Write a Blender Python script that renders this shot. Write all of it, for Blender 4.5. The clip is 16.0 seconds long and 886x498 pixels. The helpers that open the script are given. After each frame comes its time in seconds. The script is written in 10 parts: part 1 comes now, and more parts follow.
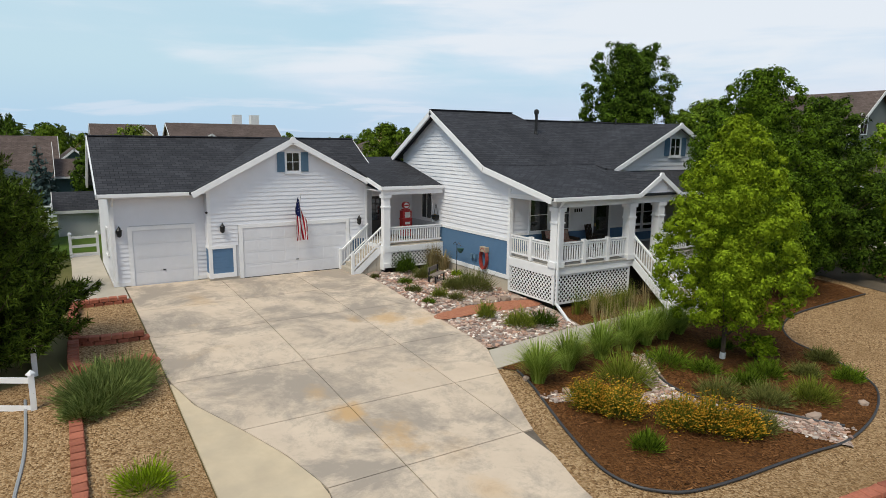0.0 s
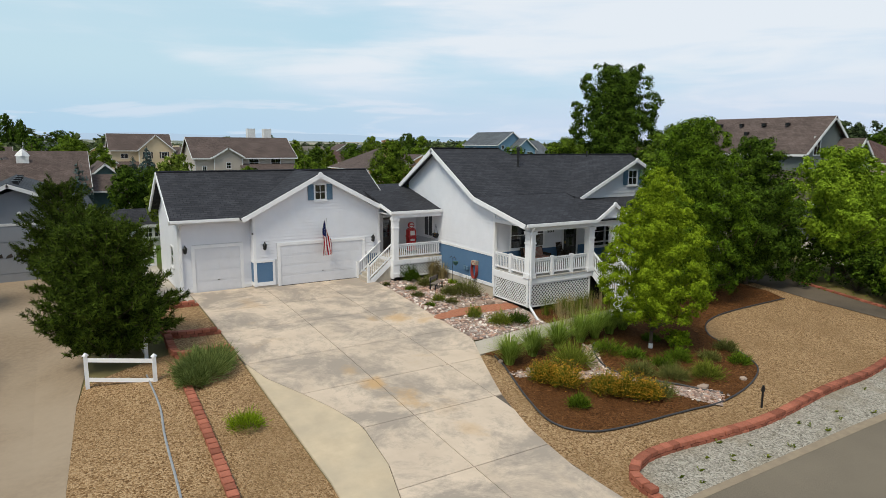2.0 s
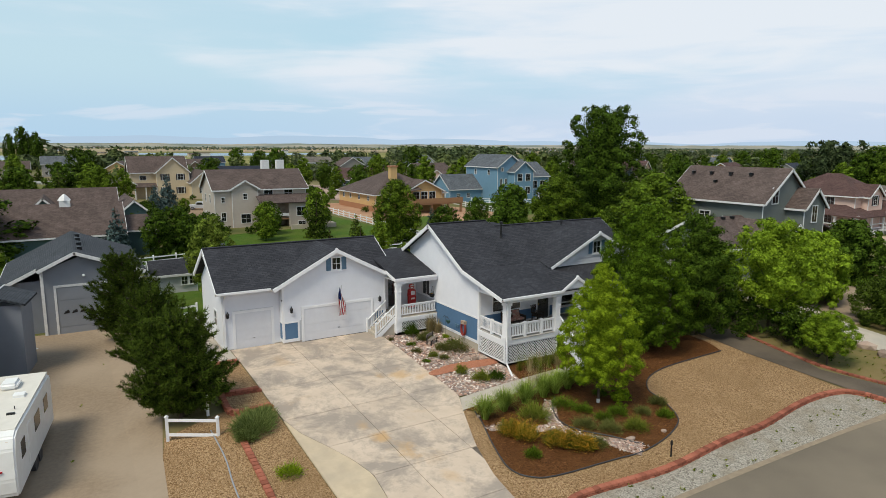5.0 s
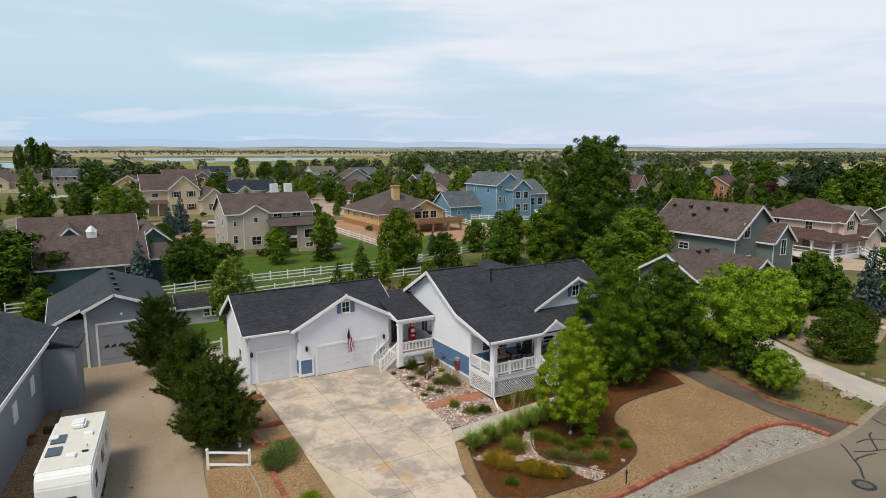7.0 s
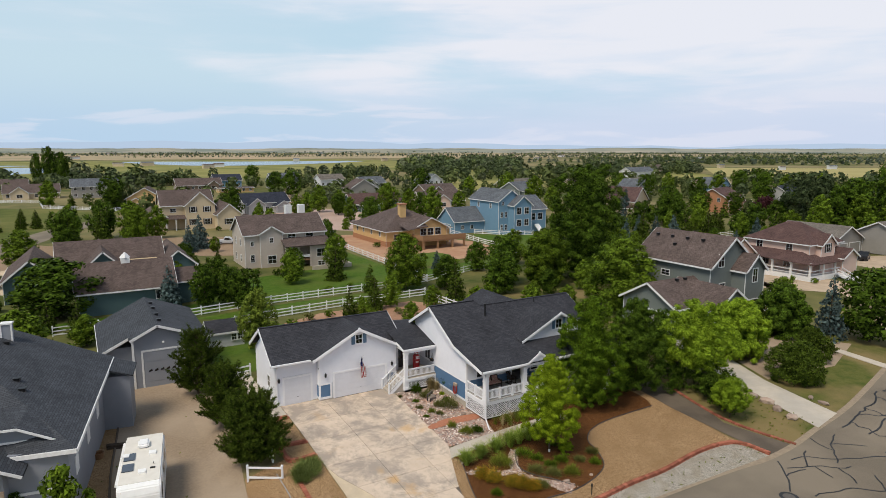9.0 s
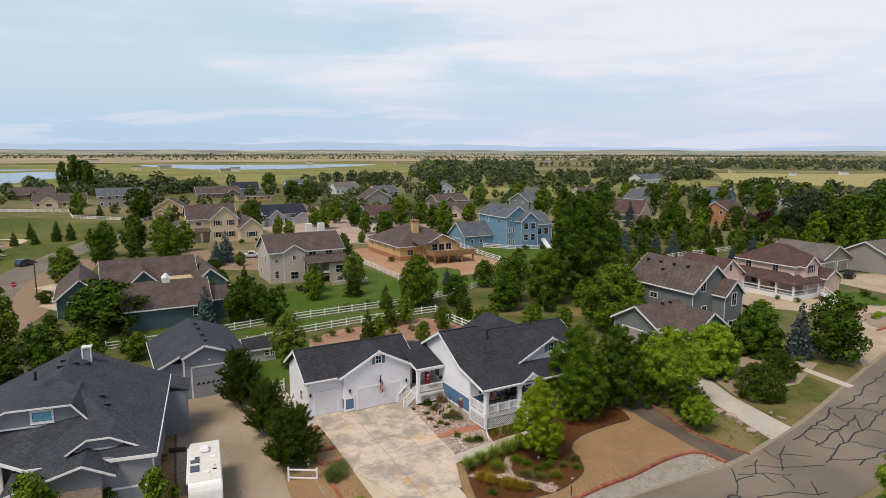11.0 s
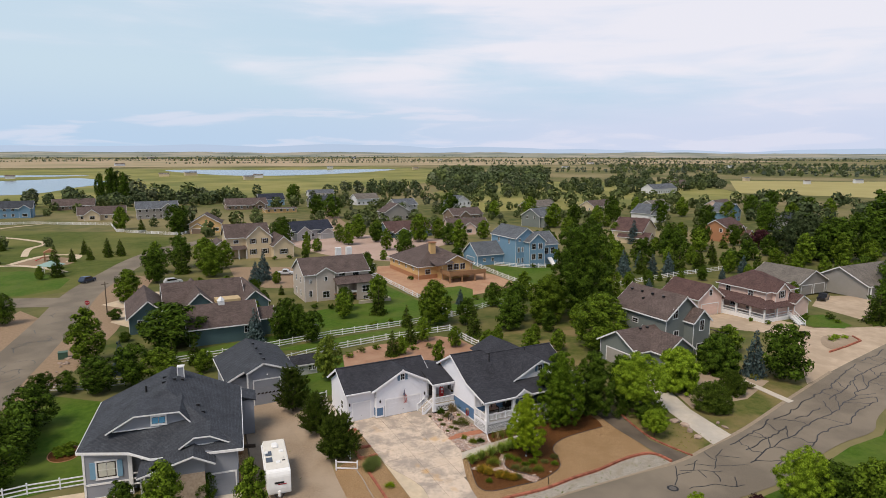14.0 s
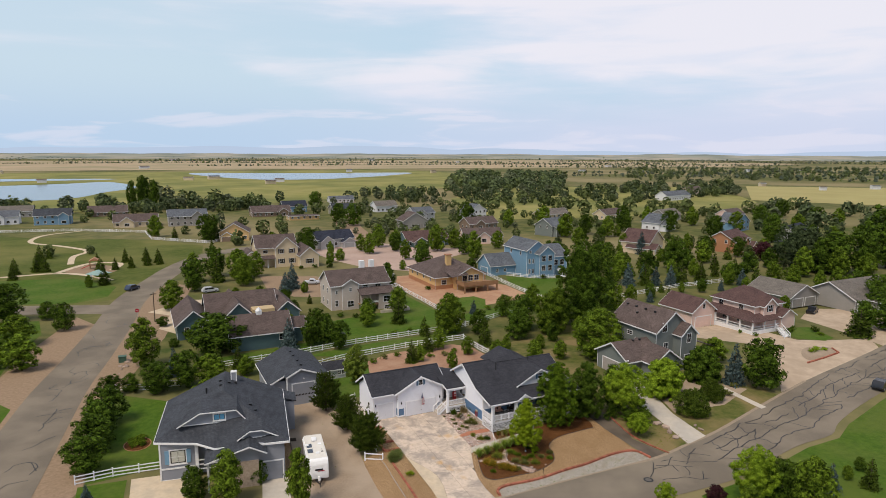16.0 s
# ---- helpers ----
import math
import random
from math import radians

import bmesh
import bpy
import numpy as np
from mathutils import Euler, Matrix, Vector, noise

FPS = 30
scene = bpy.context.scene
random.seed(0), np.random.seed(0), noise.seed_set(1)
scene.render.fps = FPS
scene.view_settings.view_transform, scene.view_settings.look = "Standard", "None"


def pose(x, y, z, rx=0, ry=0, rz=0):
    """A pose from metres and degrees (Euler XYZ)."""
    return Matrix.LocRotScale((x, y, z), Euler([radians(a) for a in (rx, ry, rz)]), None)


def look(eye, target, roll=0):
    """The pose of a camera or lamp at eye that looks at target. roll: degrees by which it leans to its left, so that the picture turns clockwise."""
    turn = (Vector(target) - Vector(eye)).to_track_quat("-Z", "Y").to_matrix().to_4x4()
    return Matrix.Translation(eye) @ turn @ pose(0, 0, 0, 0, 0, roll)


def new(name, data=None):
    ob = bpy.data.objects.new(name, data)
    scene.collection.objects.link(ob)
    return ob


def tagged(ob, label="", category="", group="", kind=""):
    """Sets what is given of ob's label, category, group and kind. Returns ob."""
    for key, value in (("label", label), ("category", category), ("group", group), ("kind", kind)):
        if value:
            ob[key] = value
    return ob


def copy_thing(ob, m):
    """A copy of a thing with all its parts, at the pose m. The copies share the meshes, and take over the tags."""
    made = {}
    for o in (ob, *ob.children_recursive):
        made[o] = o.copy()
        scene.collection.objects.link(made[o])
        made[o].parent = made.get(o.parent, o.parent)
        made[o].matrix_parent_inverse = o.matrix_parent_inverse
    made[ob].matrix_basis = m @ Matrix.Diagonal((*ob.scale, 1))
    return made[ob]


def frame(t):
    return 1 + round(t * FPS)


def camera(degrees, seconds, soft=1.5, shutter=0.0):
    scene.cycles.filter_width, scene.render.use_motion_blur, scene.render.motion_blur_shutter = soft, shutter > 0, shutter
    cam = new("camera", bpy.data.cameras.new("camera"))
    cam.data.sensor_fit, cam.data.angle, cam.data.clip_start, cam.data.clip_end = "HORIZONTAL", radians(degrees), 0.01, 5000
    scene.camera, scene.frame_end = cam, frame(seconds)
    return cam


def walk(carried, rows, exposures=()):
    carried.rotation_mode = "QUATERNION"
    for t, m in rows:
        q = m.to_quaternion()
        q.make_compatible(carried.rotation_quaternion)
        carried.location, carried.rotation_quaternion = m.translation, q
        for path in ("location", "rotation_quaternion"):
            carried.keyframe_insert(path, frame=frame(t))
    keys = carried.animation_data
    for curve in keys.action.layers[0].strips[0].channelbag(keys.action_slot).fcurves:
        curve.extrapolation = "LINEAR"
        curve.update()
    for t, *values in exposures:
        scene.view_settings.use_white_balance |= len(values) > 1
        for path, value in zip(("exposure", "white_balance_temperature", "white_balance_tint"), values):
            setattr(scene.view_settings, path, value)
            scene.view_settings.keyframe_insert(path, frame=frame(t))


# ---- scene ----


# ---------------------------------------------------------------- camera
cam = camera(69.9, 16.0, soft=0.85)
ROWS = [
    (0.0, -2.536, -28.882, 6.096, 80.535, -0.500, -31.531),
    (0.5, -3.339, -30.243, 6.476, 80.597, -0.469, -31.514),
    (1.0, -4.201, -31.685, 6.840, 80.642, -0.466, -31.496),
    (1.5, -5.071, -33.184, 7.298, 80.589, -0.462, -31.466),
    (2.0, -5.818, -34.589, 7.863, 80.662, -0.414, -31.351),
    (2.5, -6.473, -35.835, 8.632, 80.622, -0.372, -31.322),
    (3.0, -7.017, -36.953, 9.392, 80.630, -0.334, -31.216),
    (3.5, -7.457, -37.908, 10.183, 80.649, -0.300, -31.153),
    (4.0, -7.838, -38.791, 11.121, 80.678, -0.279, -31.052),
    (6.5, -10.395, -44.242, 16.242, 80.931, -0.121, -30.673),
    (7.0, -11.052, -45.627, 17.351, 80.968, -0.100, -30.616),
    (7.5, -11.746, -47.085, 18.466, 80.983, -0.059, -30.574),
    (8.0, -12.514, -48.637, 19.616, 80.986, -0.038, -30.447),
    (8.5, -13.308, -50.255, 20.805, 81.001, -0.025, -30.233),
    (9.0, -14.134, -51.959, 22.016, 81.018, -0.020, -30.029),
    (11.5, -19.213, -61.905, 28.114, 81.125, -0.098, -28.613),
    (12.0, -20.362, -64.223, 29.408, 81.140, -0.100, -28.342),
    (12.5, -21.543, -66.634, 30.701, 81.151, -0.111, -28.119),
    (13.0, -22.767, -69.128, 31.997, 81.177, -0.120, -27.893),
    (13.5, -24.024, -71.709, 33.323, 81.188, -0.128, -27.625),
    (14.0, -25.308, -74.379, 34.681, 81.213, -0.136, -27.314),
    (14.5, -26.609, -77.152, 36.031, 81.231, -0.153, -26.803),
    (15.0, -27.917, -79.988, 37.357, 81.261, -0.169, -26.400),
    (15.5, -29.249, -82.916, 38.709, 81.273, -0.184, -26.056),
    (16.0, -30.598, -85.907, 40.113, 81.286, -0.200, -25.723),
]
walk(cam, [(t, pose(x, y, z, rx, ry, rz)) for t, x, y, z, rx, ry, rz in ROWS],
     [(0.0, 0.0, 6350, 5), (4.0, 0.0, 6350, 4), (6.5, 0.0, 6420, 7), (9.0, 0.0, 6500, 10), (12.0, 0.0, 6580, 13), (16.0, 0.0, 6580, 14)])

# ---------------------------------------------------------------- sky, sun
SUN_AZ, SUN_EL = radians(243.0), radians(56.0)
world = bpy.data.worlds.new("sky")
scene.world = world
world.use_nodes = True
wn, wl = world.node_tree.nodes, world.node_tree.links
wn.clear()


def wnode(kind, **props):
    n = wn.new(kind)
    for k, v in props.items():
        n.inputs[k].default_value = v
    return n


w_out = wn.new("ShaderNodeOutputWorld")
w_bg = wnode("ShaderNodeBackground", Strength=0.093)
w_sky = wn.new("ShaderNodeTexSky")
w_sky.sky_type, w_sky.sun_disc = "NISHITA", False
w_sky.sun_elevation, w_sky.sun_rotation = SUN_EL, SUN_AZ
w_sky.air_density, w_sky.dust_density, w_sky.ozone_density = 1.0, 1.6, 1.0
w_co = wn.new("ShaderNodeTexCoord")
w_sep = wn.new("ShaderNodeSeparateXYZ")
wl.new(w_co.outputs["Generated"], w_sep.inputs[0])


def wmath(op, a, b=None):
    n = wn.new("ShaderNodeMath")
    n.operation = op
    for i, v in enumerate((a, b)):
        if v is None:
            continue
        if isinstance(v, (int, float)):
            n.inputs[i].default_value = v
        else:
            wl.new(v, n.inputs[i])
    return n.outputs[0]


def wrange(v, lo, hi, to0=0.0, to1=1.0):
    n = wn.new("ShaderNodeMapRange")
    n.interpolation_type = "SMOOTHSTEP"
    for k, q in (("From Min", lo), ("From Max", hi), ("To Min", to0), ("To Max", to1)):
        n.inputs[k].default_value = q
    wl.new(v, n.inputs[0])
    return n.outputs[0]


def wmix(f, a, b):
    n = wn.new("ShaderNodeMix")
    n.data_type = "RGBA"
    for i, v in ((0, f), (6, a), (7, b)):
        if isinstance(v, (tuple, float)):
            n.inputs[i].default_value = (*v, 1) if isinstance(v, tuple) else v
        else:
            wl.new(v, n.inputs[i])
    return n.outputs[2]


def cloud_noise(stretch, shift, tilt, detail, rough, distort):
    """Noise drawn out along the horizon: thin layers of cloud seen at a low angle."""
    mp = wn.new("ShaderNodeMapping")
    mp.inputs["Scale"].default_value, mp.inputs["Location"].default_value, mp.inputs["Rotation"].default_value = stretch, shift, (0, radians(tilt), 0)
    wl.new(w_co.outputs["Generated"], mp.inputs[0])
    n = wnode("ShaderNodeTexNoise", Scale=1.0, Detail=detail, Roughness=rough, Distortion=distort)
    wl.new(mp.outputs[0], n.inputs["Vector"])
    return n.outputs["Fac"]


elev = wmath("ABSOLUTE", w_sep.outputs["Z"])
# how far round to the side: 0 in the middle of the walk's view, about 0.6 at its edges
side = wmath("ADD", wmath("MULTIPLY", w_sep.outputs["X"], 0.875), wmath("MULTIPLY", w_sep.outputs["Y"], -0.485))
banks = cloud_noise((1.7, 1.7, 9.0), (4.1, 1.3, 0.35), 2.0, 6.0, 0.46, 0.3)
wisps = cloud_noise((4.2, 4.2, 30.0), (1.7, 5.2, 2.4), 3.0, 6.0, 0.52, 0.4)
# cloud thins out to one side and towards the horizon
cover = wmath("ADD", wmath("ADD", banks, wmath("MULTIPLY", side, 0.30)), wmath("MULTIPLY", wmath("SUBTRACT", wisps, 0.5), 0.32))
cloud = wrange(cover, 0.34, 0.60)
bright = wrange(wmath("ADD", wisps, wmath("MULTIPLY", wmath("SUBTRACT", banks, 0.5), 0.8)), 0.36, 0.62)
veil = wmix(0.82, w_sky.outputs[0], wmix(wrange(side, -0.5, 0.5), (6.7, 8.55, 9.75), (5.4, 7.9, 9.75)))
sheet = wmix(bright, (7.7, 8.4, 9.6), (8.95, 9.05, 9.75))
sky_col = wmix(wmath("MULTIPLY", cloud, 0.93), veil, sheet)
# blue haze low down, paler right at the horizon
low = wrange(elev, 0.015, 0.125, 0.88, 0.0)
sky_col = wmix(low, sky_col, wmix(wrange(side, -0.45, 0.3), (5.1, 6.9, 8.9), (6.4, 7.3, 9.1)))
sky_col = wmix(wmath("MULTIPLY", wrange(elev, 0.05, 0.10, 1.0, 0.0), wrange(bright, 0.55, 1.0, 0.0, 0.45)), sky_col, (8.4, 8.5, 9.5))
# above the camera's view the unseen sky is set darker, to lower fill light
sky_col = wmix(wrange(elev, 0.24, 0.6, 0.0, 0.8), sky_col, (3.3, 4.2, 5.7))
wl.new(sky_col, w_bg.inputs["Color"])
wl.new(w_bg.outputs[0], w_out.inputs[0])

sun = new("sun", bpy.data.lights.new("sun", "SUN"))
sun.data.energy, sun.data.angle, sun.data.color = 3.2, radians(22), (1.0, 0.90, 0.75)
sun.matrix_world = look((0, 0, 60), (-60 * math.sin(SUN_AZ) / math.tan(SUN_EL), -60 * math.cos(SUN_AZ) / math.tan(SUN_EL), 0))


# ---------------------------------------------------------------- materials
def rgb(c):
    return (*c, 1.0)


def mat(name, a, b=None, scale=4.0, rough=0.7, bump=0.0, bscale=40.0, big=None, bigscale=0.25, bigamt=0.5, metal=0.0, island=0.0, objrand=0.0, world_space=False, spec=0.4, stretch=None):
    """Two tones of fine grain, a third in large patches, fine relief; island/objrand vary the brightness from piece to piece."""
    m = bpy.data.materials.new(name)
    m.use_nodes = True
    n, l = m.node_tree.nodes, m.node_tree.links
    p = n["Principled BSDF"]
    p.inputs["Roughness"].default_value = rough
    p.inputs["Metallic"].default_value = metal
    p.inputs["Specular IOR Level"].default_value = 0.12 if rough >= 0.8 and spec == 0.4 else spec
    if world_space:
        src = n.new("ShaderNodeNewGeometry").outputs["Position"]
    else:
        src = n.new("ShaderNodeTexCoord").outputs["Object"]
    if stretch:
        mp = n.new("ShaderNodeMapping")
        mp.inputs["Scale"].default_value = stretch
        l.new(src, mp.inputs[0])
        src = mp.outputs[0]
    if b is None:
        b = tuple(min(1, v * 0.86) for v in a)
    t = n.new("ShaderNodeTexNoise")
    t.inputs["Scale"].default_value, t.inputs["Detail"].default_value, t.inputs["Roughness"].default_value = scale, 5, 0.62
    l.new(src, t.inputs["Vector"])
    r = n.new("ShaderNodeValToRGB")
    r.color_ramp.elements[0].position, r.color_ramp.elements[1].position = 0.34, 0.66
    r.color_ramp.elements[0].color, r.color_ramp.elements[1].color = rgb(a), rgb(b)
    l.new(t.outputs["Fac"], r.inputs[0])
    col = r.outputs[0]
    if big is not None:
        t2 = n.new("ShaderNodeTexNoise")
        t2.inputs["Scale"].default_value, t2.inputs["Detail"].default_value = bigscale, 4
        l.new(src, t2.inputs["Vector"])
        r2 = n.new("ShaderNodeValToRGB")
        r2.color_ramp.elements[0].position, r2.color_ramp.elements[1].position = 0.42, 0.62
        r2.color_ramp.elements[0].color, r2.color_ramp.elements[1].color = (0, 0, 0, 1), (bigamt,) * 3 + (1,)
        l.new(t2.outputs["Fac"], r2.inputs[0])
        mx = n.new("ShaderNodeMix")
        mx.data_type = "RGBA"
        l.new(r2.outputs[0], mx.inputs["Factor"])
        l.new(col, mx.inputs[6])
        mx.inputs[7].default_value = rgb(big)
        col = mx.outputs[2]
    if island or objrand:
        src2 = n.new("ShaderNodeNewGeometry").outputs["Random Per Island"] if island else n.new("ShaderNodeObjectInfo").outputs["Random"]
        amt = island or objrand
        mr = n.new("ShaderNodeMapRange")
        mr.inputs["To Min"].default_value, mr.inputs["To Max"].default_value = 1 - amt, 1 + amt
        l.new(src2, mr.inputs[0])
        hv = n.new("ShaderNodeHueSaturation")
        l.new(mr.outputs[0], hv.inputs["Value"])
        l.new(col, hv.inputs["Color"])
        col = hv.outputs[0]
    l.new(col, p.inputs["Base Color"])
    if bump:
        t3 = n.new("ShaderNodeTexNoise")
        t3.inputs["Scale"].default_value, t3.inputs["Detail"].default_value = bscale, 3
        l.new(src, t3.inputs["Vector"])
        bp = n.new("ShaderNodeBump")
        bp.inputs["Strength"].default_value, bp.inputs["Distance"].default_value = bump, 0.03
        l.new(t3.outputs["Fac"], bp.inputs["Height"])
        l.new(bp.outputs[0], p.inputs["Normal"])
    return m


def pebble(name, tones, cell=9.0, rough=0.85, bump=0.7, dirt=None, dirtscale=0.35):
    """Loose stones: Voronoi cells, a tone each, rounded by a bump, with drifts of fines."""
    m = bpy.data.materials.new(name)
    m.use_nodes = True
    n, l = m.node_tree.nodes, m.node_tree.links
    p = n["Principled BSDF"]
    p.inputs["Roughness"].default_value = rough
    p.inputs["Specular IOR Level"].default_value = 0.12
    pos = n.new("ShaderNodeNewGeometry").outputs["Position"]
    v = n.new("ShaderNodeTexVoronoi")
    v.inputs["Scale"].default_value = cell
    l.new(pos, v.inputs["Vector"])
    sp = n.new("ShaderNodeSeparateColor")
    l.new(v.outputs["Color"], sp.inputs[0])
    r = n.new("ShaderNodeValToRGB")
    els = r.color_ramp.elements
    els[0].color, els[1].color = rgb(tones[0]), rgb(tones[-1])
    for i, c in enumerate(tones[1:-1]):
        els.new((i + 1) / (len(tones) - 1)).color = rgb(c)
    l.new(sp.outputs[0], r.inputs[0])
    col = r.outputs[0]
    if dirt is not None:
        t = n.new("ShaderNodeTexNoise")
        t.inputs["Scale"].default_value, t.inputs["Detail"].default_value = dirtscale, 5
        l.new(pos, t.inputs["Vector"])
        r2 = n.new("ShaderNodeValToRGB")
        r2.color_ramp.elements[0].position, r2.color_ramp.elements[1].position = 0.45, 0.7
        r2.color_ramp.elements[1].color = (0.6, 0.6, 0.6, 1)
        l.new(t.outputs["Fac"], r2.inputs[0])
        mx = n.new("ShaderNodeMix")
        mx.data_type = "RGBA"
        l.new(r2.outputs[0], mx.inputs["Factor"])
        l.new(col, mx.inputs[6])
        mx.inputs[7].default_value = rgb(dirt)
        col = mx.outputs[2]
    l.new(col, p.inputs["Base Color"])
    bp = n.new("ShaderNodeBump")
    bp.inputs["Strength"].default_value, bp.inputs["Distance"].default_value = bump, 0.05
    bp.invert = True
    l.new(v.outputs["Distance"], bp.inputs["Height"])
    l.new(bp.outputs[0], p.inputs["Normal"])
    return m


def shingle(name, a, b, along="x", width=0.33, course=0.15):
    """Roof shingles: courses that run along x or y, tabs of slightly different tone."""
    m = bpy.data.materials.new(name)
    m.use_nodes = True
    n, l = m.node_tree.nodes, m.node_tree.links
    p = n["Principled BSDF"]
    p.inputs["Roughness"].default_value = 0.9
    p.inputs["Specular IOR Level"].default_value = 0.2
    co = n.new("ShaderNodeTexCoord").outputs["Object"]
    sp = n.new("ShaderNodeSeparateXYZ")
    l.new(co, sp.inputs[0])
    cb = n.new("ShaderNodeCombineXYZ")
    l.new(sp.outputs["X" if along == "x" else "Y"], cb.inputs[0])
    l.new(sp.outputs["Y" if along == "x" else "X"], cb.inputs[1])
    br = n.new("ShaderNodeTexBrick")
    br.inputs["Color1"].default_value, br.inputs["Color2"].default_value = rgb(a), rgb(b)
    br.inputs["Mortar"].default_value = rgb(tuple(v * 0.55 for v in a))
    br.inputs["Scale"].default_value = 1.0
    br.inputs["Brick Width"].default_value, br.inputs["Row Height"].default_value = width, course
    br.inputs["Mortar Size"].default_value = 0.012
    l.new(cb.outputs[0], br.inputs["Vector"])
    t = n.new("ShaderNodeTexNoise")
    t.inputs["Scale"].default_value, t.inputs["Detail"].default_value = 0.5, 5
    l.new(co, t.inputs["Vector"])
    mr = n.new("ShaderNodeMapRange")
    mr.inputs["From Min"].default_value, mr.inputs["From Max"].default_value = 0.3, 0.7
    mr.inputs["To Min"].default_value, mr.inputs["To Max"].default_value = 0.82, 1.18
    l.new(t.outputs["Fac"], mr.inputs[0])
    hv = n.new("ShaderNodeHueSaturation")
    l.new(mr.outputs[0], hv.inputs["Value"])
    l.new(br.outputs["Color"], hv.inputs["Color"])
    l.new(hv.outputs[0], p.inputs["Base Color"])
    bp = n.new("ShaderNodeBump")
    bp.inputs["Strength"].default_value, bp.inputs["Distance"].default_value = 0.5, 0.02
    bp.invert = True
    l.new(br.outputs["Fac"], bp.inputs["Height"])
    l.new(bp.outputs[0], p.inputs["Normal"])
    return m


def leaf(name, a, b, trans=0.16, objrand=0.2):
    """Foliage: each leaf clump has its own tone, some light passes through, trees differ a little."""
    m = bpy.data.materials.new(name)
    m.use_nodes = True
    n, l = m.node_tree.nodes, m.node_tree.links
    p = n["Principled BSDF"]
    p.inputs["Roughness"].default_value = 0.6
    p.inputs["Specular IOR Level"].default_value = 0.03
    g = n.new("ShaderNodeNewGeometry")
    r = n.new("ShaderNodeValToRGB")
    r.color_ramp.elements[0].color, r.color_ramp.elements[1].color = rgb([v * 0.7 for v in a]), rgb(b)
    l.new(g.outputs["Random Per Island"], r.inputs[0])
    oi = n.new("ShaderNodeObjectInfo")
    mr = n.new("ShaderNodeMapRange")
    mr.inputs["To Min"].default_value, mr.inputs["To Max"].default_value = 1 - objrand, 1 + objrand
    l.new(oi.outputs["Random"], mr.inputs[0])
    hv = n.new("ShaderNodeHueSaturation")
    l.new(mr.outputs[0], hv.inputs["Value"])
    l.new(r.outputs[0], hv.inputs["Color"])
    l.new(hv.outputs[0], p.inputs["Base Color"])
    tr = n.new("ShaderNodeBsdfTranslucent")
    l.new(hv.outputs[0], tr.inputs["Color"])
    mx = n.new("ShaderNodeMixShader")
    mx.inputs[0].default_value = trans
    l.new(p.outputs[0], mx.inputs[1])
    l.new(tr.outputs[0], mx.inputs[2])
    l.new(mx.outputs[0], n["Material Output"].inputs[0])
    return m


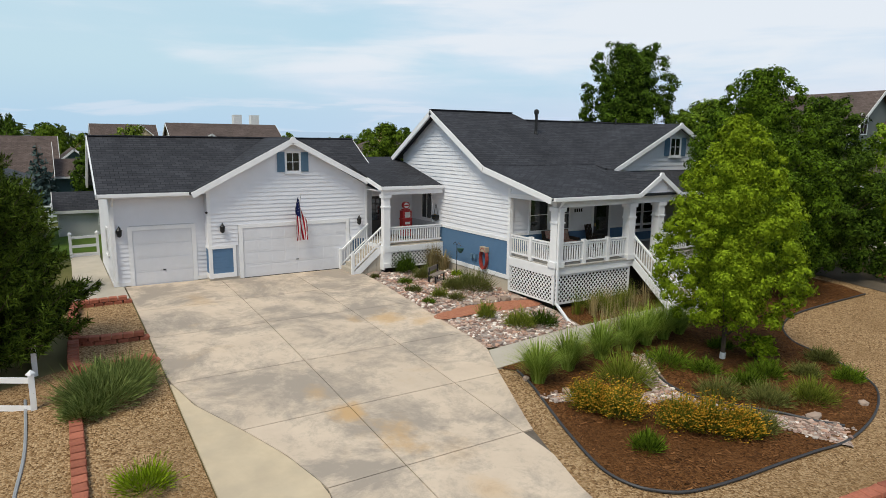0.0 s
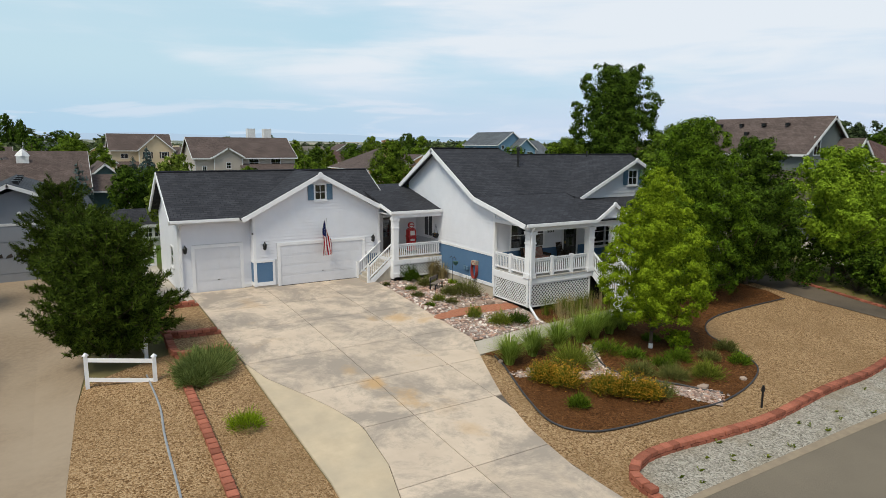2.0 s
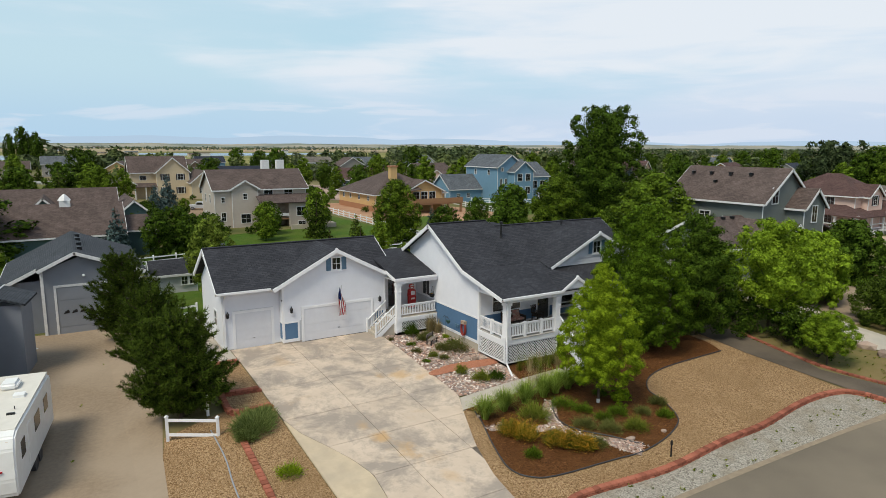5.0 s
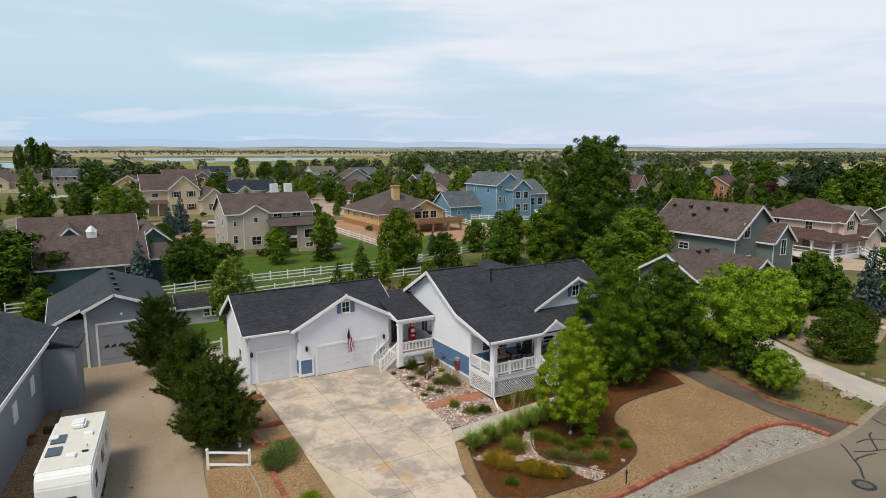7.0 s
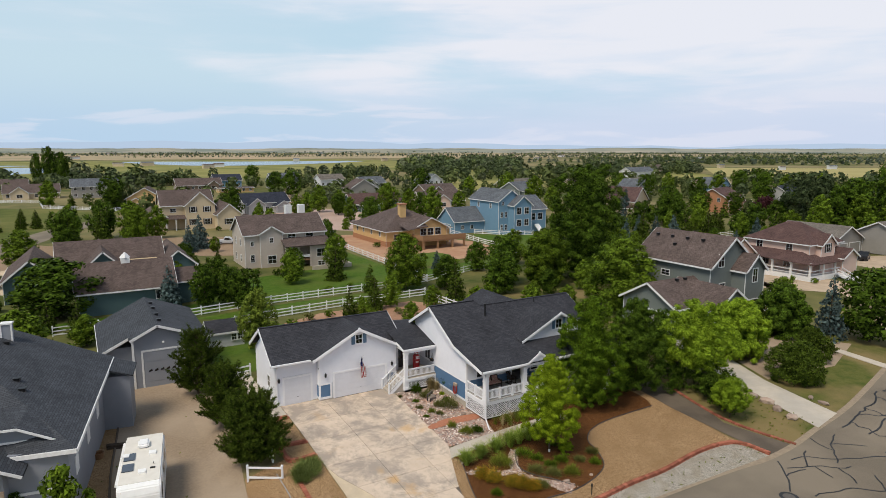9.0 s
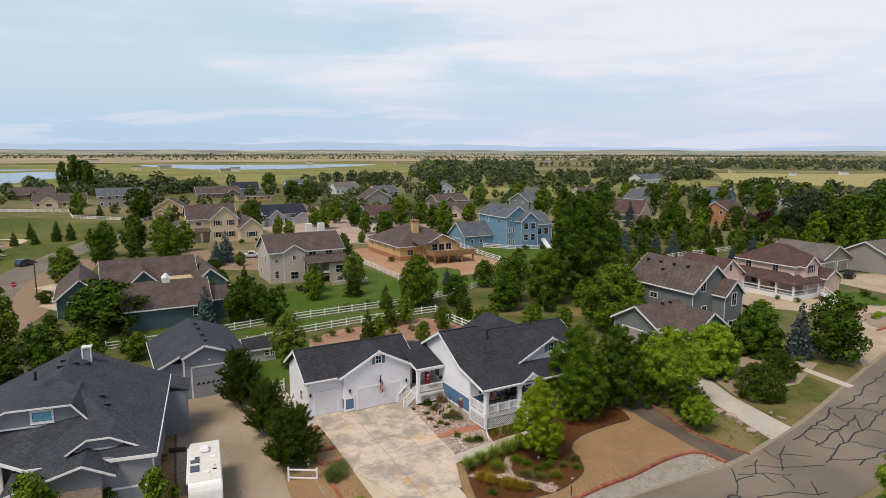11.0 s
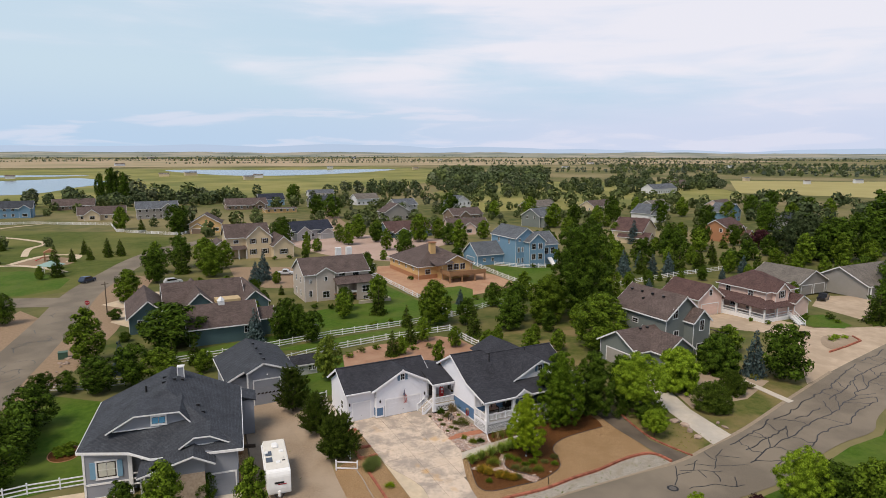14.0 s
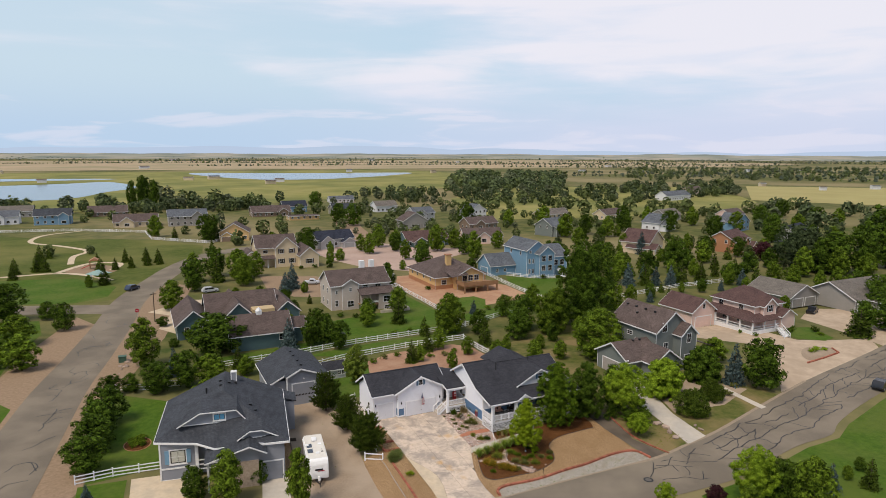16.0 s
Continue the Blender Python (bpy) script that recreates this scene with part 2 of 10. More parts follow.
def stained(name, a, b, grey, rust, spots=()):
    """Old concrete: mottled tone, ragged grey scuffs and blotches, and rust stains that run in patches."""
    m = mat(name, a, b, 0.9, 0.85, bump=0.15, bscale=60, world_space=True, objrand=0.07)
    n, l = m.node_tree.nodes, m.node_tree.links
    p = n["Principled BSDF"]
    col = p.inputs["Base Color"].links[0].from_socket
    pos = n.new("ShaderNodeNewGeometry").outputs["Position"]
    for tone, scale, rough, lo, hi, amt, shift in ((grey, 0.33, 0.74, 0.45, 0.58, 0.9, 0), (grey, 1.3, 0.75, 0.52, 0.68, 0.55, 7), (rust, 0.36, 0.6, 0.60, 0.74, 0.35, 31)):
        mp = n.new("ShaderNodeMapping")
        mp.inputs["Location"].default_value = (shift, shift * 0.7, 0)
        l.new(pos, mp.inputs[0])
        t = n.new("ShaderNodeTexNoise")
        t.inputs["Scale"].default_value, t.inputs["Detail"].default_value, t.inputs["Roughness"].default_value = scale, 7, rough
        t.inputs["Distortion"].default_value = 0.4
        l.new(mp.outputs[0], t.inputs["Vector"])
        r = n.new("ShaderNodeMapRange")
        r.inputs["From Min"].default_value, r.inputs["From Max"].default_value = lo, hi
        r.inputs["To Max"].default_value = amt
        l.new(t.outputs["Fac"], r.inputs[0])
        mx = n.new("ShaderNodeMix")
        mx.data_type = "RGBA"
        l.new(r.outputs[0], mx.inputs["Factor"])
        l.new(col, mx.inputs[6])
        mx.inputs[7].default_value = rgb(tone)
        col = mx.outputs[2]
    # rust that has run from single spots: (x, y, reach, strength)
    for sx, sy, reach, amt in spots:
        mp = n.new("ShaderNodeMapping")
        mp.vector_type = "TEXTURE"
        mp.inputs["Location"].default_value, mp.inputs["Scale"].default_value = (sx, sy, 0), (reach, reach * 1.5, 50)
        l.new(pos, mp.inputs[0])
        ln = n.new("ShaderNodeVectorMath")
        ln.operation = "LENGTH"
        l.new(mp.outputs[0], ln.inputs[0])
        t = n.new("ShaderNodeTexNoise")
        t.inputs["Scale"].default_value, t.inputs["Detail"].default_value, t.inputs["Roughness"].default_value = 1.3, 6, 0.65
        l.new(pos, t.inputs["Vector"])
        ad = n.new("ShaderNodeMath")
        ad.operation = "MULTIPLY_ADD"
        l.new(t.outputs["Fac"], ad.inputs[0])
        ad.inputs[1].default_value = 2.4
        l.new(ln.outputs["Value"], ad.inputs[2])
        r = n.new("ShaderNodeMapRange")
        r.interpolation_type = "SMOOTHSTEP"
        r.inputs["From Min"].default_value, r.inputs["From Max"].default_value, r.inputs["To Min"].default_value, r.inputs["To Max"].default_value = 1.15, 2.15, amt, 0.0
        l.new(ad.outputs[0], r.inputs[0])
        mx = n.new("ShaderNodeMix")
        mx.data_type = "RGBA"
        l.new(r.outputs[0], mx.inputs["Factor"])
        l.new(col, mx.inputs[6])
        mx.inputs[7].default_value = rgb(rust)
        col = mx.outputs[2]
    l.new(col, p.inputs["Base Color"])
    return m


WHITE = mat("white_paint", (0.80, 0.80, 0.82), (0.75, 0.75, 0.78), 3, 0.55, big=(0.70, 0.70, 0.72), bigscale=0.6, bigamt=0.4)
SIDING = mat("white_siding", (0.735, 0.74, 0.79), (0.70, 0.705, 0.755), 2, 0.6, big=(0.665, 0.67, 0.72), bigscale=0.4, bigamt=0.45, bump=0.05, bscale=60)
DOORWHITE = mat("garage_door_paint", (0.69, 0.695, 0.74), (0.65, 0.655, 0.70), 3, 0.5, big=(0.61, 0.615, 0.66), bigscale=0.5)
BLUE = mat("blue_siding", (0.085, 0.165, 0.29), (0.075, 0.15, 0.265), 3, 0.6, big=(0.10, 0.18, 0.30), bigscale=0.5)
SHUTTER = mat("blue_grey_shutter", (0.11, 0.19, 0.28), (0.09, 0.165, 0.25), 6, 0.6)
GLASS = mat("window_glass", (0.012, 0.014, 0.017), (0.02, 0.022, 0.026), 1.5, 0.06, spec=0.8)
DARK = mat("dark_metal", (0.015, 0.015, 0.018), (0.03, 0.03, 0.03), 8, 0.45, metal=0.4)
ROOF_X = shingle("charcoal_shingles_x", (0.030, 0.031, 0.038), (0.048, 0.049, 0.058), "x")
ROOF_Y = shingle("charcoal_shingles_y", (0.030, 0.031, 0.038), (0.048, 0.049, 0.058), "y")
BROOF_X = shingle("brown_shingles_x", (0.085, 0.062, 0.056), (0.125, 0.095, 0.085), "x")
BROOF_Y = shingle("brown_shingles_y", (0.085, 0.062, 0.056), (0.125, 0.095, 0.085), "y")
RROOF_X = shingle("red_brown_shingles_x", (0.080, 0.046, 0.042), (0.115, 0.070, 0.063), "x")
RROOF_Y = shingle("red_brown_shingles_y", (0.080, 0.046, 0.042), (0.115, 0.070, 0.063), "y")
GROOF_X = shingle("grey_shingles_x", (0.085, 0.095, 0.11), (0.13, 0.14, 0.155), "x")
GROOF_Y = shingle("grey_shingles_y", (0.085, 0.095, 0.11), (0.13, 0.14, 0.155), "y")
CONC = stained("driveway_concrete", (0.60, 0.488, 0.385), (0.52, 0.42, 0.33), (0.31, 0.265, 0.225), (0.50, 0.325, 0.165), ((3.3, -15.1, 0.75, 0.9), (3.9, -16.6, 0.7, 0.8), (3.0, -13.6, 0.5, 0.5), (7.4, -9.0, 0.8, 0.75), (8.3, -9.8, 0.5, 0.6), (6.2, -8.6, 0.4, 0.5), (4.6, -19.3, 0.6, 0.4)))
CONC_NEW = mat("pale_concrete", (0.57, 0.465, 0.33), (0.49, 0.395, 0.28), 1.4, 0.85, bump=0.1, bscale=60, big=(0.40, 0.335, 0.255), bigscale=0.6, bigamt=0.6, world_space=True)
CONC_GREY = mat("grey_concrete", (0.50, 0.445, 0.37), (0.44, 0.39, 0.32), 1.5, 0.85, bump=0.1, bscale=50, big=(0.36, 0.335, 0.30), bigscale=0.3, world_space=True)
ASPH = mat("asphalt", (0.175, 0.147, 0.113), (0.135, 0.114, 0.088), 30, 0.9, bump=0.3, bscale=120, big=(0.225, 0.188, 0.142), bigscale=0.13, bigamt=0.75, world_space=True)
TAR = mat("tar_seal", (0.012, 0.012, 0.013), (0.02, 0.02, 0.02), 12, 0.5)
DIRT = mat("packed_dirt", (0.295, 0.225, 0.158), (0.24, 0.182, 0.128), 5, 0.95, bump=0.3, bscale=50, big=(0.36, 0.285, 0.21), bigscale=0.18, bigamt=0.7, world_space=True)
GRAVEL = pebble("tan_gravel", [(0.105, 0.054, 0.022), (0.275, 0.165, 0.078), (0.47, 0.325, 0.185), (0.205, 0.118, 0.052)], 22, dirt=(0.225, 0.138, 0.066))
GREYGRAVEL = pebble("grey_gravel", [(0.15, 0.135, 0.11), (0.31, 0.28, 0.235), (0.46, 0.42, 0.36), (0.22, 0.20, 0.165)], 20, dirt=(0.24, 0.20, 0.14), dirtscale=0.8)
MULCH = pebble("brown_mulch", [(0.038, 0.014, 0.004), (0.102, 0.040, 0.011), (0.180, 0.080, 0.028), (0.068, 0.026, 0.007)], 24, dirt=(0.082, 0.033, 0.010))
REDMULCH = pebble("red_mulch", [(0.33, 0.12, 0.07), (0.45, 0.20, 0.12), (0.38, 0.16, 0.10)], 20)
STONE = mat("river_stones", (0.42, 0.34, 0.29), (0.30, 0.25, 0.22), 5, 0.8, island=0.3, bump=0.2, bscale=30)
_n, _l = STONE.node_tree.nodes, STONE.node_tree.links
_r = _n.new("ShaderNodeValToRGB")
_r.color_ramp.interpolation = "CONSTANT"
for i_, c_ in enumerate(((0.44, 0.30, 0.25), (0.54, 0.46, 0.41), (0.29, 0.19, 0.155), (0.37, 0.31, 0.28), (0.48, 0.35, 0.29), (0.22, 0.175, 0.155), (0.62, 0.55, 0.50), (0.36, 0.225, 0.17))):
    e_ = _r.color_ramp.elements[i_] if i_ < 2 else _r.color_ramp.elements.new(i_ / 8)
    e_.position, e_.color = i_ / 8, rgb(c_)
_l.new(_n.new("ShaderNodeNewGeometry").outputs["Random Per Island"], _r.inputs[0])
_l.new(_r.outputs[0], [q for q in _n if q.bl_idname == "ShaderNodeHueSaturation"][0].inputs["Color"])
ROCKBASE = pebble("river_rock_bed", [(0.13, 0.09, 0.07), (0.36, 0.26, 0.21), (0.55, 0.45, 0.38), (0.26, 0.18, 0.15), (0.46, 0.32, 0.26)], 9)
BLOCK = mat("red_block", (0.35, 0.125, 0.08), (0.26, 0.092, 0.06), 8, 0.9, objrand=0.32, bump=0.5, bscale=40)
LAWN = mat("lawn", (0.039, 0.086, 0.006), (0.068, 0.118, 0.011), 1.2, 0.9, bump=0.6, bscale=30, big=(0.105, 0.125, 0.026), bigscale=0.12, bigamt=0.5, world_space=True)
ROUGHGRASS = mat("dry_grass", (0.060, 0.080, 0.016), (0.115, 0.115, 0.032), 0.9, 0.95, bump=0.7, bscale=20, big=(0.22, 0.16, 0.075), bigscale=0.16, bigamt=0.8, world_space=True)
WATER = mat("lake_water", (0.05, 0.075, 0.09), (0.06, 0.085, 0.10), 0.05, 0.12, world_space=True)
WOOD = mat("wood", (0.28, 0.16, 0.08), (0.22, 0.12, 0.06), 6, 0.7, stretch=(1, 1, 6))
BARK = mat("bark", (0.10, 0.075, 0.055), (0.06, 0.045, 0.034), 9, 0.95, bump=0.6, bscale=18, stretch=(1, 1, 0.3))
L_MAPLE = leaf("maple_leaves", (0.120, 0.190, 0.006), (0.320, 0.435, 0.022), 0.12)
L_DARK = leaf("dark_leaves", (0.009, 0.018, 0.0015), (0.082, 0.140, 0.014), 0.03)
L_MID = leaf("green_leaves", (0.020, 0.038, 0.0025), (0.158, 0.240, 0.021), 0.05)
L_LIME = leaf("lime_leaves", (0.095, 0.160, 0.008), (0.265, 0.385, 0.028), 0.14)
L_PINE = leaf("pine_needles", (0.006, 0.012, 0.002), (0.098, 0.146, 0.018), 0.03)
L_SPRUCE = leaf("blue_spruce_needles", (0.035, 0.055, 0.055), (0.10, 0.145, 0.14), 0.08)
L_GRASS = leaf("grass_blades", (0.085, 0.120, 0.012), (0.240, 0.270, 0.040))
L_STRAW = leaf("straw_blades", (0.28, 0.22, 0.10), (0.40, 0.32, 0.16))
L_YELLOW = leaf("yellow_flowers", (0.36, 0.17, 0.010), (0.62, 0.36, 0.035))
L_SAGE = leaf("sage_leaves", (0.080, 0.095, 0.022), (0.215, 0.220, 0.065))
L_PURPLE = leaf("purple_leaves", (0.035, 0.012, 0.016), (0.07, 0.025, 0.03))
L_FEATHER = leaf("feather_grass_blades", (0.150, 0.240, 0.026), (0.400, 0.500, 0.100), 0.3)
L_OLIVE = leaf("olive_leaves", (0.045, 0.070, 0.008), (0.180, 0.235, 0.034))
DARKASPH = mat("new_asphalt", (0.105, 0.086, 0.068), (0.080, 0.066, 0.052), 25, 0.9, bump=0.3, bscale=100, big=(0.17, 0.135, 0.10), bigscale=0.3, bigamt=0.6, world_space=True)


# ---------------------------------------------------------------- mesh helpers
class M:
    """Collects vertices and faces; add() of the shapes below, then ob() makes one mesh object of it."""

    def __init__(self):
        self.v, self.f = [], []

    def poly(self, *pts):
        n = len(self.v)
        self.v += [tuple(p) for p in pts]
        self.f.append(tuple(range(n, n + len(pts))))
        return self

    def box(self, x0, x1, y0, y1, z0, z1):
        n = len(self.v)
        self.v += [(x, y, z) for z in (z0, z1) for y in (y0, y1) for x in (x0, x1)]
        self.f += [tuple(n + i for i in q) for q in ((0, 2, 3, 1), (4, 5, 7, 6), (0, 1, 5, 4), (2, 6, 7, 3), (0, 4, 6, 2), (1, 3, 7, 5))]
        return self

    def prism(self, pts, d):
        """A flat polygon pushed along d."""
        n, k = len(self.v), len(pts)
        self.v += [tuple(p) for p in pts] + [tuple(p[i] + d[i] for i in range(3)) for p in pts]
        self.f.append(tuple(range(n, n + k)))
        self.f.append(tuple(range(n + 2 * k - 1, n + k - 1, -1)))
        self.f += [(n + i, n + k + i, n + k + (i + 1) % k, n + (i + 1) % k) for i in range(k)]
        return self

    def slab(self, pts, t):
        """A roof plane: polygon with thickness t downwards."""
        return self.prism(pts, (0, 0, -t))

    def beam(self, a, b, w, h):
        """A board from a to b, w wide across (level), h high, its top edge on the line."""
        a, b = Vector(a), Vector(b)
        d = (b - a).normalized()
        s = d.cross(Vector((0, 0, 1)))
        s = Vector((1, 0, 0)) if s.length < 1e-4 else s.normalized()
        u = s.cross(d).normalized()
        p = [a - s * w / 2, a + s * w / 2, a + s * w / 2 - u * h, a - s * w / 2 - u * h]
        return self.prism([tuple(q) for q in p], tuple(b - a))

    def tube(self, a, b, r0, r1=None, n=8):
        r1 = r0 if r1 is None else r1
        a, b = Vector(a), Vector(b)
        d = (b - a).normalized()
        s = d.orthogonal().normalized()
        u = d.cross(s)
        k = len(self.v)
        for c, r in ((a, r0), (b, r1)):
            self.v += [tuple(c + (s * math.cos(2 * math.pi * i / n) + u * math.sin(2 * math.pi * i / n)) * r) for i in range(n)]
        self.f += [(k + i, k + (i + 1) % n, k + n + (i + 1) % n, k + n + i) for i in range(n)]
        self.f += [tuple(range(k + n - 1, k - 1, -1)), tuple(range(k + n, k + 2 * n))]
        return self

    def lathe(self, c, prof, n=12):
        """A turned body round a vertical axis at c: prof is (radius, height) pairs."""
        k = len(self.v)
        for r, z in prof:
            self.v += [(c[0] + r * math.cos(2 * math.pi * i / n), c[1] + r * math.sin(2 * math.pi * i / n), c[2] + z) for i in range(n)]
        for j in range(len(prof) - 1):
            self.f += [(k + j * n + i, k + j * n + (i + 1) % n, k + (j + 1) * n + (i + 1) % n, k + (j + 1) * n + i) for i in range(n)]
        self.f += [tuple(range(k + n - 1, k - 1, -1)), tuple(range(k + (len(prof) - 1) * n, k + len(prof) * n))]
        return self


def rounded(m, w, seg=2):
    """The same closed shape with its edges rounded over w metres."""
    me = bpy.data.meshes.new("shell")
    me.from_pydata(m.v, [], m.f)
    bm = bmesh.new()
    bm.from_mesh(me)
    bmesh.ops.recalc_face_normals(bm, faces=bm.faces[:])
    bmesh.ops.bevel(bm, geom=bm.edges[:], offset=w, segments=seg, affect="EDGES", clamp_overlap=True)
    bm.to_mesh(me)
    bm.free()
    return me


def ob(name, m, material=None, parent=None, label="", category="", group="", kind="", smooth=False):
    if isinstance(m, M):
        me = bpy.data.meshes.new(name)
        me.from_pydata(m.v, [], m.f)
    else:
        me = m
    if material is not None and not me.materials:
        me.materials.append(material)
    if smooth:
        me.polygons.foreach_set("use_smooth", [True] * len(me.polygons))
    o = new(name, me)
    if parent is not None:
        o.parent = parent
    return tagged(o, label, category, group, kind)


def root(name, m, label, category, group="", kind=""):
    e = new(name)
    e.empty_display_size = 0.3
    e.matrix_basis = m
    return tagged(e, label, category, group, kind)


def part(name, m, material, parent, label="", smooth=False):
    return ob(name, m, material, parent, label, smooth=smooth)


# ---------------------------------------------------------------- ground
def smooth01(a, b, v):
    u = min(max((v - a) / (b - a), 0.0), 1.0)
    return u * u * (3 - 2 * u)


def gz(x, y):
    """Height of the ground: it falls to the street in front, to the lower lot beside and to the yards behind."""
    z = -1.2 * smooth01(0, 28, -y - 1.0)
    left = smooth01(2.2, 7.5, -x)
    back = smooth01(12, 32, y)
    z = z * (1 - left) + min(-1.0, z) * left
    return z * (1 - back) - 1.0 * back


def drape(name, outline, off, material, parent=None, label="", kind="structure", cell=1.0, thick=0.0, category=""):
    """A sheet with that outline, laid over the ground off metres above it."""
    bm = bmesh.new()
    bm.faces.new([bm.verts.new((x, y, 0)) for x, y in outline])
    xs, ys = [p[0] for p in outline], [p[1] for p in outline]
    if cell:
        for lo, hi, ax in ((min(xs), max(xs), 0), (min(ys), max(ys), 1)):
            k = math.floor(lo / cell) + 1
            while k * cell < hi:
                co, no = [0, 0, 0], [0, 0, 0]
                co[ax], no[ax] = k * cell, 1
                bmesh.ops.bisect_plane(bm, geom=bm.verts[:] + bm.edges[:] + bm.faces[:], plane_co=co, plane_no=no)
                k += 1
    bmesh.ops.triangulate(bm, faces=bm.faces[:])
    for v in bm.verts:
        v.co.z = gz(v.co.x, v.co.y) + off
    bmesh.ops.recalc_face_normals(bm, faces=bm.faces[:])
    if sum(f.normal.z for f in bm.faces) < 0:
        bmesh.ops.reverse_faces(bm, faces=bm.faces[:])
    if thick:
        rim = [e for e in bm.edges if e.is_boundary]
        r = bmesh.ops.extrude_edge_only(bm, edges=rim)
        for v in r["geom"]:
            if isinstance(v, bmesh.types.BMVert):
                v.co.z -= thick
    me = bpy.data.meshes.new(name)
    bm.to_mesh(me)
    bm.free()
    return ob(name, me, material, parent, label, kind=kind, category=category)


def curve_pts(pts, n=8, closed=False):
    """Catmull-Rom through 2D points."""
    out, k = [], len(pts)
    for i in range(k if closed else k - 1):
        p = [pts[(i + j) % k] if closed else pts[min(max(i + j, 0), k - 1)] for j in (-1, 0, 1, 2)]
        for s in range(n):
            t = s / n
            out.append(tuple(0.5 * (2 * p[1][a] + (p[2][a] - p[0][a]) * t + (2 * p[0][a] - 5 * p[1][a] + 4 * p[2][a] - p[3][a]) * t * t + (3 * p[1][a] - p[0][a] - 3 * p[2][a] + p[3][a]) * t ** 3) for a in range(2)))
    if not closed:
        out.append(tuple(pts[-1]))
    return out


def ribbon(name, pts, width, off, material, parent=None, label="", kind="structure", category=""):
    """A strip of that width along a line on the ground."""
    m = M()
    L = []
    for i, p in enumerate(pts):
        a, b = pts[max(i - 1, 0)], pts[min(i + 1, len(pts) - 1)]
        d = Vector((b[0] - a[0], b[1] - a[1])).normalized()
        w = width(i / (len(pts) - 1)) if callable(width) else width
        L.append([(p[0] + s * -d.y * w / 2, p[1] + s * d.x * w / 2) for s in (1, -1)])
    m.v = [(x, y, gz(x, y) + off) for q in L for x, y in q]
    m.f = [(2 * i + 1, 2 * i + 3, 2 * i + 2, 2 * i) for i in range(len(L) - 1)]
    return ob(name, m, material, parent, label, kind=kind, category=category)


# the ground: fine cells near the house, coarse out to the horizon
def axis_steps(lo, hi, far):
    a = [float(v) for v in range(lo, hi + 1)]
    s, x = 1.3, float(hi)
    up = []
    while x < far:
        x += s
        s *= 1.28
        up.append(min(x, far))
    s, x = 1.3, float(lo)
    dn = []
    while x > -far:
        x -= s
        s *= 1.28
        dn.append(max(x, -far))
    return dn[::-1] + a + up


gx, gy = axis_steps(-50, 50, 4900), axis_steps(-45, 45, 4900)
g = M()
g.v = [(x, y, gz(x, y)) for y in gy for x in gx]
g.f = [(j * len(gx) + i, j * len(gx) + i + 1, (j + 1) * len(gx) + i + 1, (j + 1) * len(gx) + i) for j in range(len(gy) - 1) for i in range(len(gx) - 1)]
GROUND = mat("prairie_ground", (0.046, 0.068, 0.014), (0.140, 0.126, 0.044), 0.14, 0.95, big=(0.25, 0.20, 0.105), bigscale=0.006, bigamt=0.8, world_space=True, bump=0.4, bscale=3)
ground = ob("ground", g, GROUND, label="flat dry prairie and yards reaching the horizon", kind="structure", smooth=True)


# ---------------------------------------------------------------- roads, drives and beds
# street in front, bending away to the far side
near_kerb = [(-160, -25.0), (-60, -25.0), (16, -25.0), (30, -25.4), (38, -24.3), (46, -22.9), (60, -19.4), (76, -15.6), (112, -9.2), (180, 4)]
far_kerb = [(180, -6), (112, -19), (80, -25), (66, -28.5), (60, -31), (52.7, -31.2), (45, -32.4), (36, -34.0), (22, -33.4), (10, -33), (-60, -33), (-160, -33)]
drape("road", curve_pts(near_kerb, 4) + curve_pts(far_kerb, 4), 0.05, ASPH, label="worn grey asphalt street with sealed cracks", cell=2.0)
lstreet = [(-52, -24.9), (-48.8, 0), (-46.4, 23), (-44.6, 38), (-41.6, 55), (-38.0, 78), (-34.2, 106), (-27, 132), (-18, 158.5), (-5, 181), (16, 193), (44, 180)]
ribbon("road_left", curve_pts(lstreet, 8), lambda t: 9.4 - 1.6 * t, 0.05, ASPH, label="worn grey asphalt street curving past a park")
ribbon("road_branch", curve_pts([(-35, 96), (-47, 101), (-57, 105), (-80, 111), (-140, 116)], 6), 9.5, 0.045, ASPH, label="grey asphalt branch street")
# house's driveway: slabs between the joints, each a piece
drive = root("driveway", pose(0, 0, 0), "weathered tan concrete driveway with rust stains", "driveway", kind="structure")
ys = [-0.15, -4.35, -7.6, -11.45, -14.75, -17.8, -21.2, -24.9]


def drive_right(y):
    t = [(-0.15, 9.62), (-9, 9.1), (-12.9, 9.0), (-14.5, 8.25), (-17.6, 6.95), (-20.2, 6.2), (-22.5, 5.9), (-24.9, 6.0)]
    for (a, p), (b, q) in zip(t, t[1:]):
        if y >= b:
            return p + (q - p) * (y - a) / (b - a)
    return t[-1][1]


def wedge_x(y):
    """The curved joint between old slabs and the pale strip."""
    t = [(-11.2, -0.3), (-13.0, 0.05), (-14.7, 0.75), (-16.2, 1.3), (-17.7, 1.65), (-20, 1.4), (-22.5, 0.7), (-24.9, 0.2)]
    if y > -11.2:
        return -0.3
    for (a, p), (b, q) in zip(t, t[1:]):
        if y >= b - 1e-6:
            return p + (q - p) * (y - a) / (b - a)
    return t[-1][1]


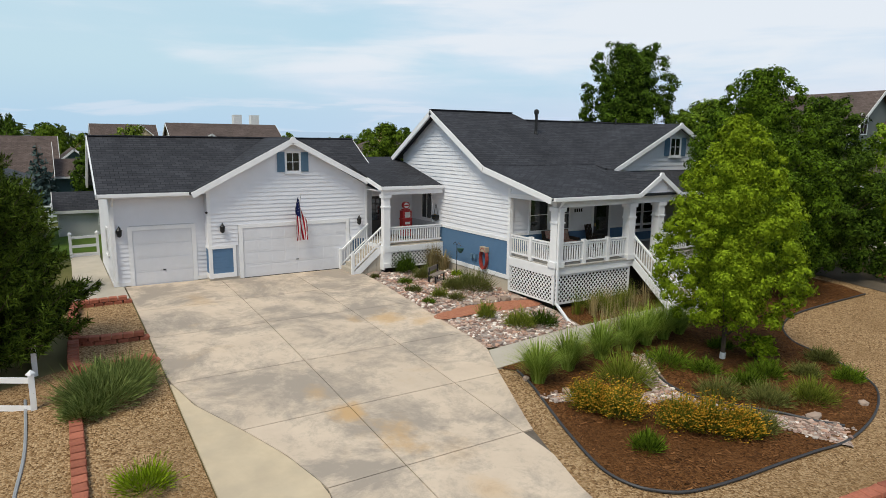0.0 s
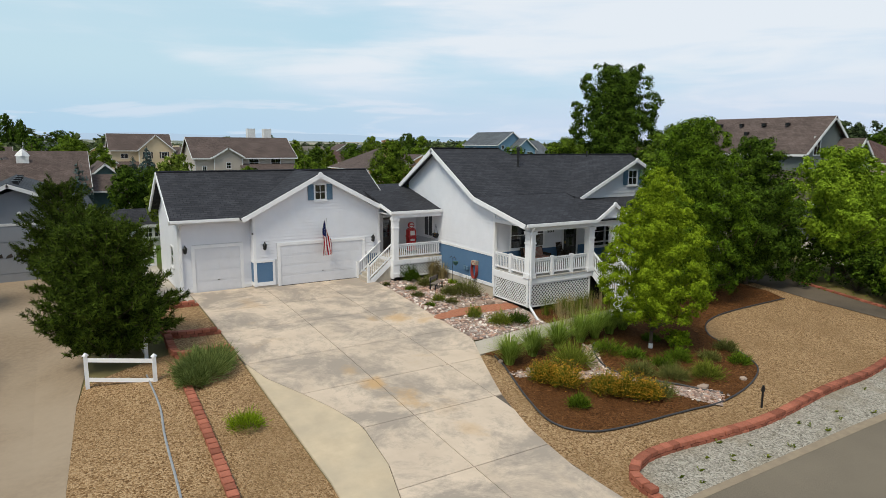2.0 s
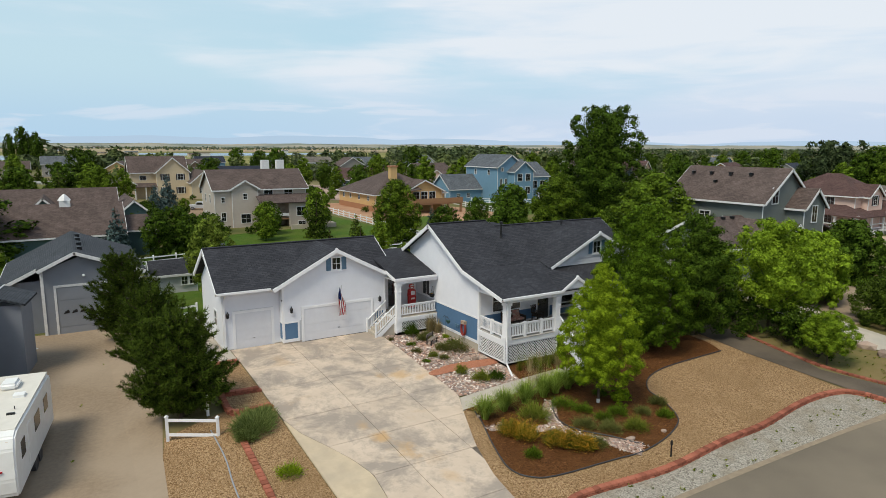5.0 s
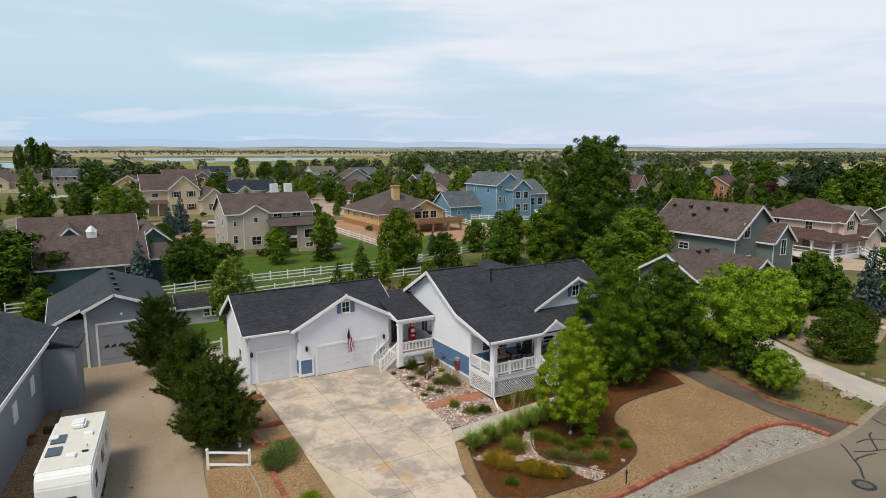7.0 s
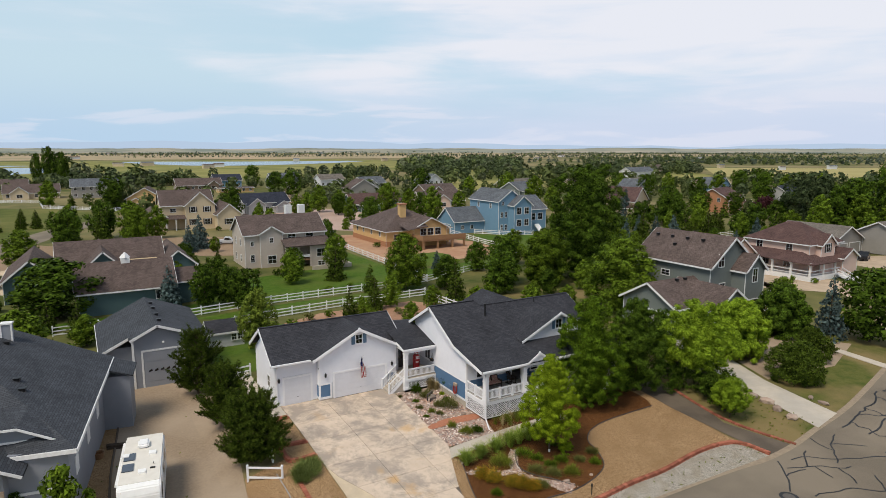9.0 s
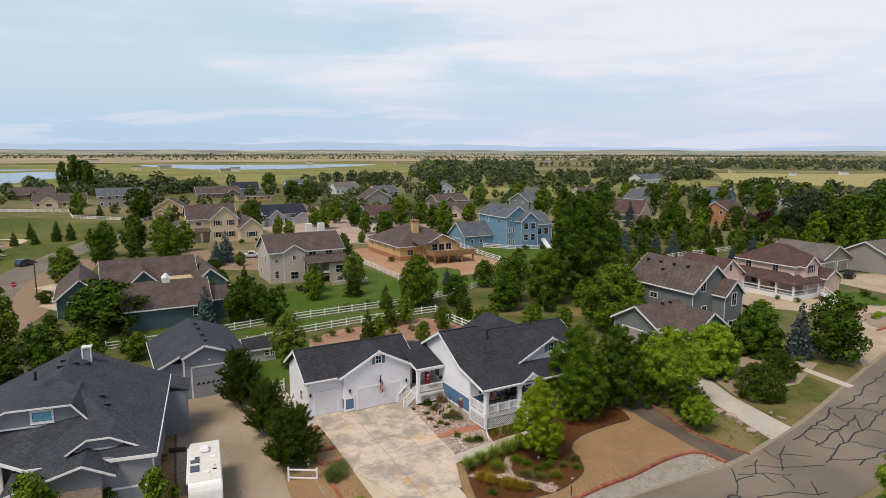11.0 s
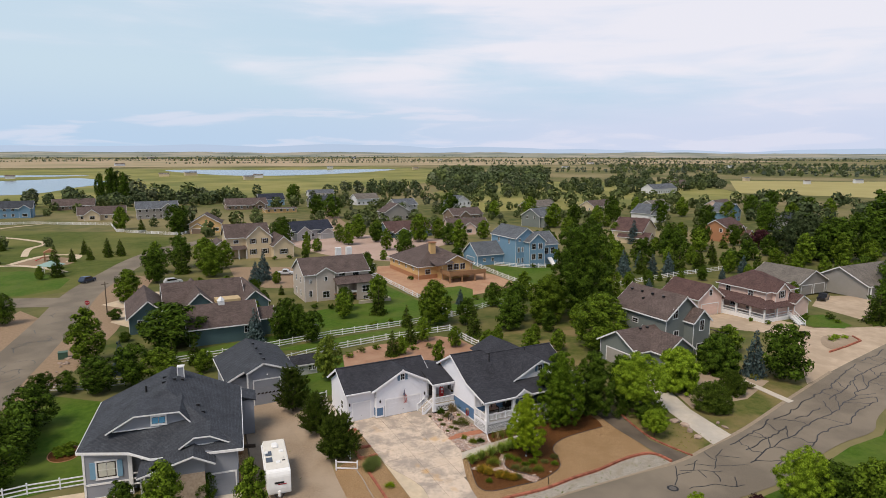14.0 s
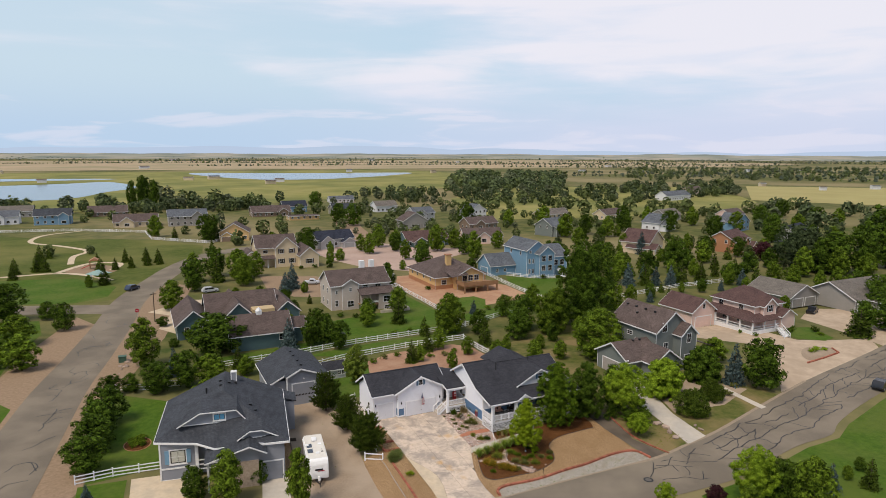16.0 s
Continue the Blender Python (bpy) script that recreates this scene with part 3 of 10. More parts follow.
J = 0.013
for r in range(len(ys) - 1):
    y1, y0 = ys[r] - J, ys[r + 1] + J
    steps = [y1 + (y0 - y1) * k / 6 for k in range(7)]
    cols = [(wedge_x, lambda y: 3.42), (lambda y: 3.42, lambda y: min(6.58, drive_right(y))), (lambda y: 6.58, drive_right)]
    for lo, hi in cols:
        line = [y for y in steps if hi(y) - lo(y) > 0.2]
        if len(line) > 1:
            poly = [(lo(y) + J, y) for y in line] + [(hi(y) - J, y) for y in reversed(line)]
            drape("slab", poly, 0.10, CONC, drive, kind="", thick=0.06)
steps = [-11.5 - 0.5 * k for k in range(27)]
for a, b in ((0, 13), (13, 26)):
    poly = [(-0.3 - 0.35 * max(0, (-20 - y) / 5), y) for y in steps[a:b + 1]] + [(wedge_x(y) - J, y) for y in reversed(steps[a:b + 1])]
    drape("slab", poly, 0.10, CONC_NEW, drive, "pale newer concrete strip", kind="", thick=0.06)
drape("driveway_joint_bed", [(-0.3, -0.1)] + [(-0.3, y) for y in (-12, -24.9)] + [(drive_right(y), y) for y in (-24.9, -22, -20, -17.6, -14.5, -12.9, -9, -0.1)], 0.062, mat("joint_sand", (0.17, 0.145, 0.12), (0.11, 0.09, 0.075), 2, rough=0.95), label="dark recessed joints of the driveway")
drape("garage_apron", [(-0.72, -0.1), (-0.72, 3), (9.6, 3), (9.6, -0.1)], 0.06, CONC, label="concrete slab under the garage doors", cell=0)
# gravel lots
drape("gravel_yard", [(5.6, -25.0)] + [(drive_right(y) - 0.02, y) for y in (-24.8, -22, -20, -17.6, -14.5)] + [(8.9, -13.2), (18, -12), (30.5, -12), (30.3, -18), (30.0, -22), (30.3, -25.2), (16, -24.9)], 0.03, GRAVEL, label="tan pea gravel front yard")
drape("gravel_strip", [(6.9, -25.0), (7.0, -24.2)] + curve_pts([(7.3, -23.5), (9, -23.2), (13.2, -23.5), (17.7, -23.1), (21, -23.0), (25.4, -22.4), (28.6, -22.5), (29.9, -23.3)], 4) + [(30.2, -25.2), (16, -24.95)], 0.06, GREYGRAVEL, label="loose grey roadside gravel")
drape("gravel_bed_beside_driveway", [(-0.32, -2.6), (-0.32, -24.9), (-6.3, -24.9), (-6.2, -17), (-5.8, -11.3), (-5.5, -9.5), (-2.4, -9), (-2.2, -2.6)], 0.035, GRAVEL, label="tan gravel bed beside the driveway")
drape("dirt_drive", [(-6.3, -24.9), (-6.2, -17), (-5.8, -11.3), (-5.0, -5), (-4.2, 2), (-3.6, 13.6), (-11.5, 13.8), (-12.4, 6), (-13.5, -4), (-14.2, -14), (-14.5, -24.9)], 0.04, DIRT, label="packed pinkish dirt drive to the tall garage")
drape("gravel_side_yard", [(-11.6, 13.8), (-12.4, 6), (-13.5, -4), (-14.0, -10), (-16, -10), (-16, 13)], 0.03, GRAVEL, label="gravel strip beside the grey house")
drape("side_walk", [(-2.2, -2.55), (-0.35, -2.55), (-0.35, -0.1), (-0.72, -0.1), (-0.72, 10), (-2.0, 10)], 0.11, CONC_GREY, label="grey concrete walk beside the garage", thick=0.12)
drape("walkway", [(8.9, -13.15), (12, -12.75), (16, -12.45), (20.4, -12.2), (20.4, -13.3), (16, -13.6), (12, -13.95), (8.25, -14.45)], 0.095, CONC_GREY, label="pale concrete walk to the porch steps", thick=0.1)
drape("walkway", [(58.9, -9.6), (58.5, -13.3), (58.4, -20.4), (59.7, -20.3), (59.7, -13.3), (60.1, -9.6)], 0.10, CONC_GREY, label="pale concrete walk from the verge to a neighbour house", thick=0.1)
mulch_line = [(8.75, -14.8), (8.51, -15.74), (8.02, -17.03), (7.56, -18.28), (7.14, -19.74), (7.19, -20.49), (7.5, -20.96), (8.1, -21.33), (9.32, -21.52), (10.87, -21.6), (12.08, -21.68), (13.39, -21.78), (15.07, -21.51), (16.62, -21.0), (17.77, -20.33), (18.48, -19.26), (18.91, -18.15), (19.18, -17.12), (20.31, -16.04), (22.0, -15.38), (24.3, -15.1), (28.7, -14.95)]
drape("mulch_bed", [(8.4, -14.4)] + curve_pts(mulch_line, 5) + [(29.3, -13.6), (29.3, -11.2), (20.4, -11.2), (20.4, -13.4), (16, -13.7), (12, -14.05)], 0.075, MULCH, label="brown shredded bark mulch bed")
drape("mulch_under_porch", [(13.4, -12.6), (13.9, -10.6), (20.4, -10.6), (20.4, -12.2), (16, -12.4)], 0.07, MULCH, label="brown mulch bed before the porch")
drape("river_rock_bed", [(9.65, -2.0), (9.2, -6), (9.08, -9.2), (9.0, -12.9), (9.9, -13.1), (12, -12.75), (13.4, -12.6), (13.8, -10.6), (13.7, -2.3), (10.4, -2.3)], 0.06, ROCKBASE, label="pink and grey river rock bed")
drape("red_mulch_strip", curve_pts([(9.15, -9.4), (11, -8.95), (13.65, -9.3), (13.5, -10.1), (10.9, -9.95), (9.15, -10.0)], 4, True), 0.10, REDMULCH, label="red mulch path across the rock bed")
swale = curve_pts([(13.2, -15.7), (12.6, -16.2), (11.85, -17.3), (11.6, -18.2), (11.85, -19.1), (12.4, -19.8), (12.9, -20.4), (13.3, -21.1), (13.7, -21.6)], 6)
swale_side = curve_pts([(11.5, -17.9), (10.6, -17.85), (9.7, -17.3), (8.8, -16.9), (8.45, -16.6)], 5)
ribbon("rock_swale", swale, lambda t: 0.62 + 0.12 * math.sin(9 * t) + 0.7 * max(0, t - 0.72) / 0.28, 0.09, ROCKBASE, label="pale river rock swale in the mulch bed")
ribbon("rock_swale", swale_side, lambda t: 0.5 + 0.12 * math.sin(8 * t), 0.092, ROCKBASE, label="pale river rock swale in the mulch bed")
FORE = mat("tan_forecourt", (0.46, 0.36, 0.262), (0.385, 0.30, 0.217), 0.6, 0.92, bump=0.15, bscale=30, big=(0.30, 0.23, 0.16), bigscale=0.15, bigamt=0.5, world_space=True)
drape("asphalt_drive", [(30.4, -25.5), (33.4, -25.3), (31.8, -20), (33.6, -14), (33.2, -11), (30.4, -11), (30.0, -16), (30.2, -22)], 0.055, DARKASPH, label="narrow dark asphalt drive beside the gravel yard")
drape("neighbour_drive", [(38.2, -24.3), (42.5, -23.5), (43.5, -16), (46, -9), (52, -5), (49, -2), (44, -4), (41, -11), (39.6, -18)], 0.06, CONC_GREY, label="grey concrete drive of the grey-green house")
drape("roadside_grass", [(33.4, -25.2), (38.1, -24.3), (39.5, -18), (40.8, -11.5), (33.6, -11), (32.2, -18)], 0.03, ROUGHGRASS, label="rough grass and boulders between the drives")
drape("verge_grass", [(42.6, -23.4), (52, -21.6), (60, -19.6), (66, -18), (64, -8), (54, -4), (46.2, -9.2), (43.6, -16)], 0.03, ROUGHGRASS, label="rough grassy verge by the street")
drape("pink_house_drive", [(67.5, -17.2), (100, -11.6), (108, -9.8), (112, -5.5), (104, -3), (96.5, 0.5), (96, 7), (92, 9), (91.5, 17), (84, 17.5), (78, 11), (82, 6), (87, 0), (80, -7)], 0.04, FORE, label="tan gravel and concrete forecourt")
drape("grey_house_drive", [(110, -9.6), (132, -5.6), (133, 14), (126, 18), (114, 12)], 0.04, FORE, label="tan concrete forecourt")


# ---------------------------------------------------------------- building blocks of houses
def siding(m, axis, plane, out, spans, z0, z1, step=0.18, proud=0.03):
    """Lapped boards on an upright wall. axis: 0 the wall runs along x, 1 along y; out: which way it faces (+1/-1); spans(z) gives (lo, hi)."""
    n = max(1, round((z1 - z0) / step))
    for i in range(n):
        a, b = z0 + (z1 - z0) * i / n, z0 + (z1 - z0) * (i + 1) / n
        (l0, h0), (l1, h1) = spans(a), spans(b - 1e-4)
        if h0 - l0 < 0.05:
            continue
        p0, p1 = plane + out * proud, plane + out * 0.004

        def at(u, p, z):
            return (u, p, z) if axis == 0 else (p, u, z)
        m.poly(at(l0, p0, a), at(h0, p0, a), at(h1, p1, b), at(l1, p1, b))
        m.poly(at(l0, plane, a), at(h0, plane, a), at(h0, p0, a), at(l0, p0, a))
    return m


class Wainscot:
    """Takes the faces of lapped boards and makes each board a part of its own."""
    def __init__(self):
        self.held = []

    def poly(self, *p):
        self.held.append(p)
        if len(self.held) == 2:
            m = M()
            for q in self.held:
                m.poly(*q)
            part("board", m, BLUE, house)
            self.held = []
        return self


def rect(lo, hi):
    return lambda z: (lo, hi)


def gable_span(lo, hi, apex, ze, za, eave_lo=None):
    """Full width to ze, then narrowing to the apex at za."""
    def f(z):
        if z <= ze:
            return lo, hi
        t = min(1.0, (z - ze) / (za - ze))
        return lo + (apex - lo) * t, hi + (apex - hi) * t
    return f


def window(parent, axis, plane, out, u0, u1, z0, z1, frame_mat, cols=2, rows=2, trim=0.09, name="window", label="", sill=True):
    """A window on a wall: frame with mullions, dark glass a little behind them, a sill."""
    def bx(m, a, b, p, q, c, d):
        lo, hi = sorted((plane + out * p, plane + out * q))
        return m.box(a, b, lo, hi, c, d) if axis == 0 else m.box(lo, hi, a, b, c, d)
    glass = bx(M(), u0, u1, 0.0, 0.03, z0, z1)
    w = part(name, glass, GLASS, parent, label)
    fr = M()
    bx(fr, u0 - trim, u0, 0, 0.06, z0 - trim, z1 + trim)
    bx(fr, u1, u1 + trim, 0, 0.06, z0 - trim, z1 + trim)
    bx(fr, u0, u1, 0, 0.06, z1, z1 + trim)
    bx(fr, u0, u1, 0, 0.06, z0 - trim, z0)
    for i in range(1, cols):
        c = u0 + (u1 - u0) * i / cols
        bx(fr, c - 0.013, c + 0.013, 0.03, 0.05, z0, z1)
    for i in range(1, rows):
        c = z0 + (z1 - z0) * i / rows
        bx(fr, u0, u1, 0.03, 0.052, c - 0.014, c + 0.014)
    part("window_frame", fr, frame_mat, w)
    if sill:
        part("window_sill", bx(M(), u0 - trim - 0.03, u1 + trim + 0.03, 0, 0.10, z0 - trim - 0.05, z0 - trim), frame_mat, w)
    return w


def shutters(parent, plane, u0, u1, z0, z1, w=0.34):
    for a in (u0 - 0.1 - w, u1 + 0.1):
        s = part("shutter", M().box(a, a + w, plane - 0.05, plane - 0.005, z0 - 0.05, z1 + 0.05), SHUTTER, parent)
        k = 9
        for i in range(k):
            z = z0 + (z1 - z0) * (i + 0.5) / k
            part("slat", M().box(a + 0.05, a + w - 0.05, plane - 0.068, plane - 0.05, z - 0.03, z + 0.012), SHUTTER, s)


def railing(name, a, b, z, top, parent, label="", spacing=0.125, gap=0.12):
    """A balustrade between two points on a deck: rails and square balusters."""
    a, b = Vector((*a, 0)), Vector((*b, 0))
    L, d = (b - a).length, (b - a).normalized()
    rail = M().beam((*a.xy, top), (*b.xy, top), 0.10, 0.055)
    rail.beam((*a.xy, top - 0.075), (*b.xy, top - 0.075), 0.05, 0.07)
    r = part(name, rail, WHITE, parent, label)
    part("bottom_rail", M().beam((*a.xy, z + gap + 0.07), (*b.xy, z + gap + 0.07), 0.06, 0.07), WHITE, r)
    k = max(2, int(L / spacing))
    me = None
    for i in range(1, k):
        c = a + d * (L * i / k)
        if me is None:
            me = bpy.data.meshes.new("baluster")
            q = M().box(-0.021, 0.021, -0.021, 0.021, 0, top - z - gap - 0.18)
            me.from_pydata(q.v, [], q.f)
        o = part("baluster", me, WHITE, r)
        o.location = (c.x, c.y, z + gap + 0.06)
    return r


def post(parent, x, y, z0, z1, w=0.36, name="post"):
    m = M().box(x - w / 2, x + w / 2, y - w / 2, y + w / 2, z0, z1)
    for za, zb, g in ((z0, z0 + 0.22, 0.05), (z1 - 0.16, z1, 0.05), (z1 - 0.62, z1 - 0.55, 0.03)):
        m.box(x - w / 2 - g, x + w / 2 + g, y - w / 2 - g, y + w / 2 + g, za, zb)
    return part(name, m, WHITE, parent)


def lattice(parent, axis, plane, u0, u1, z0, z1, pitch=0.135, w=0.042):
    """Diagonal garden lattice in a frame, to stand before a black shade box."""
    m = M()

    def at(u, p, z):
        return (u, p, z) if axis == 0 else (p, u, z)
    W, H = u1 - u0, z1 - z0
    for s, off in ((1, 0.0), (-1, 0.012)):
        c = -H
        while c < W + H:
            pts = []
            # strip u = c + s*z... clipped to the panel
            ua = c if s > 0 else c + H
            lo, hi = 0.0, H
            if s > 0:
                lo, hi = max(0, -ua), min(H, W - ua)
            else:
                lo, hi = max(0, ua - W), min(H, ua)
            if hi - lo > 0.02:
                for z in (lo, hi):
                    pts.append((u0 + ua + s * z, z0 + z))
                (a, za), (b, zb) = pts
                m.prism([at(a - w * 0.7, plane + off, za), at(a + w * 0.7, plane + off, za), at(b + w * 0.7, plane + off, zb), at(b - w * 0.7, plane + off, zb)], at(0, 0.01, 0))
            c += pitch * 1.41
    p = part("lattice", m, WHITE, parent, "white diagonal lattice panel")
    fr = M()
    for a, b, c, d in ((u0, u1, z0 - 0.02, z0 + 0.05), (u0, u1, z1 - 0.05, z1 + 0.02), (u0 - 0.03, u0 + 0.04, z0, z1), (u1 - 0.04, u1 + 0.03, z0, z1)):
        if axis == 0:
            fr.box(a, b, plane - 0.02, plane + 0.035, c, d)
        else:
            fr.box(plane - 0.02, plane + 0.035, a, b, c, d)
    part("lattice_frame", fr, WHITE, p)
    return p


def roof_plane(parent, pts, material, t=0.12, name="roof"):
    return part(name, M().slab(pts, t), material, parent)


def rake(parent, *segs, w=0.09, h=0.24, name="rake_board", material=None):
    m = M()
    for a, b in segs:
        m.beam(a, b, w, h)
    return part(name, m, material or WHITE, parent)


# ---------------------------------------------------------------- the white house
house = root("house", pose(0, 0, 0), "white lap-siding ranch house with blue wainscot and charcoal shingle roof", "house")
INNER = mat("wall_core", (0.55, 0.56, 0.60), rough=0.8)
# garage: body of the single-door bay and of the gabled two-car bay
GX0, GX1, GY0, GYB, BX0, BY0 = -0.66, 11.0, -0.05, 6.4, 3.0, -0.72
core = M().box(GX0, GX1, GY0, GYB, 0.1, 3.86)
core.prism([(GX0, GY0, 3.86), (GX0, 3.26, 5.85), (GX0, GYB, 3.86)], (GX1 - GX0, 0, 0))
core.box(BX0, 10.4, BY0, GY0 + 0.1, 0.2, 3.9)
core.prism([(BX0, BY0, 3.9), (10.4, BY0, 3.9), (6.7, BY0, 5.95)], (0, 4, 0))
part("garage_wall", core, INNER, house)
base = M().box(GX0 - 0.01, 11.0, GY0 - 0.01, GYB, -0.4, 0.12).box(BX0 - 0.01, 10.4, BY0 - 0.01, 0, -0.4, 0.22)
part("foundation", base, CONC_GREY, house, "bare concrete foundation strip")
DB, DT = 0.12, 2.34   # big door
SB, ST = 0.05, 2.42   # single door
w = M()
siding(w, 0, GY0, -1, rect(GX0, 0.0), 0.28, 3.86)
siding(w, 0, GY0, -1, rect(2.55, BX0), 0.28, 3.86)
siding(w, 0, GY0, -1, rect(0.0, 2.55), ST + 0.2, 3.86)
siding(w, 1, GX0, -1, gable_span(GY0, GYB, 3.26, 3.86, 5.85), 0.28, 5.85)
siding(w, 0, BY0, -1, rect(BX0, 4.22), 1.62, 3.9)
siding(w, 0, BY0, -1, rect(9.5, 10.4), 1.62, 3.9)
siding(w, 0, BY0, -1, rect(4.22, 9.5), DT + 0.16, 3.9)
siding(w, 0, BY0, -1, gable_span(BX0 - 0.35, 10.75, 6.7, 3.9, 6.12), 3.9, 6.0)
siding(w, 1, BX0, -1, rect(BY0, GY0), 1.62, 3.9)
siding(w, 1, 10.4, 1, rect(BY0, 2.0), 1.4, 4.2)
siding(w, 0, GYB, 1, rect(GX0, GX1), 0.28, 3.86)
part("siding", w, SIDING, house, "white lapped siding boards")
w = Wainscot()
siding(w, 0, BY0, -1, rect(BX0 + 0.12, 4.1), 0.42, 1.5, 0.12, 0.016)
siding(w, 0, BY0, -1, rect(9.58, 10.3), 0.42, 1.5, 0.12, 0.016)
siding(w, 1, BX0, -1, rect(BY0 + 0.1, GY0), 0.42, 1.5, 0.12, 0.016)
# trim boards of the garage, one part a board
class Boards:
    def box(self, *b):
        part("trim_board", M().box(*b), WHITE, house)
        return self


t = Boards()
for x in (GX0, ):
    t.box(x - 0.03, x + 0.11, GY0 - 0.035, GY0 + 0.1, 0.12, 3.86)
t.box(GX0 - 0.03, GX0 + 0.1, GYB - 0.1, GYB + 0.03, 0.12, 3.86)
t.box(BX0 - 0.03, BX0 + 0.11, BY0 - 0.035, BY0 + 0.1, 0.2, 4.1)
t.box(10.31, 10.43, BY0 - 0.035, BY0 + 0.1, 0.2, 4.3)
for a, b in ((BX0, 4.1), (9.58, 10.4)):
    t.box(a, b, BY0 - 0.04, BY0, 1.5, 1.62)
    t.box(a, b, BY0 - 0.04, BY0, 0.22, 0.42)
t.box(3.98, 4.1, BY0 - 0.04, BY0, 0.42, 1.5)
t.box(BX0 - 0.04, BX0, BY0, GY0, 1.5, 1.62).box(BX0 - 0.04, BX0, BY0, GY0, 0.22, 0.42)
t.box(GX0 - 0.04, 0.0, GY0 - 0.04, GY0, 0.12, 0.28).box(2.55, BX0, GY0 - 0.04, GY0, 0.12, 0.28)
t.box(GX0 - 0.04, GX0, GY0, GYB, 0.12, 0.28)


def garage_door(x0, x1, y, z0, z1, rows, label):
    fr = M()
    fr.box(x0 - 0.17, x0, y - 0.05, y + 0.02, z0, z1 + 0.17).box(x1, x1 + 0.17, y - 0.05, y + 0.02, z0, z1 + 0.17).box(x0, x1, y - 0.05, y + 0.02, z1, z1 + 0.17)
    d = M().box(x0, x1, y - 0.006, y + 0.03, z0, z1)
    h = (z1 - z0) / rows
    n = max(2, round((x1 - x0) / 0.62))
    for r in range(rows):
        d.box(x0 + 0.012, x1 - 0.012, y - 0.018, y - 0.006, z0 + r * h + 0.008, z0 + (r + 1) * h - 0.008)
        for c in range(n):
            a, b = x0 + (x1 - x0) * c / n + 0.06, x0 + (x1 - x0) * (c + 1) / n - 0.06
            d.box(a, b, y - 0.024, y - 0.018, z0 + r * h + 0.08, z0 + (r + 1) * h - 0.08)
    door = part("garage_door", d, DOORWHITE, house, label)
    part("door_frame", fr, WHITE, door)
    part("door_handle", M().box((x0 + x1) / 2 - 0.06, (x0 + x1) / 2 + 0.06, y - 0.05, y - 0.018, z0 + 0.62, z0 + 0.65), DARK, door)
    part("bottom_seal", M().box(x0, x1, y - 0.02, y + 0.02, z0 - 0.03, z0 + 0.012), DARK, door)


garage_door(0.1, 2.42, GY0, SB, ST, 4, "white panelled single garage door")
garage_door(4.42, 9.3, BY0, DB, DT, 4, "white panelled double garage door")
window(house, 0, BY0, -1, 6.5, 7.06, 4.82, 5.6, WHITE, 2, 2)
shutters(house, BY0 - 0.02, 6.5, 7.06, 4.82, 5.6)
window(house, 1, GX0, -1, 1.6, 2.35, 1.3, 2.3, WHITE, 1, 2)
# garage roofs
ZR, OV = 6.3, -1.12
roof_plane(house, [(-1.1, -0.65, 4.0), (2.34, -0.65, 4.0), (6.7, 3.26, ZR), (-1.1, 3.26, ZR)], ROOF_X)
roof_plane(house, [(6.7, 3.26, ZR), (10.3, 0.03, 4.4), (11.4, 0.03, 4.4), (11.4, 3.26, ZR)], ROOF_X)
roof_plane(house, [(-1.1, 3.26, ZR), (11.4, 3.26, ZR), (11.4, 7.1, 4.0), (-1.1, 7.1, 4.0)], ROOF_X)
roof_plane(house, [(6.7, OV, ZR), (6.7, 3.26, ZR), (2.34, -0.65, 4.0), (2.34, OV, 4.0)], ROOF_Y)
roof_plane(house, [(6.7, OV, ZR), (10.35, OV, 4.38), (10.35, 0.0, 4.38), (6.7, 3.26, ZR)], ROOF_Y)
part("ridge_cap", M().beam((-1.1, 3.26, ZR + 0.03), (11.4, 3.26, ZR + 0.03), 0.26, 0.05), ROOF_X, house)
rake(house, ((6.7, OV, ZR - 0.02), (2.3, OV, 3.98)), ((6.7, OV, ZR - 0.02), (10.38, OV, 4.36)))
rake(house, ((-1.1, 3.26, ZR - 0.02), (-1.1, -0.65, 3.98)), ((-1.1, 3.26, ZR - 0.02), (-1.1, 7.1, 3.98)))
rake(house, ((11.4, 3.26, ZR - 0.02), (11.4, 0.0, 4.38)), ((11.4, 3.26, ZR - 0.02), (11.4, 7.1, 3.98)))
for ax_, ay_, az_ in ((6.7, OV - 0.05, ZR - 0.02),):
    part("rake_cap", M().prism([(ax_ - 0.26, ay_, az_ - 0.24), (ax_ + 0.26, ay_, az_ - 0.24), (ax_ + 0.05, ay_, az_ + 0.05), (ax_ - 0.05, ay_, az_ + 0.05)], (0, 0.1, 0)), WHITE, house)
gut = M()
gut.box(-1.1, 2.3, -0.77, -0.63, 3.86, 3.99)
part("gutter", gut, WHITE, house)
part("soffit", M().box(-1.05, 2.6, -0.62, GY0, 3.80, 3.86), WHITE, house)
rk = M()
for s_, e_ in ((2.36, 4.0), (10.35, 4.38)):
    rk.slab([(6.7, OV + 0.04, ZR - 0.14), (6.7, BY0, ZR - 0.14), (s_, BY0, e_ - 0.14), (s_, OV + 0.04, e_ - 0.14)], 0.03)
part("soffit", rk, WHITE, house)
part("downspout", M().box(-0.62, -0.53, GY0 - 0.13, GY0 - 0.05, 0.3, 3.5).beam((-0.57, GY0 - 0.09, 3.5), (-0.57, -0.68, 3.9), 0.08, 0.08), WHITE, house)


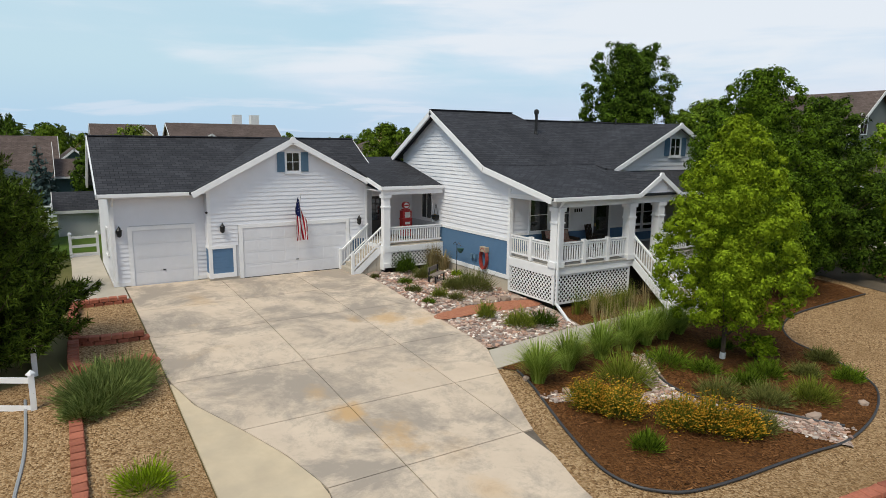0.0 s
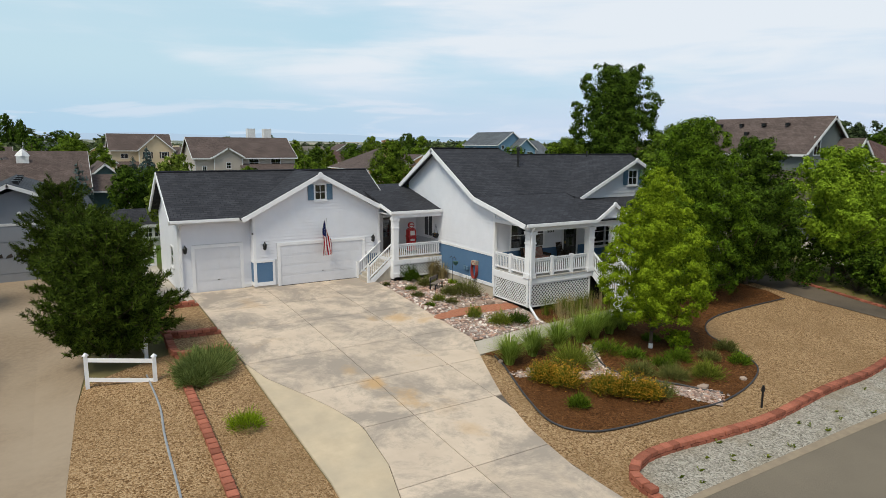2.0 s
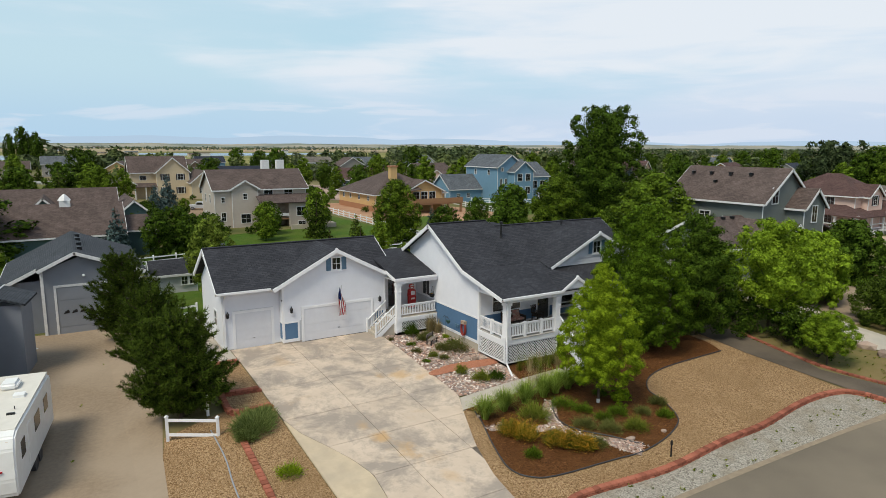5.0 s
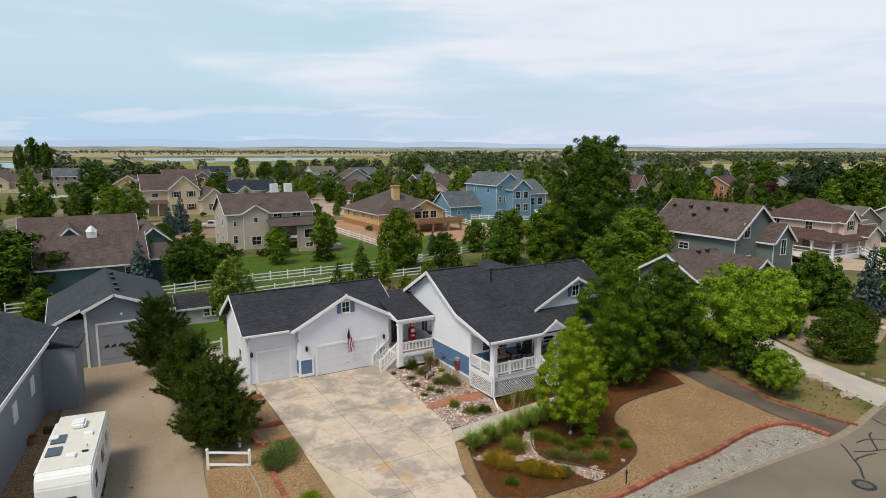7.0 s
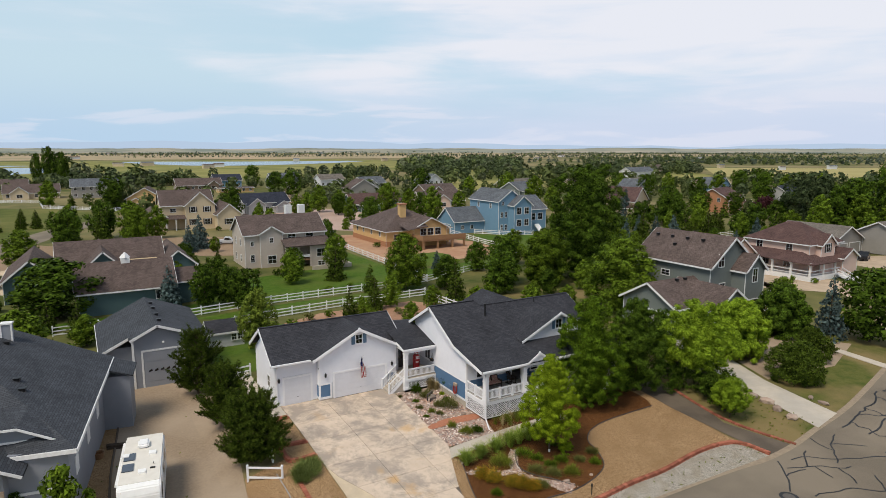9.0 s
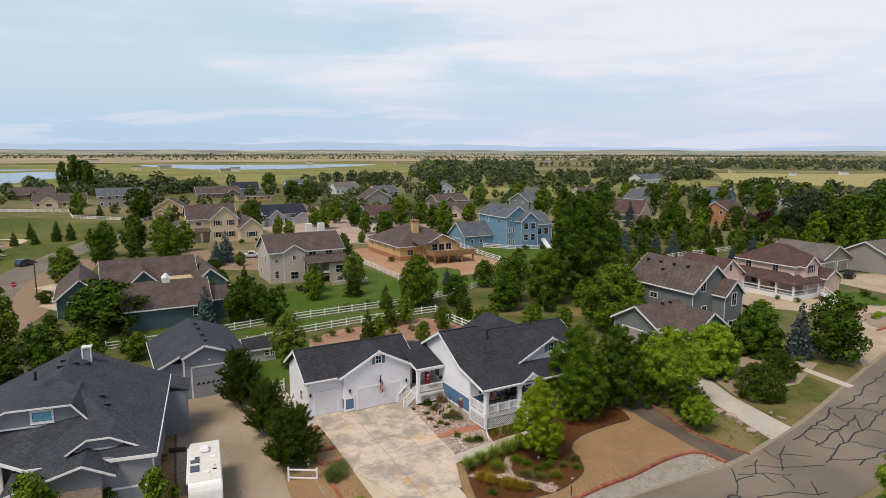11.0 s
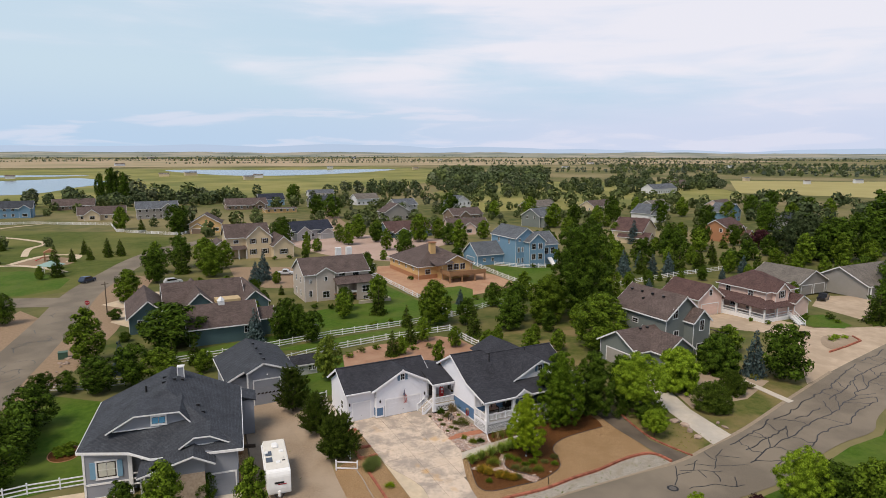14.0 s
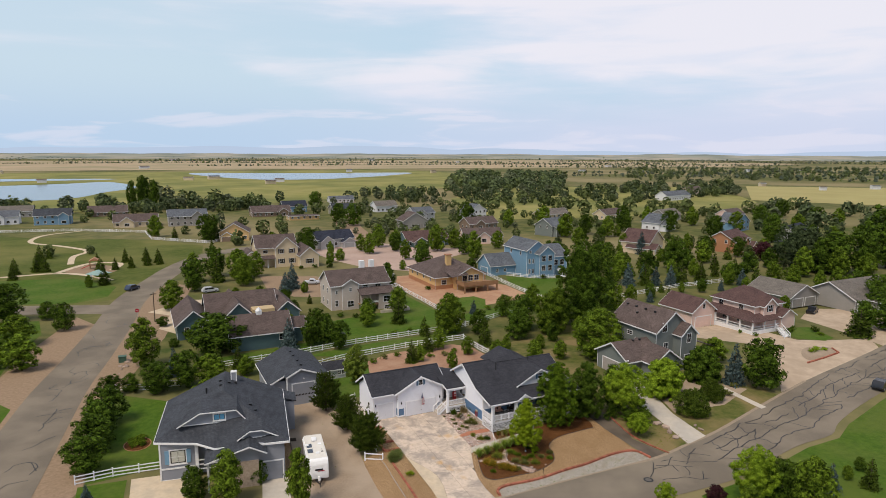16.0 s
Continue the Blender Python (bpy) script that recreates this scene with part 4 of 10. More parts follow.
def wall_lamp(x, y, z):
    r = M().box(x - 0.06, x + 0.06, y - 0.02, y, z - 0.12, z + 0.14)
    r.lathe((x, y - 0.14, z - 0.16), [(0.03, 0), (0.085, 0.05), (0.11, 0.26), (0.12, 0.28), (0.03, 0.40), (0.015, 0.46)], 8)
    r.beam((x, y - 0.14, z + 0.28), (x, y, z + 0.2), 0.02, 0.02)
    part("wall_lantern", r, DARK, house, "black carriage lantern")


for x, y in ((-0.38, GY0), (3.55, BY0), (9.95, BY0)):
    wall_lamp(x, y, 2.35)
part("camera_housing", M().lathe((BX0 - 0.06, BY0 - 0.06, 3.05), [(0.02, 0), (0.05, 0.03), (0.05, 0.08), (0.01, 0.1)]), DARK, house)

# main body
HX0, HX1, HYF, HYB = 13.66, 28.55, -7.86, 1.55
RY, RZ = -2.12, 7.68
KY, KZ, EY, EZ, BYE, BZ = -6.62, 5.16, -11.06, 4.15, 1.98, 5.37


def roof_z(y):
    if y > RY:
        return RZ - (RZ - BZ) * (y - RY) / (BYE - RY)
    if y > KY:
        return RZ - (RZ - KZ) * (RY - y) / (RY - KY)
    return KZ - (KZ - EZ) * (KY - y) / (KY - EY)


# the ridge steps down past SX: the roof behind is lower there
SX, LY, LZ = 18.0, RY - 0.66, RZ - 0.37
body = M().prism([(HX0, HYF, 0.2), (HX0, HYB, 0.2), (HX0, HYB, roof_z(HYB) - 0.2), (HX0, RY, RZ - 0.2), (HX0, KY, KZ - 0.2), (HX0, HYF, roof_z(HYF) - 0.2)], (SX - HX0, 0, 0))
body.prism([(SX, HYF, 0.2), (SX, HYB, 0.2), (SX, HYB, roof_z(HYB) - 0.2), (SX, LY, LZ - 0.2), (SX, KY, KZ - 0.2), (SX, HYF, roof_z(HYF) - 0.2)], (HX1 - SX, 0, 0))
part("house_wall", body, INNER, house)
part("house_foundation", M().box(HX0 - 0.01, HX1, HYF - 0.01, HYB, -0.9, 0.42), CONC_GREY, house, "bare concrete foundation")


def end_span(z):
    """Width of the gable end at height z."""
    hi = HYB if z <= roof_z(HYB) - 0.06 else RY + (RZ - 0.06 - z) / (RZ - BZ) * (BYE - RY)
    if z <= roof_z(HYF) - 0.06:
        lo = HYF
    elif z <= KZ - 0.06:
        lo = KY - (KZ - 0.06 - z) / (KZ - EZ) * (KY - EY)
        lo = max(lo, HYF)
    else:
        lo = RY - (RZ - 0.06 - z) / (RZ - KZ) * (RY - KY)
    return (lo, hi) if hi > lo else (RY, RY)


w = M()
siding(w, 1, HX0, -1, end_span, 2.18, 7.5)
siding(w, 0, HYF, -1, rect(HX0, HX1), 2.36, 4.66)
siding(w, 0, HYB, 1, rect(HX0, HX1), 0.4, 5.2)
siding(w, 1, HX1, 1, end_span, 0.4, 5.3)
# cheek wall over the porch opening
siding(w, 1, HX0, -1, lambda z: (KY - min(1.0, (KZ - 0.06 - z) / (KZ - EZ)) * (KY - EY) if z < KZ - 0.06 else KY, HYF), 4.08, 4.85)
part("siding", w, SIDING, house, "white lapped siding boards")
w = Wainscot()
siding(w, 1, HX0, -1, rect(HYF, -2.3), 0.6, 2.05, 0.12, 0.016)
siding(w, 0, HYF, -1, rect(HX0 + 0.1, HX1), 1.56, 2.26, 0.12, 0.016)
t.box(HX0 - 0.045, HX0, HYF, -2.2, 2.05, 2.18).box(HX0 - 0.045, HX0, HYF, -2.2, 0.42, 0.6)
t.box(HX0 - 0.05, HX0 + 0.12, HYF - 0.1, HYF + 0.06, 0.42, 4.3)
t.box(HX0, HX1, HYF - 0.04, HYF, 2.26, 2.36)
t.box(HX0 - 0.04, HX0, HYB - 0.1, HYB + 0.03, 0.4, 5.1)
RX0, RX1 = 13.17, 29.06
roof_plane(house, [(RX0, RY, RZ), (RX0, KY - 0.05, KZ + 0.012), (RX1, KY - 0.05, KZ + 0.012), (RX1, LY, LZ), (SX + 0.45, LY, LZ), (SX, RY, RZ)], ROOF_X, 0.10)
roof_plane(house, [(RX0, KY, KZ), (RX0, EY, EZ), (RX1, EY, EZ), (RX1, KY, KZ)], ROOF_X)
roof_plane(house, [(RX0, RY, RZ), (SX, RY, RZ), (SX + 0.45, LY, LZ - 0.02), (SX + 0.45, BYE, BZ), (RX0, BYE, BZ)], ROOF_X)
roof_plane(house, [(SX + 0.45, LY, LZ), (RX1, LY, LZ), (RX1, BYE, BZ), (SX + 0.45, BYE, BZ)], ROOF_X)
part("ridge_cap", M().beam((RX0, RY, RZ + 0.03), (SX, RY, RZ + 0.03), 0.26, 0.05), ROOF_X, house)
part("ridge_cap", M().beam((SX + 0.4, LY, LZ + 0.03), (RX1, LY, LZ + 0.03), 0.26, 0.05), ROOF_X, house)
rake(house, ((RX0, RY, RZ - 0.02), (RX0, KY, KZ - 0.02)), ((RX0, KY, KZ - 0.02), (RX0, EY, EZ - 0.02)), ((RX0, RY, RZ - 0.02), (RX0, BYE, BZ - 0.02)))
rake(house, ((RX1, LY, LZ - 0.02), (RX1, KY, KZ - 0.02)), ((RX1, KY, KZ - 0.02), (RX1, EY, EZ - 0.02)), ((RX1, LY, LZ - 0.02), (RX1, BYE, BZ - 0.02)))
part("gutter", M().box(RX0 + 0.05, 17.85, EY - 0.12, EY + 0.02, EZ - 0.16, EZ - 0.02).box(20.15, RX1, EY - 0.12, EY + 0.02, EZ - 0.16, EZ - 0.02), WHITE, house)
part("vent_pipe", M().lathe((18.1, -4.05, 6.35), [(0.26, 0.02), (0.13, 0.12), (0.10, 0.3), (0.075, 0.36), (0.075, 1.2), (0.12, 1.22), (0.12, 1.38), (0.05, 1.44)]), DARK, house, "dark metal roof vent pipe", smooth=False)
part("vent_pipe", M().lathe((24.4, -3.3, 6.98), [(0.07, 0), (0.05, 0.1), (0.05, 0.55)]), DARK, house, "dark metal roof vent pipe")
# rear wing
roof_plane(house, [(25.7, 0, 6.05), (25.7, 8, 6.05), (22, 8, 4.45), (22, 0, 4.45)], ROOF_Y)
roof_plane(house, [(25.7, 0, 6.05), (29.2, 0, 4.45), (29.2, 8, 4.45), (25.7, 8, 6.05)], ROOF_Y)
part("house_wall", M().box(22.4, 28.8, 0, 7.6, 0.2, 4.5).prism([(22.4, 0.2, 4.5), (28.8, 0.2, 4.5), (25.7, 0.2, 5.88)], (0, 7.3, 0)), SIDING, house)
# dormer gable over the porch
DX, DZ, DHW, DSL = 23.75, 7.15, 4.45, 0.483
DYF = -8.2
zb = DZ - DSL * DHW


def main_y(z):
    """Where the upper front roof plane has height z."""
    return RY - (RZ - z) / (RZ - KZ) * (RY - KY) if z > KZ else KY - (KZ - z) / (KZ - EZ) * (KY - EY)


for s in (-1, 1):
    roof_plane(house, [(DX, DYF, DZ), (DX, main_y(DZ), DZ), (DX + s * DHW * 0.94, KY, KZ), (DX + s * DHW, DYF + 0.3, zb), (DX + s * DHW, DYF, zb)], ROOF_Y, 0.10)
    rake(house, ((DX, DYF, DZ - 0.01), (DX + s * DHW, DYF, zb - 0.01)), h=0.2)
dw = M().prism([(DX - DHW + 0.3, HYF, 4.6), (DX + DHW - 0.3, HYF, 4.6), (DX, HYF, DZ - 0.2)], (0, 1.5, 0))
part("house_wall", dw, INNER, house)
w = M()
siding(w, 0, HYF - 0.01, -1, lambda z: (DX - (DZ - 0.1 - z) / DSL, DX + (DZ - 0.1 - z) / DSL), 4.9, 7.0, 0.2)
part("siding", w, SIDING, house, "white lapped siding boards")
window(house, 0, HYF - 0.02, -1, DX - 0.33, DX + 0.33, 5.62, 6.42, WHITE, 2, 2)
shutters(house, HYF - 0.03, DX - 0.33, DX + 0.33, 5.62, 6.42)
# small gable over the porch steps
PX, PZ = 19.0, 4.95
for s in (-1, 1):
    roof_plane(house, [(PX, EY - 0.08, PZ), (PX, main_y(PZ), PZ), (PX + s * 1.25, EY + 0.1, EZ + 0.03), (PX + s * 1.25, EY - 0.08, EZ + 0.03)], ROOF_Y, 0.08)
    rake(house, ((PX, EY - 0.09, PZ), (PX + s * 1.28, EY - 0.09, EZ)), h=0.18)
part("portico_gable", M().prism([(PX - 1.1, EY, EZ - 0.05), (PX + 1.1, EY, EZ - 0.05), (PX, EY, PZ - 0.12)], (0, 0.1, 0)), SIDING, house)

for ax_, ay_, az_, k_ in ((PX, EY - 0.145, PZ, 0.75), (DX, DYF - 0.055, DZ - 0.01, 0.85)):
    part("rake_cap", M().prism([(ax_ - 0.26 * k_, ay_, az_ - 0.24 * k_), (ax_ + 0.26 * k_, ay_, az_ - 0.24 * k_), (ax_ + 0.05, ay_, az_ + 0.03), (ax_ - 0.05, ay_, az_ + 0.03)], (0, 0.1, 0)), WHITE, house)
# porch
PF, PB, DECK = -10.72, HYF, 1.46
part("porch_deck", M().box(HX0, HX1, PF - 0.16, PB, DECK - 0.05, DECK), mat("deck_boards", (0.42, 0.40, 0.37), (0.34, 0.32, 0.30), 8, 0.8, stretch=(0.3, 8, 1)), house, "grey painted deck boards")
part("porch_skirt", M().box(HX0 - 0.06, HX1, PF - 0.12, PF, DECK - 0.34, DECK - 0.05).box(HX0 - 0.06, HX0 + 0.06, PF, PB, DECK - 0.34, DECK - 0.05), WHITE, house)
part("porch_ceiling", M().box(HX0, HX1, PF + 0.1, PB, 3.98, 4.03), WHITE, house)
part("porch_beam", M().box(HX0 - 0.06, HX1, PF - 0.1, PF + 0.14, 3.72, 4.02).box(HX0 - 0.06, HX0 + 0.1, PF, PB, 3.9, 4.08), WHITE, house)
# black boxes under the decks paint the shade behind the lattice
SHADE_BLACK = mat("shade_black_fill", (0.012, 0.012, 0.012), rough=1.0)
part("porch_underside", M().box(HX0 + 0.12, HX1, PF + 0.1, PB, -0.5, DECK - 0.36), SHADE_BLACK, house)
PX_POSTS = [13.78, 17.7, 19.45, 23.6, 28.2]
for x in PX_POSTS:
    post(house, x, PF + 0.02, DECK - 0.05, 3.74, 0.36)
lattice(house, 0, PF - 0.06, HX0 - 0.02, 17.75, -0.05, DECK - 0.36)
lattice(house, 0, PF - 0.06, 19.6, 28.4, -0.05, DECK - 0.36)
lattice(house, 1, HX0 - 0.04, PF, PB - 0.1, 0.0, DECK - 0.36)
for a, b in ((13.95, 15.1), (15.26, 16.4), (16.56, 17.52), (19.63, 21.5), (21.6, 23.42), (23.78, 26), (26.1, 28.0)):
    railing("porch_railing", (a, PF), (b, PF), DECK, 2.36, house)
for x in (15.18, 16.48):
    part("newel", M().box(x - 0.08, x + 0.08, PF - 0.08, PF + 0.08, DECK, 2.42), WHITE, house)
railing("porch_railing", (HX0 + 0.05, -10.5), (HX0 + 0.05, -9.35), DECK, 2.36, house)
railing("porch_railing", (HX0 + 0.05, -9.19), (HX0 + 0.05, -7.98), DECK, 2.36, house)
part("newel", M().box(HX0 - 0.03, HX0 + 0.13, -9.35, -9.19, DECK, 2.42), WHITE, house)
part("downspout", M().box(13.62, 13.71, PF - 0.26, PF - 0.18, 0.02, 3.7).beam((13.66, PF - 0.22, 3.75), (13.66, EY - 0.05, 4.0), 0.08, 0.08).beam((13.66, PF - 0.22, 0.06), (13.1, -12.35, -0.3), 0.09, 0.08), WHITE, house)
# porch steps
ST0, ST1, NST = 17.95, 19.25, 8
for i in range(NST):
    y1 = PF - 0.16 - 0.27 * i
    z = DECK - (DECK + 0.28) * (i + 1) / (NST + 1)
    part("porch_step", M().box(ST0, ST1, y1 - 0.29, y1, z - 0.05, z).box(ST0, ST1, y1 - 0.02, y1, z, z + 0.14), CONC_GREY, house, "grey porch step")
YB = PF - 0.16 - 0.27 * NST
for x in (ST0 - 0.03, ST1 + 0.03):
    st = M().beam((x, PF - 0.1, DECK + 0.02), (x, YB, -0.22), 0.06, 0.3)
    part("stringer", st, WHITE, house)
    r = M().beam((x, PF - 0.1, DECK + 0.95), (x, YB, 0.72), 0.09, 0.06).beam((x, PF - 0.1, DECK + 0.22), (x, YB, 0.0), 0.06, 0.06)
    r.box(x - 0.06, x + 0.06, YB - 0.06, YB + 0.06, -0.45, 0.85)
    rr = part("stair_railing", r, WHITE, house)
    for i in range(17):
        f = (i + 0.5) / 17
        y, z = PF - 0.1 + (YB - PF + 0.1) * f, DECK + 0.2 + (-0.02 - DECK - 0.2) * f
        part("baluster", M().box(x - 0.018, x + 0.018, y - 0.018, y + 0.018, z - 0.04, z + 0.72), WHITE, rr)
# porch wall: windows and doors
for a in (14.75, 16.0):
    window(house, 0, HYF, -1, a, a + 0.95, 2.42, 3.75, WHITE, 1, 2)
window(house, 0, HYF, -1, 20.6, 21.6, 2.1, 3.75, WHITE, 1, 2)
window(house, 0, HYF, -1, 21.75, 22.75, 2.1, 3.75, WHITE, 1, 2)
window(house, 0, HYF, -1, 25.2, 26.4, 2.1, 3.75, WHITE, 1, 2)
DOORD = mat("dark_door", (0.03, 0.028, 0.03), (0.045, 0.04, 0.04), 5, 0.5)
d = part("front_door", M().box(18.45, 19.4, HYF - 0.05, HYF, DECK, 3.55), DOORD, house, "dark front door with glass")
part("door_frame", M().box(18.33, 18.45, HYF - 0.07, HYF, DECK, 3.67).box(19.4, 19.52, HYF - 0.07, HYF, DECK, 3.67).box(18.45, 19.4, HYF - 0.07, HYF, 3.55, 3.67), WHITE, d)
part("door_pane", M().box(18.62, 19.23, HYF - 0.06, HYF - 0.05, 2.2, 3.4), GLASS, d)
part("door_handle", M().box(18.53, 18.57, HYF - 0.1, HYF - 0.05, 2.4, 2.55), mat("brass", (0.5, 0.35, 0.12), metal=1.0, rough=0.3), d)
part("wall_lantern", M().lathe((17.55, HYF - 0.14, 3.5), [(0.04, 0), (0.1, 0.06), (0.11, 0.26), (0.03, 0.36)], 8), DARK, house, "black carriage lantern")
nb = M()
for i in range(4):
    nb.box(17.28 + 0.13 * i, 17.36 + 0.13 * i, HYF - 0.03, HYF - 0.022, 3.1, 3.26)
part("sign", nb, DARK, house, "dark plain bars on the porch wall")

# entry between garage and house
roof_plane(house, [(10.3, -2.65, 4.12), (13.55, -2.65, 4.12), (13.64, 2.4, 5.35), (10.3, 2.4, 5.35)], ROOF_X)
roof_plane(house, [(10.6, 2.4, 5.35), (13.64, 2.4, 5.35), (13.64, 6.5, 4.3), (10.6, 6.5, 4.3)], ROOF_X)
rake(house, ((10.3, -2.65, 4.10), (10.3, -1.15, 4.46)), h=0.2)
part("gutter", M().box(10.25, 13.56, -2.78, -2.64, 3.97, 4.11), WHITE, house)
part("entry_ceiling", M().box(10.4, 13.6, -2.5, 0.6, 3.86, 3.92), WHITE, house)
part("entry_beam", M().box(10.35, 13.6, -2.62, -2.42, 3.72, 3.95), WHITE, house)
ED = 1.34
part("entry_deck", M().box(10.42, 13.66, -2.6, 0.6, ED - 0.06, ED), CONC_GREY, house)
part("entry_skirt", M().box(10.42, 13.6, -2.64, -2.56, ED - 0.3, ED - 0.04).box(10.38, 10.44, -2.6, BY0, 0.2, ED), WHITE, house)
lattice(house, 0, -2.6, 10.75, 13.6, 0.3, ED - 0.3)
# black box painted in for the shade under the entry deck
part("entry_underside", M().box(10.5, 13.6, -2.5, 0.5, 0.0, ED - 0.32), SHADE_BLACK, house)
post(house, 10.58, -2.45, 0.3, 3.74, 0.32)
railing("entry_railing", (10.78, -2.5), (13.58, -2.5), ED, 2.2, house)
part("entry_wall", M().box(10.4, 13.66, 0.6, 0.8, 0.3, 4.6), SIDING, house)
ed = part("entry_door", M().box(10.95, 11.8, 0.54, 0.6, ED, 3.4), DOORD, house, "dark side door with small panes")
for i in range(3):
    for j in range(4):
        part("door_pane", M().box(11.05 + 0.23 * i, 11.24 + 0.23 * i, 0.53, 0.54, 2.2 + 0.28 * j, 2.43 + 0.28 * j), GLASS, ed)
part("door_frame", M().box(10.85, 10.95, 0.52, 0.6, ED, 3.5).box(11.8, 11.9, 0.52, 0.6, ED, 3.5).box(10.95, 11.8, 0.52, 0.6, 3.4, 3.5), WHITE, ed)
window(house, 1, HX0, -1, -1.5, -0.55, 2.35, 3.65, WHITE, 2, 1)
# entry steps fall towards the driveway
for i in range(6):
    x = 10.42 - 0.24 * (i + 1)
    z = ED - (ED - 0.1) * (i + 1) / 7
    part("entry_step", M().box(x, x + 0.26, -2.25, BY0 - 0.06, 0.02, z), CONC_GREY, house)
for y in (-2.28, BY0 - 0.1):
    part("stringer", M().beam((10.42, y, ED + 0.02), (8.95, y, 0.12), 0.06, 0.28), WHITE, house)
    rr = part("stair_railing", M().beam((10.42, y, 2.22), (8.98, y, 1.0), 0.09, 0.06).beam((10.42, y, 1.55), (8.98, y, 0.34), 0.06, 0.06).box(8.9, 9.02, y - 0.06, y + 0.06, 0.05, 1.1), WHITE, house)
    for i in range(11):
        f = (i + 0.5) / 11
        part("baluster", M().box(10.42 - 1.44 * f - 0.018, 10.42 - 1.44 * f + 0.018, y - 0.018, y + 0.018, 1.5 - 1.21 * f, 2.18 - 1.22 * f), WHITE, rr)


# ---------------------------------------------------------------- neighbouring houses
def paint(name, c):
    return mat(name, c, tuple(v * 0.93 for v in c), 1.5, 0.65, big=tuple(v * 0.85 for v in c), bigscale=0.3, bigamt=0.5)


TRIMW = mat("white_trim", (0.72, 0.72, 0.72), rough=0.6)
P_GREY = paint("blue_grey_siding", (0.23, 0.245, 0.28))
P_TEAL = paint("teal_siding", (0.065, 0.115, 0.125))
P_TAN = paint("pale_tan_siding", (0.47, 0.41, 0.36))
P_BEIGE = paint("cream_siding", (0.58, 0.47, 0.32))
P_OCHRE = paint("ochre_stucco", (0.58, 0.38, 0.17))
P_LBLUE = paint("light_blue_siding", (0.15, 0.27, 0.38))
P_GREEN = paint("grey_green_siding", (0.155, 0.175, 0.165))
P_PINK = paint("pale_pink_siding", (0.68, 0.49, 0.42))
P_TAUPE = paint("taupe_siding", (0.27, 0.255, 0.235))
P_BRICK = paint("orange_brick", (0.36, 0.17, 0.085))
P_BROWN = paint("brown_siding", (0.20, 0.14, 0.10))
CHAR, BROWN, RED, GREY = (ROOF_X, ROOF_Y), (BROOF_X, BROOF_Y), (RROOF_X, RROOF_Y), (GROOF_X, GROOF_Y)
SLATE = (shingle("slate_shingles_x", (0.040, 0.045, 0.054), (0.062, 0.067, 0.078), "x"), shingle("slate_shingles_y", (0.040, 0.045, 0.054), (0.062, 0.067, 0.078), "y"))


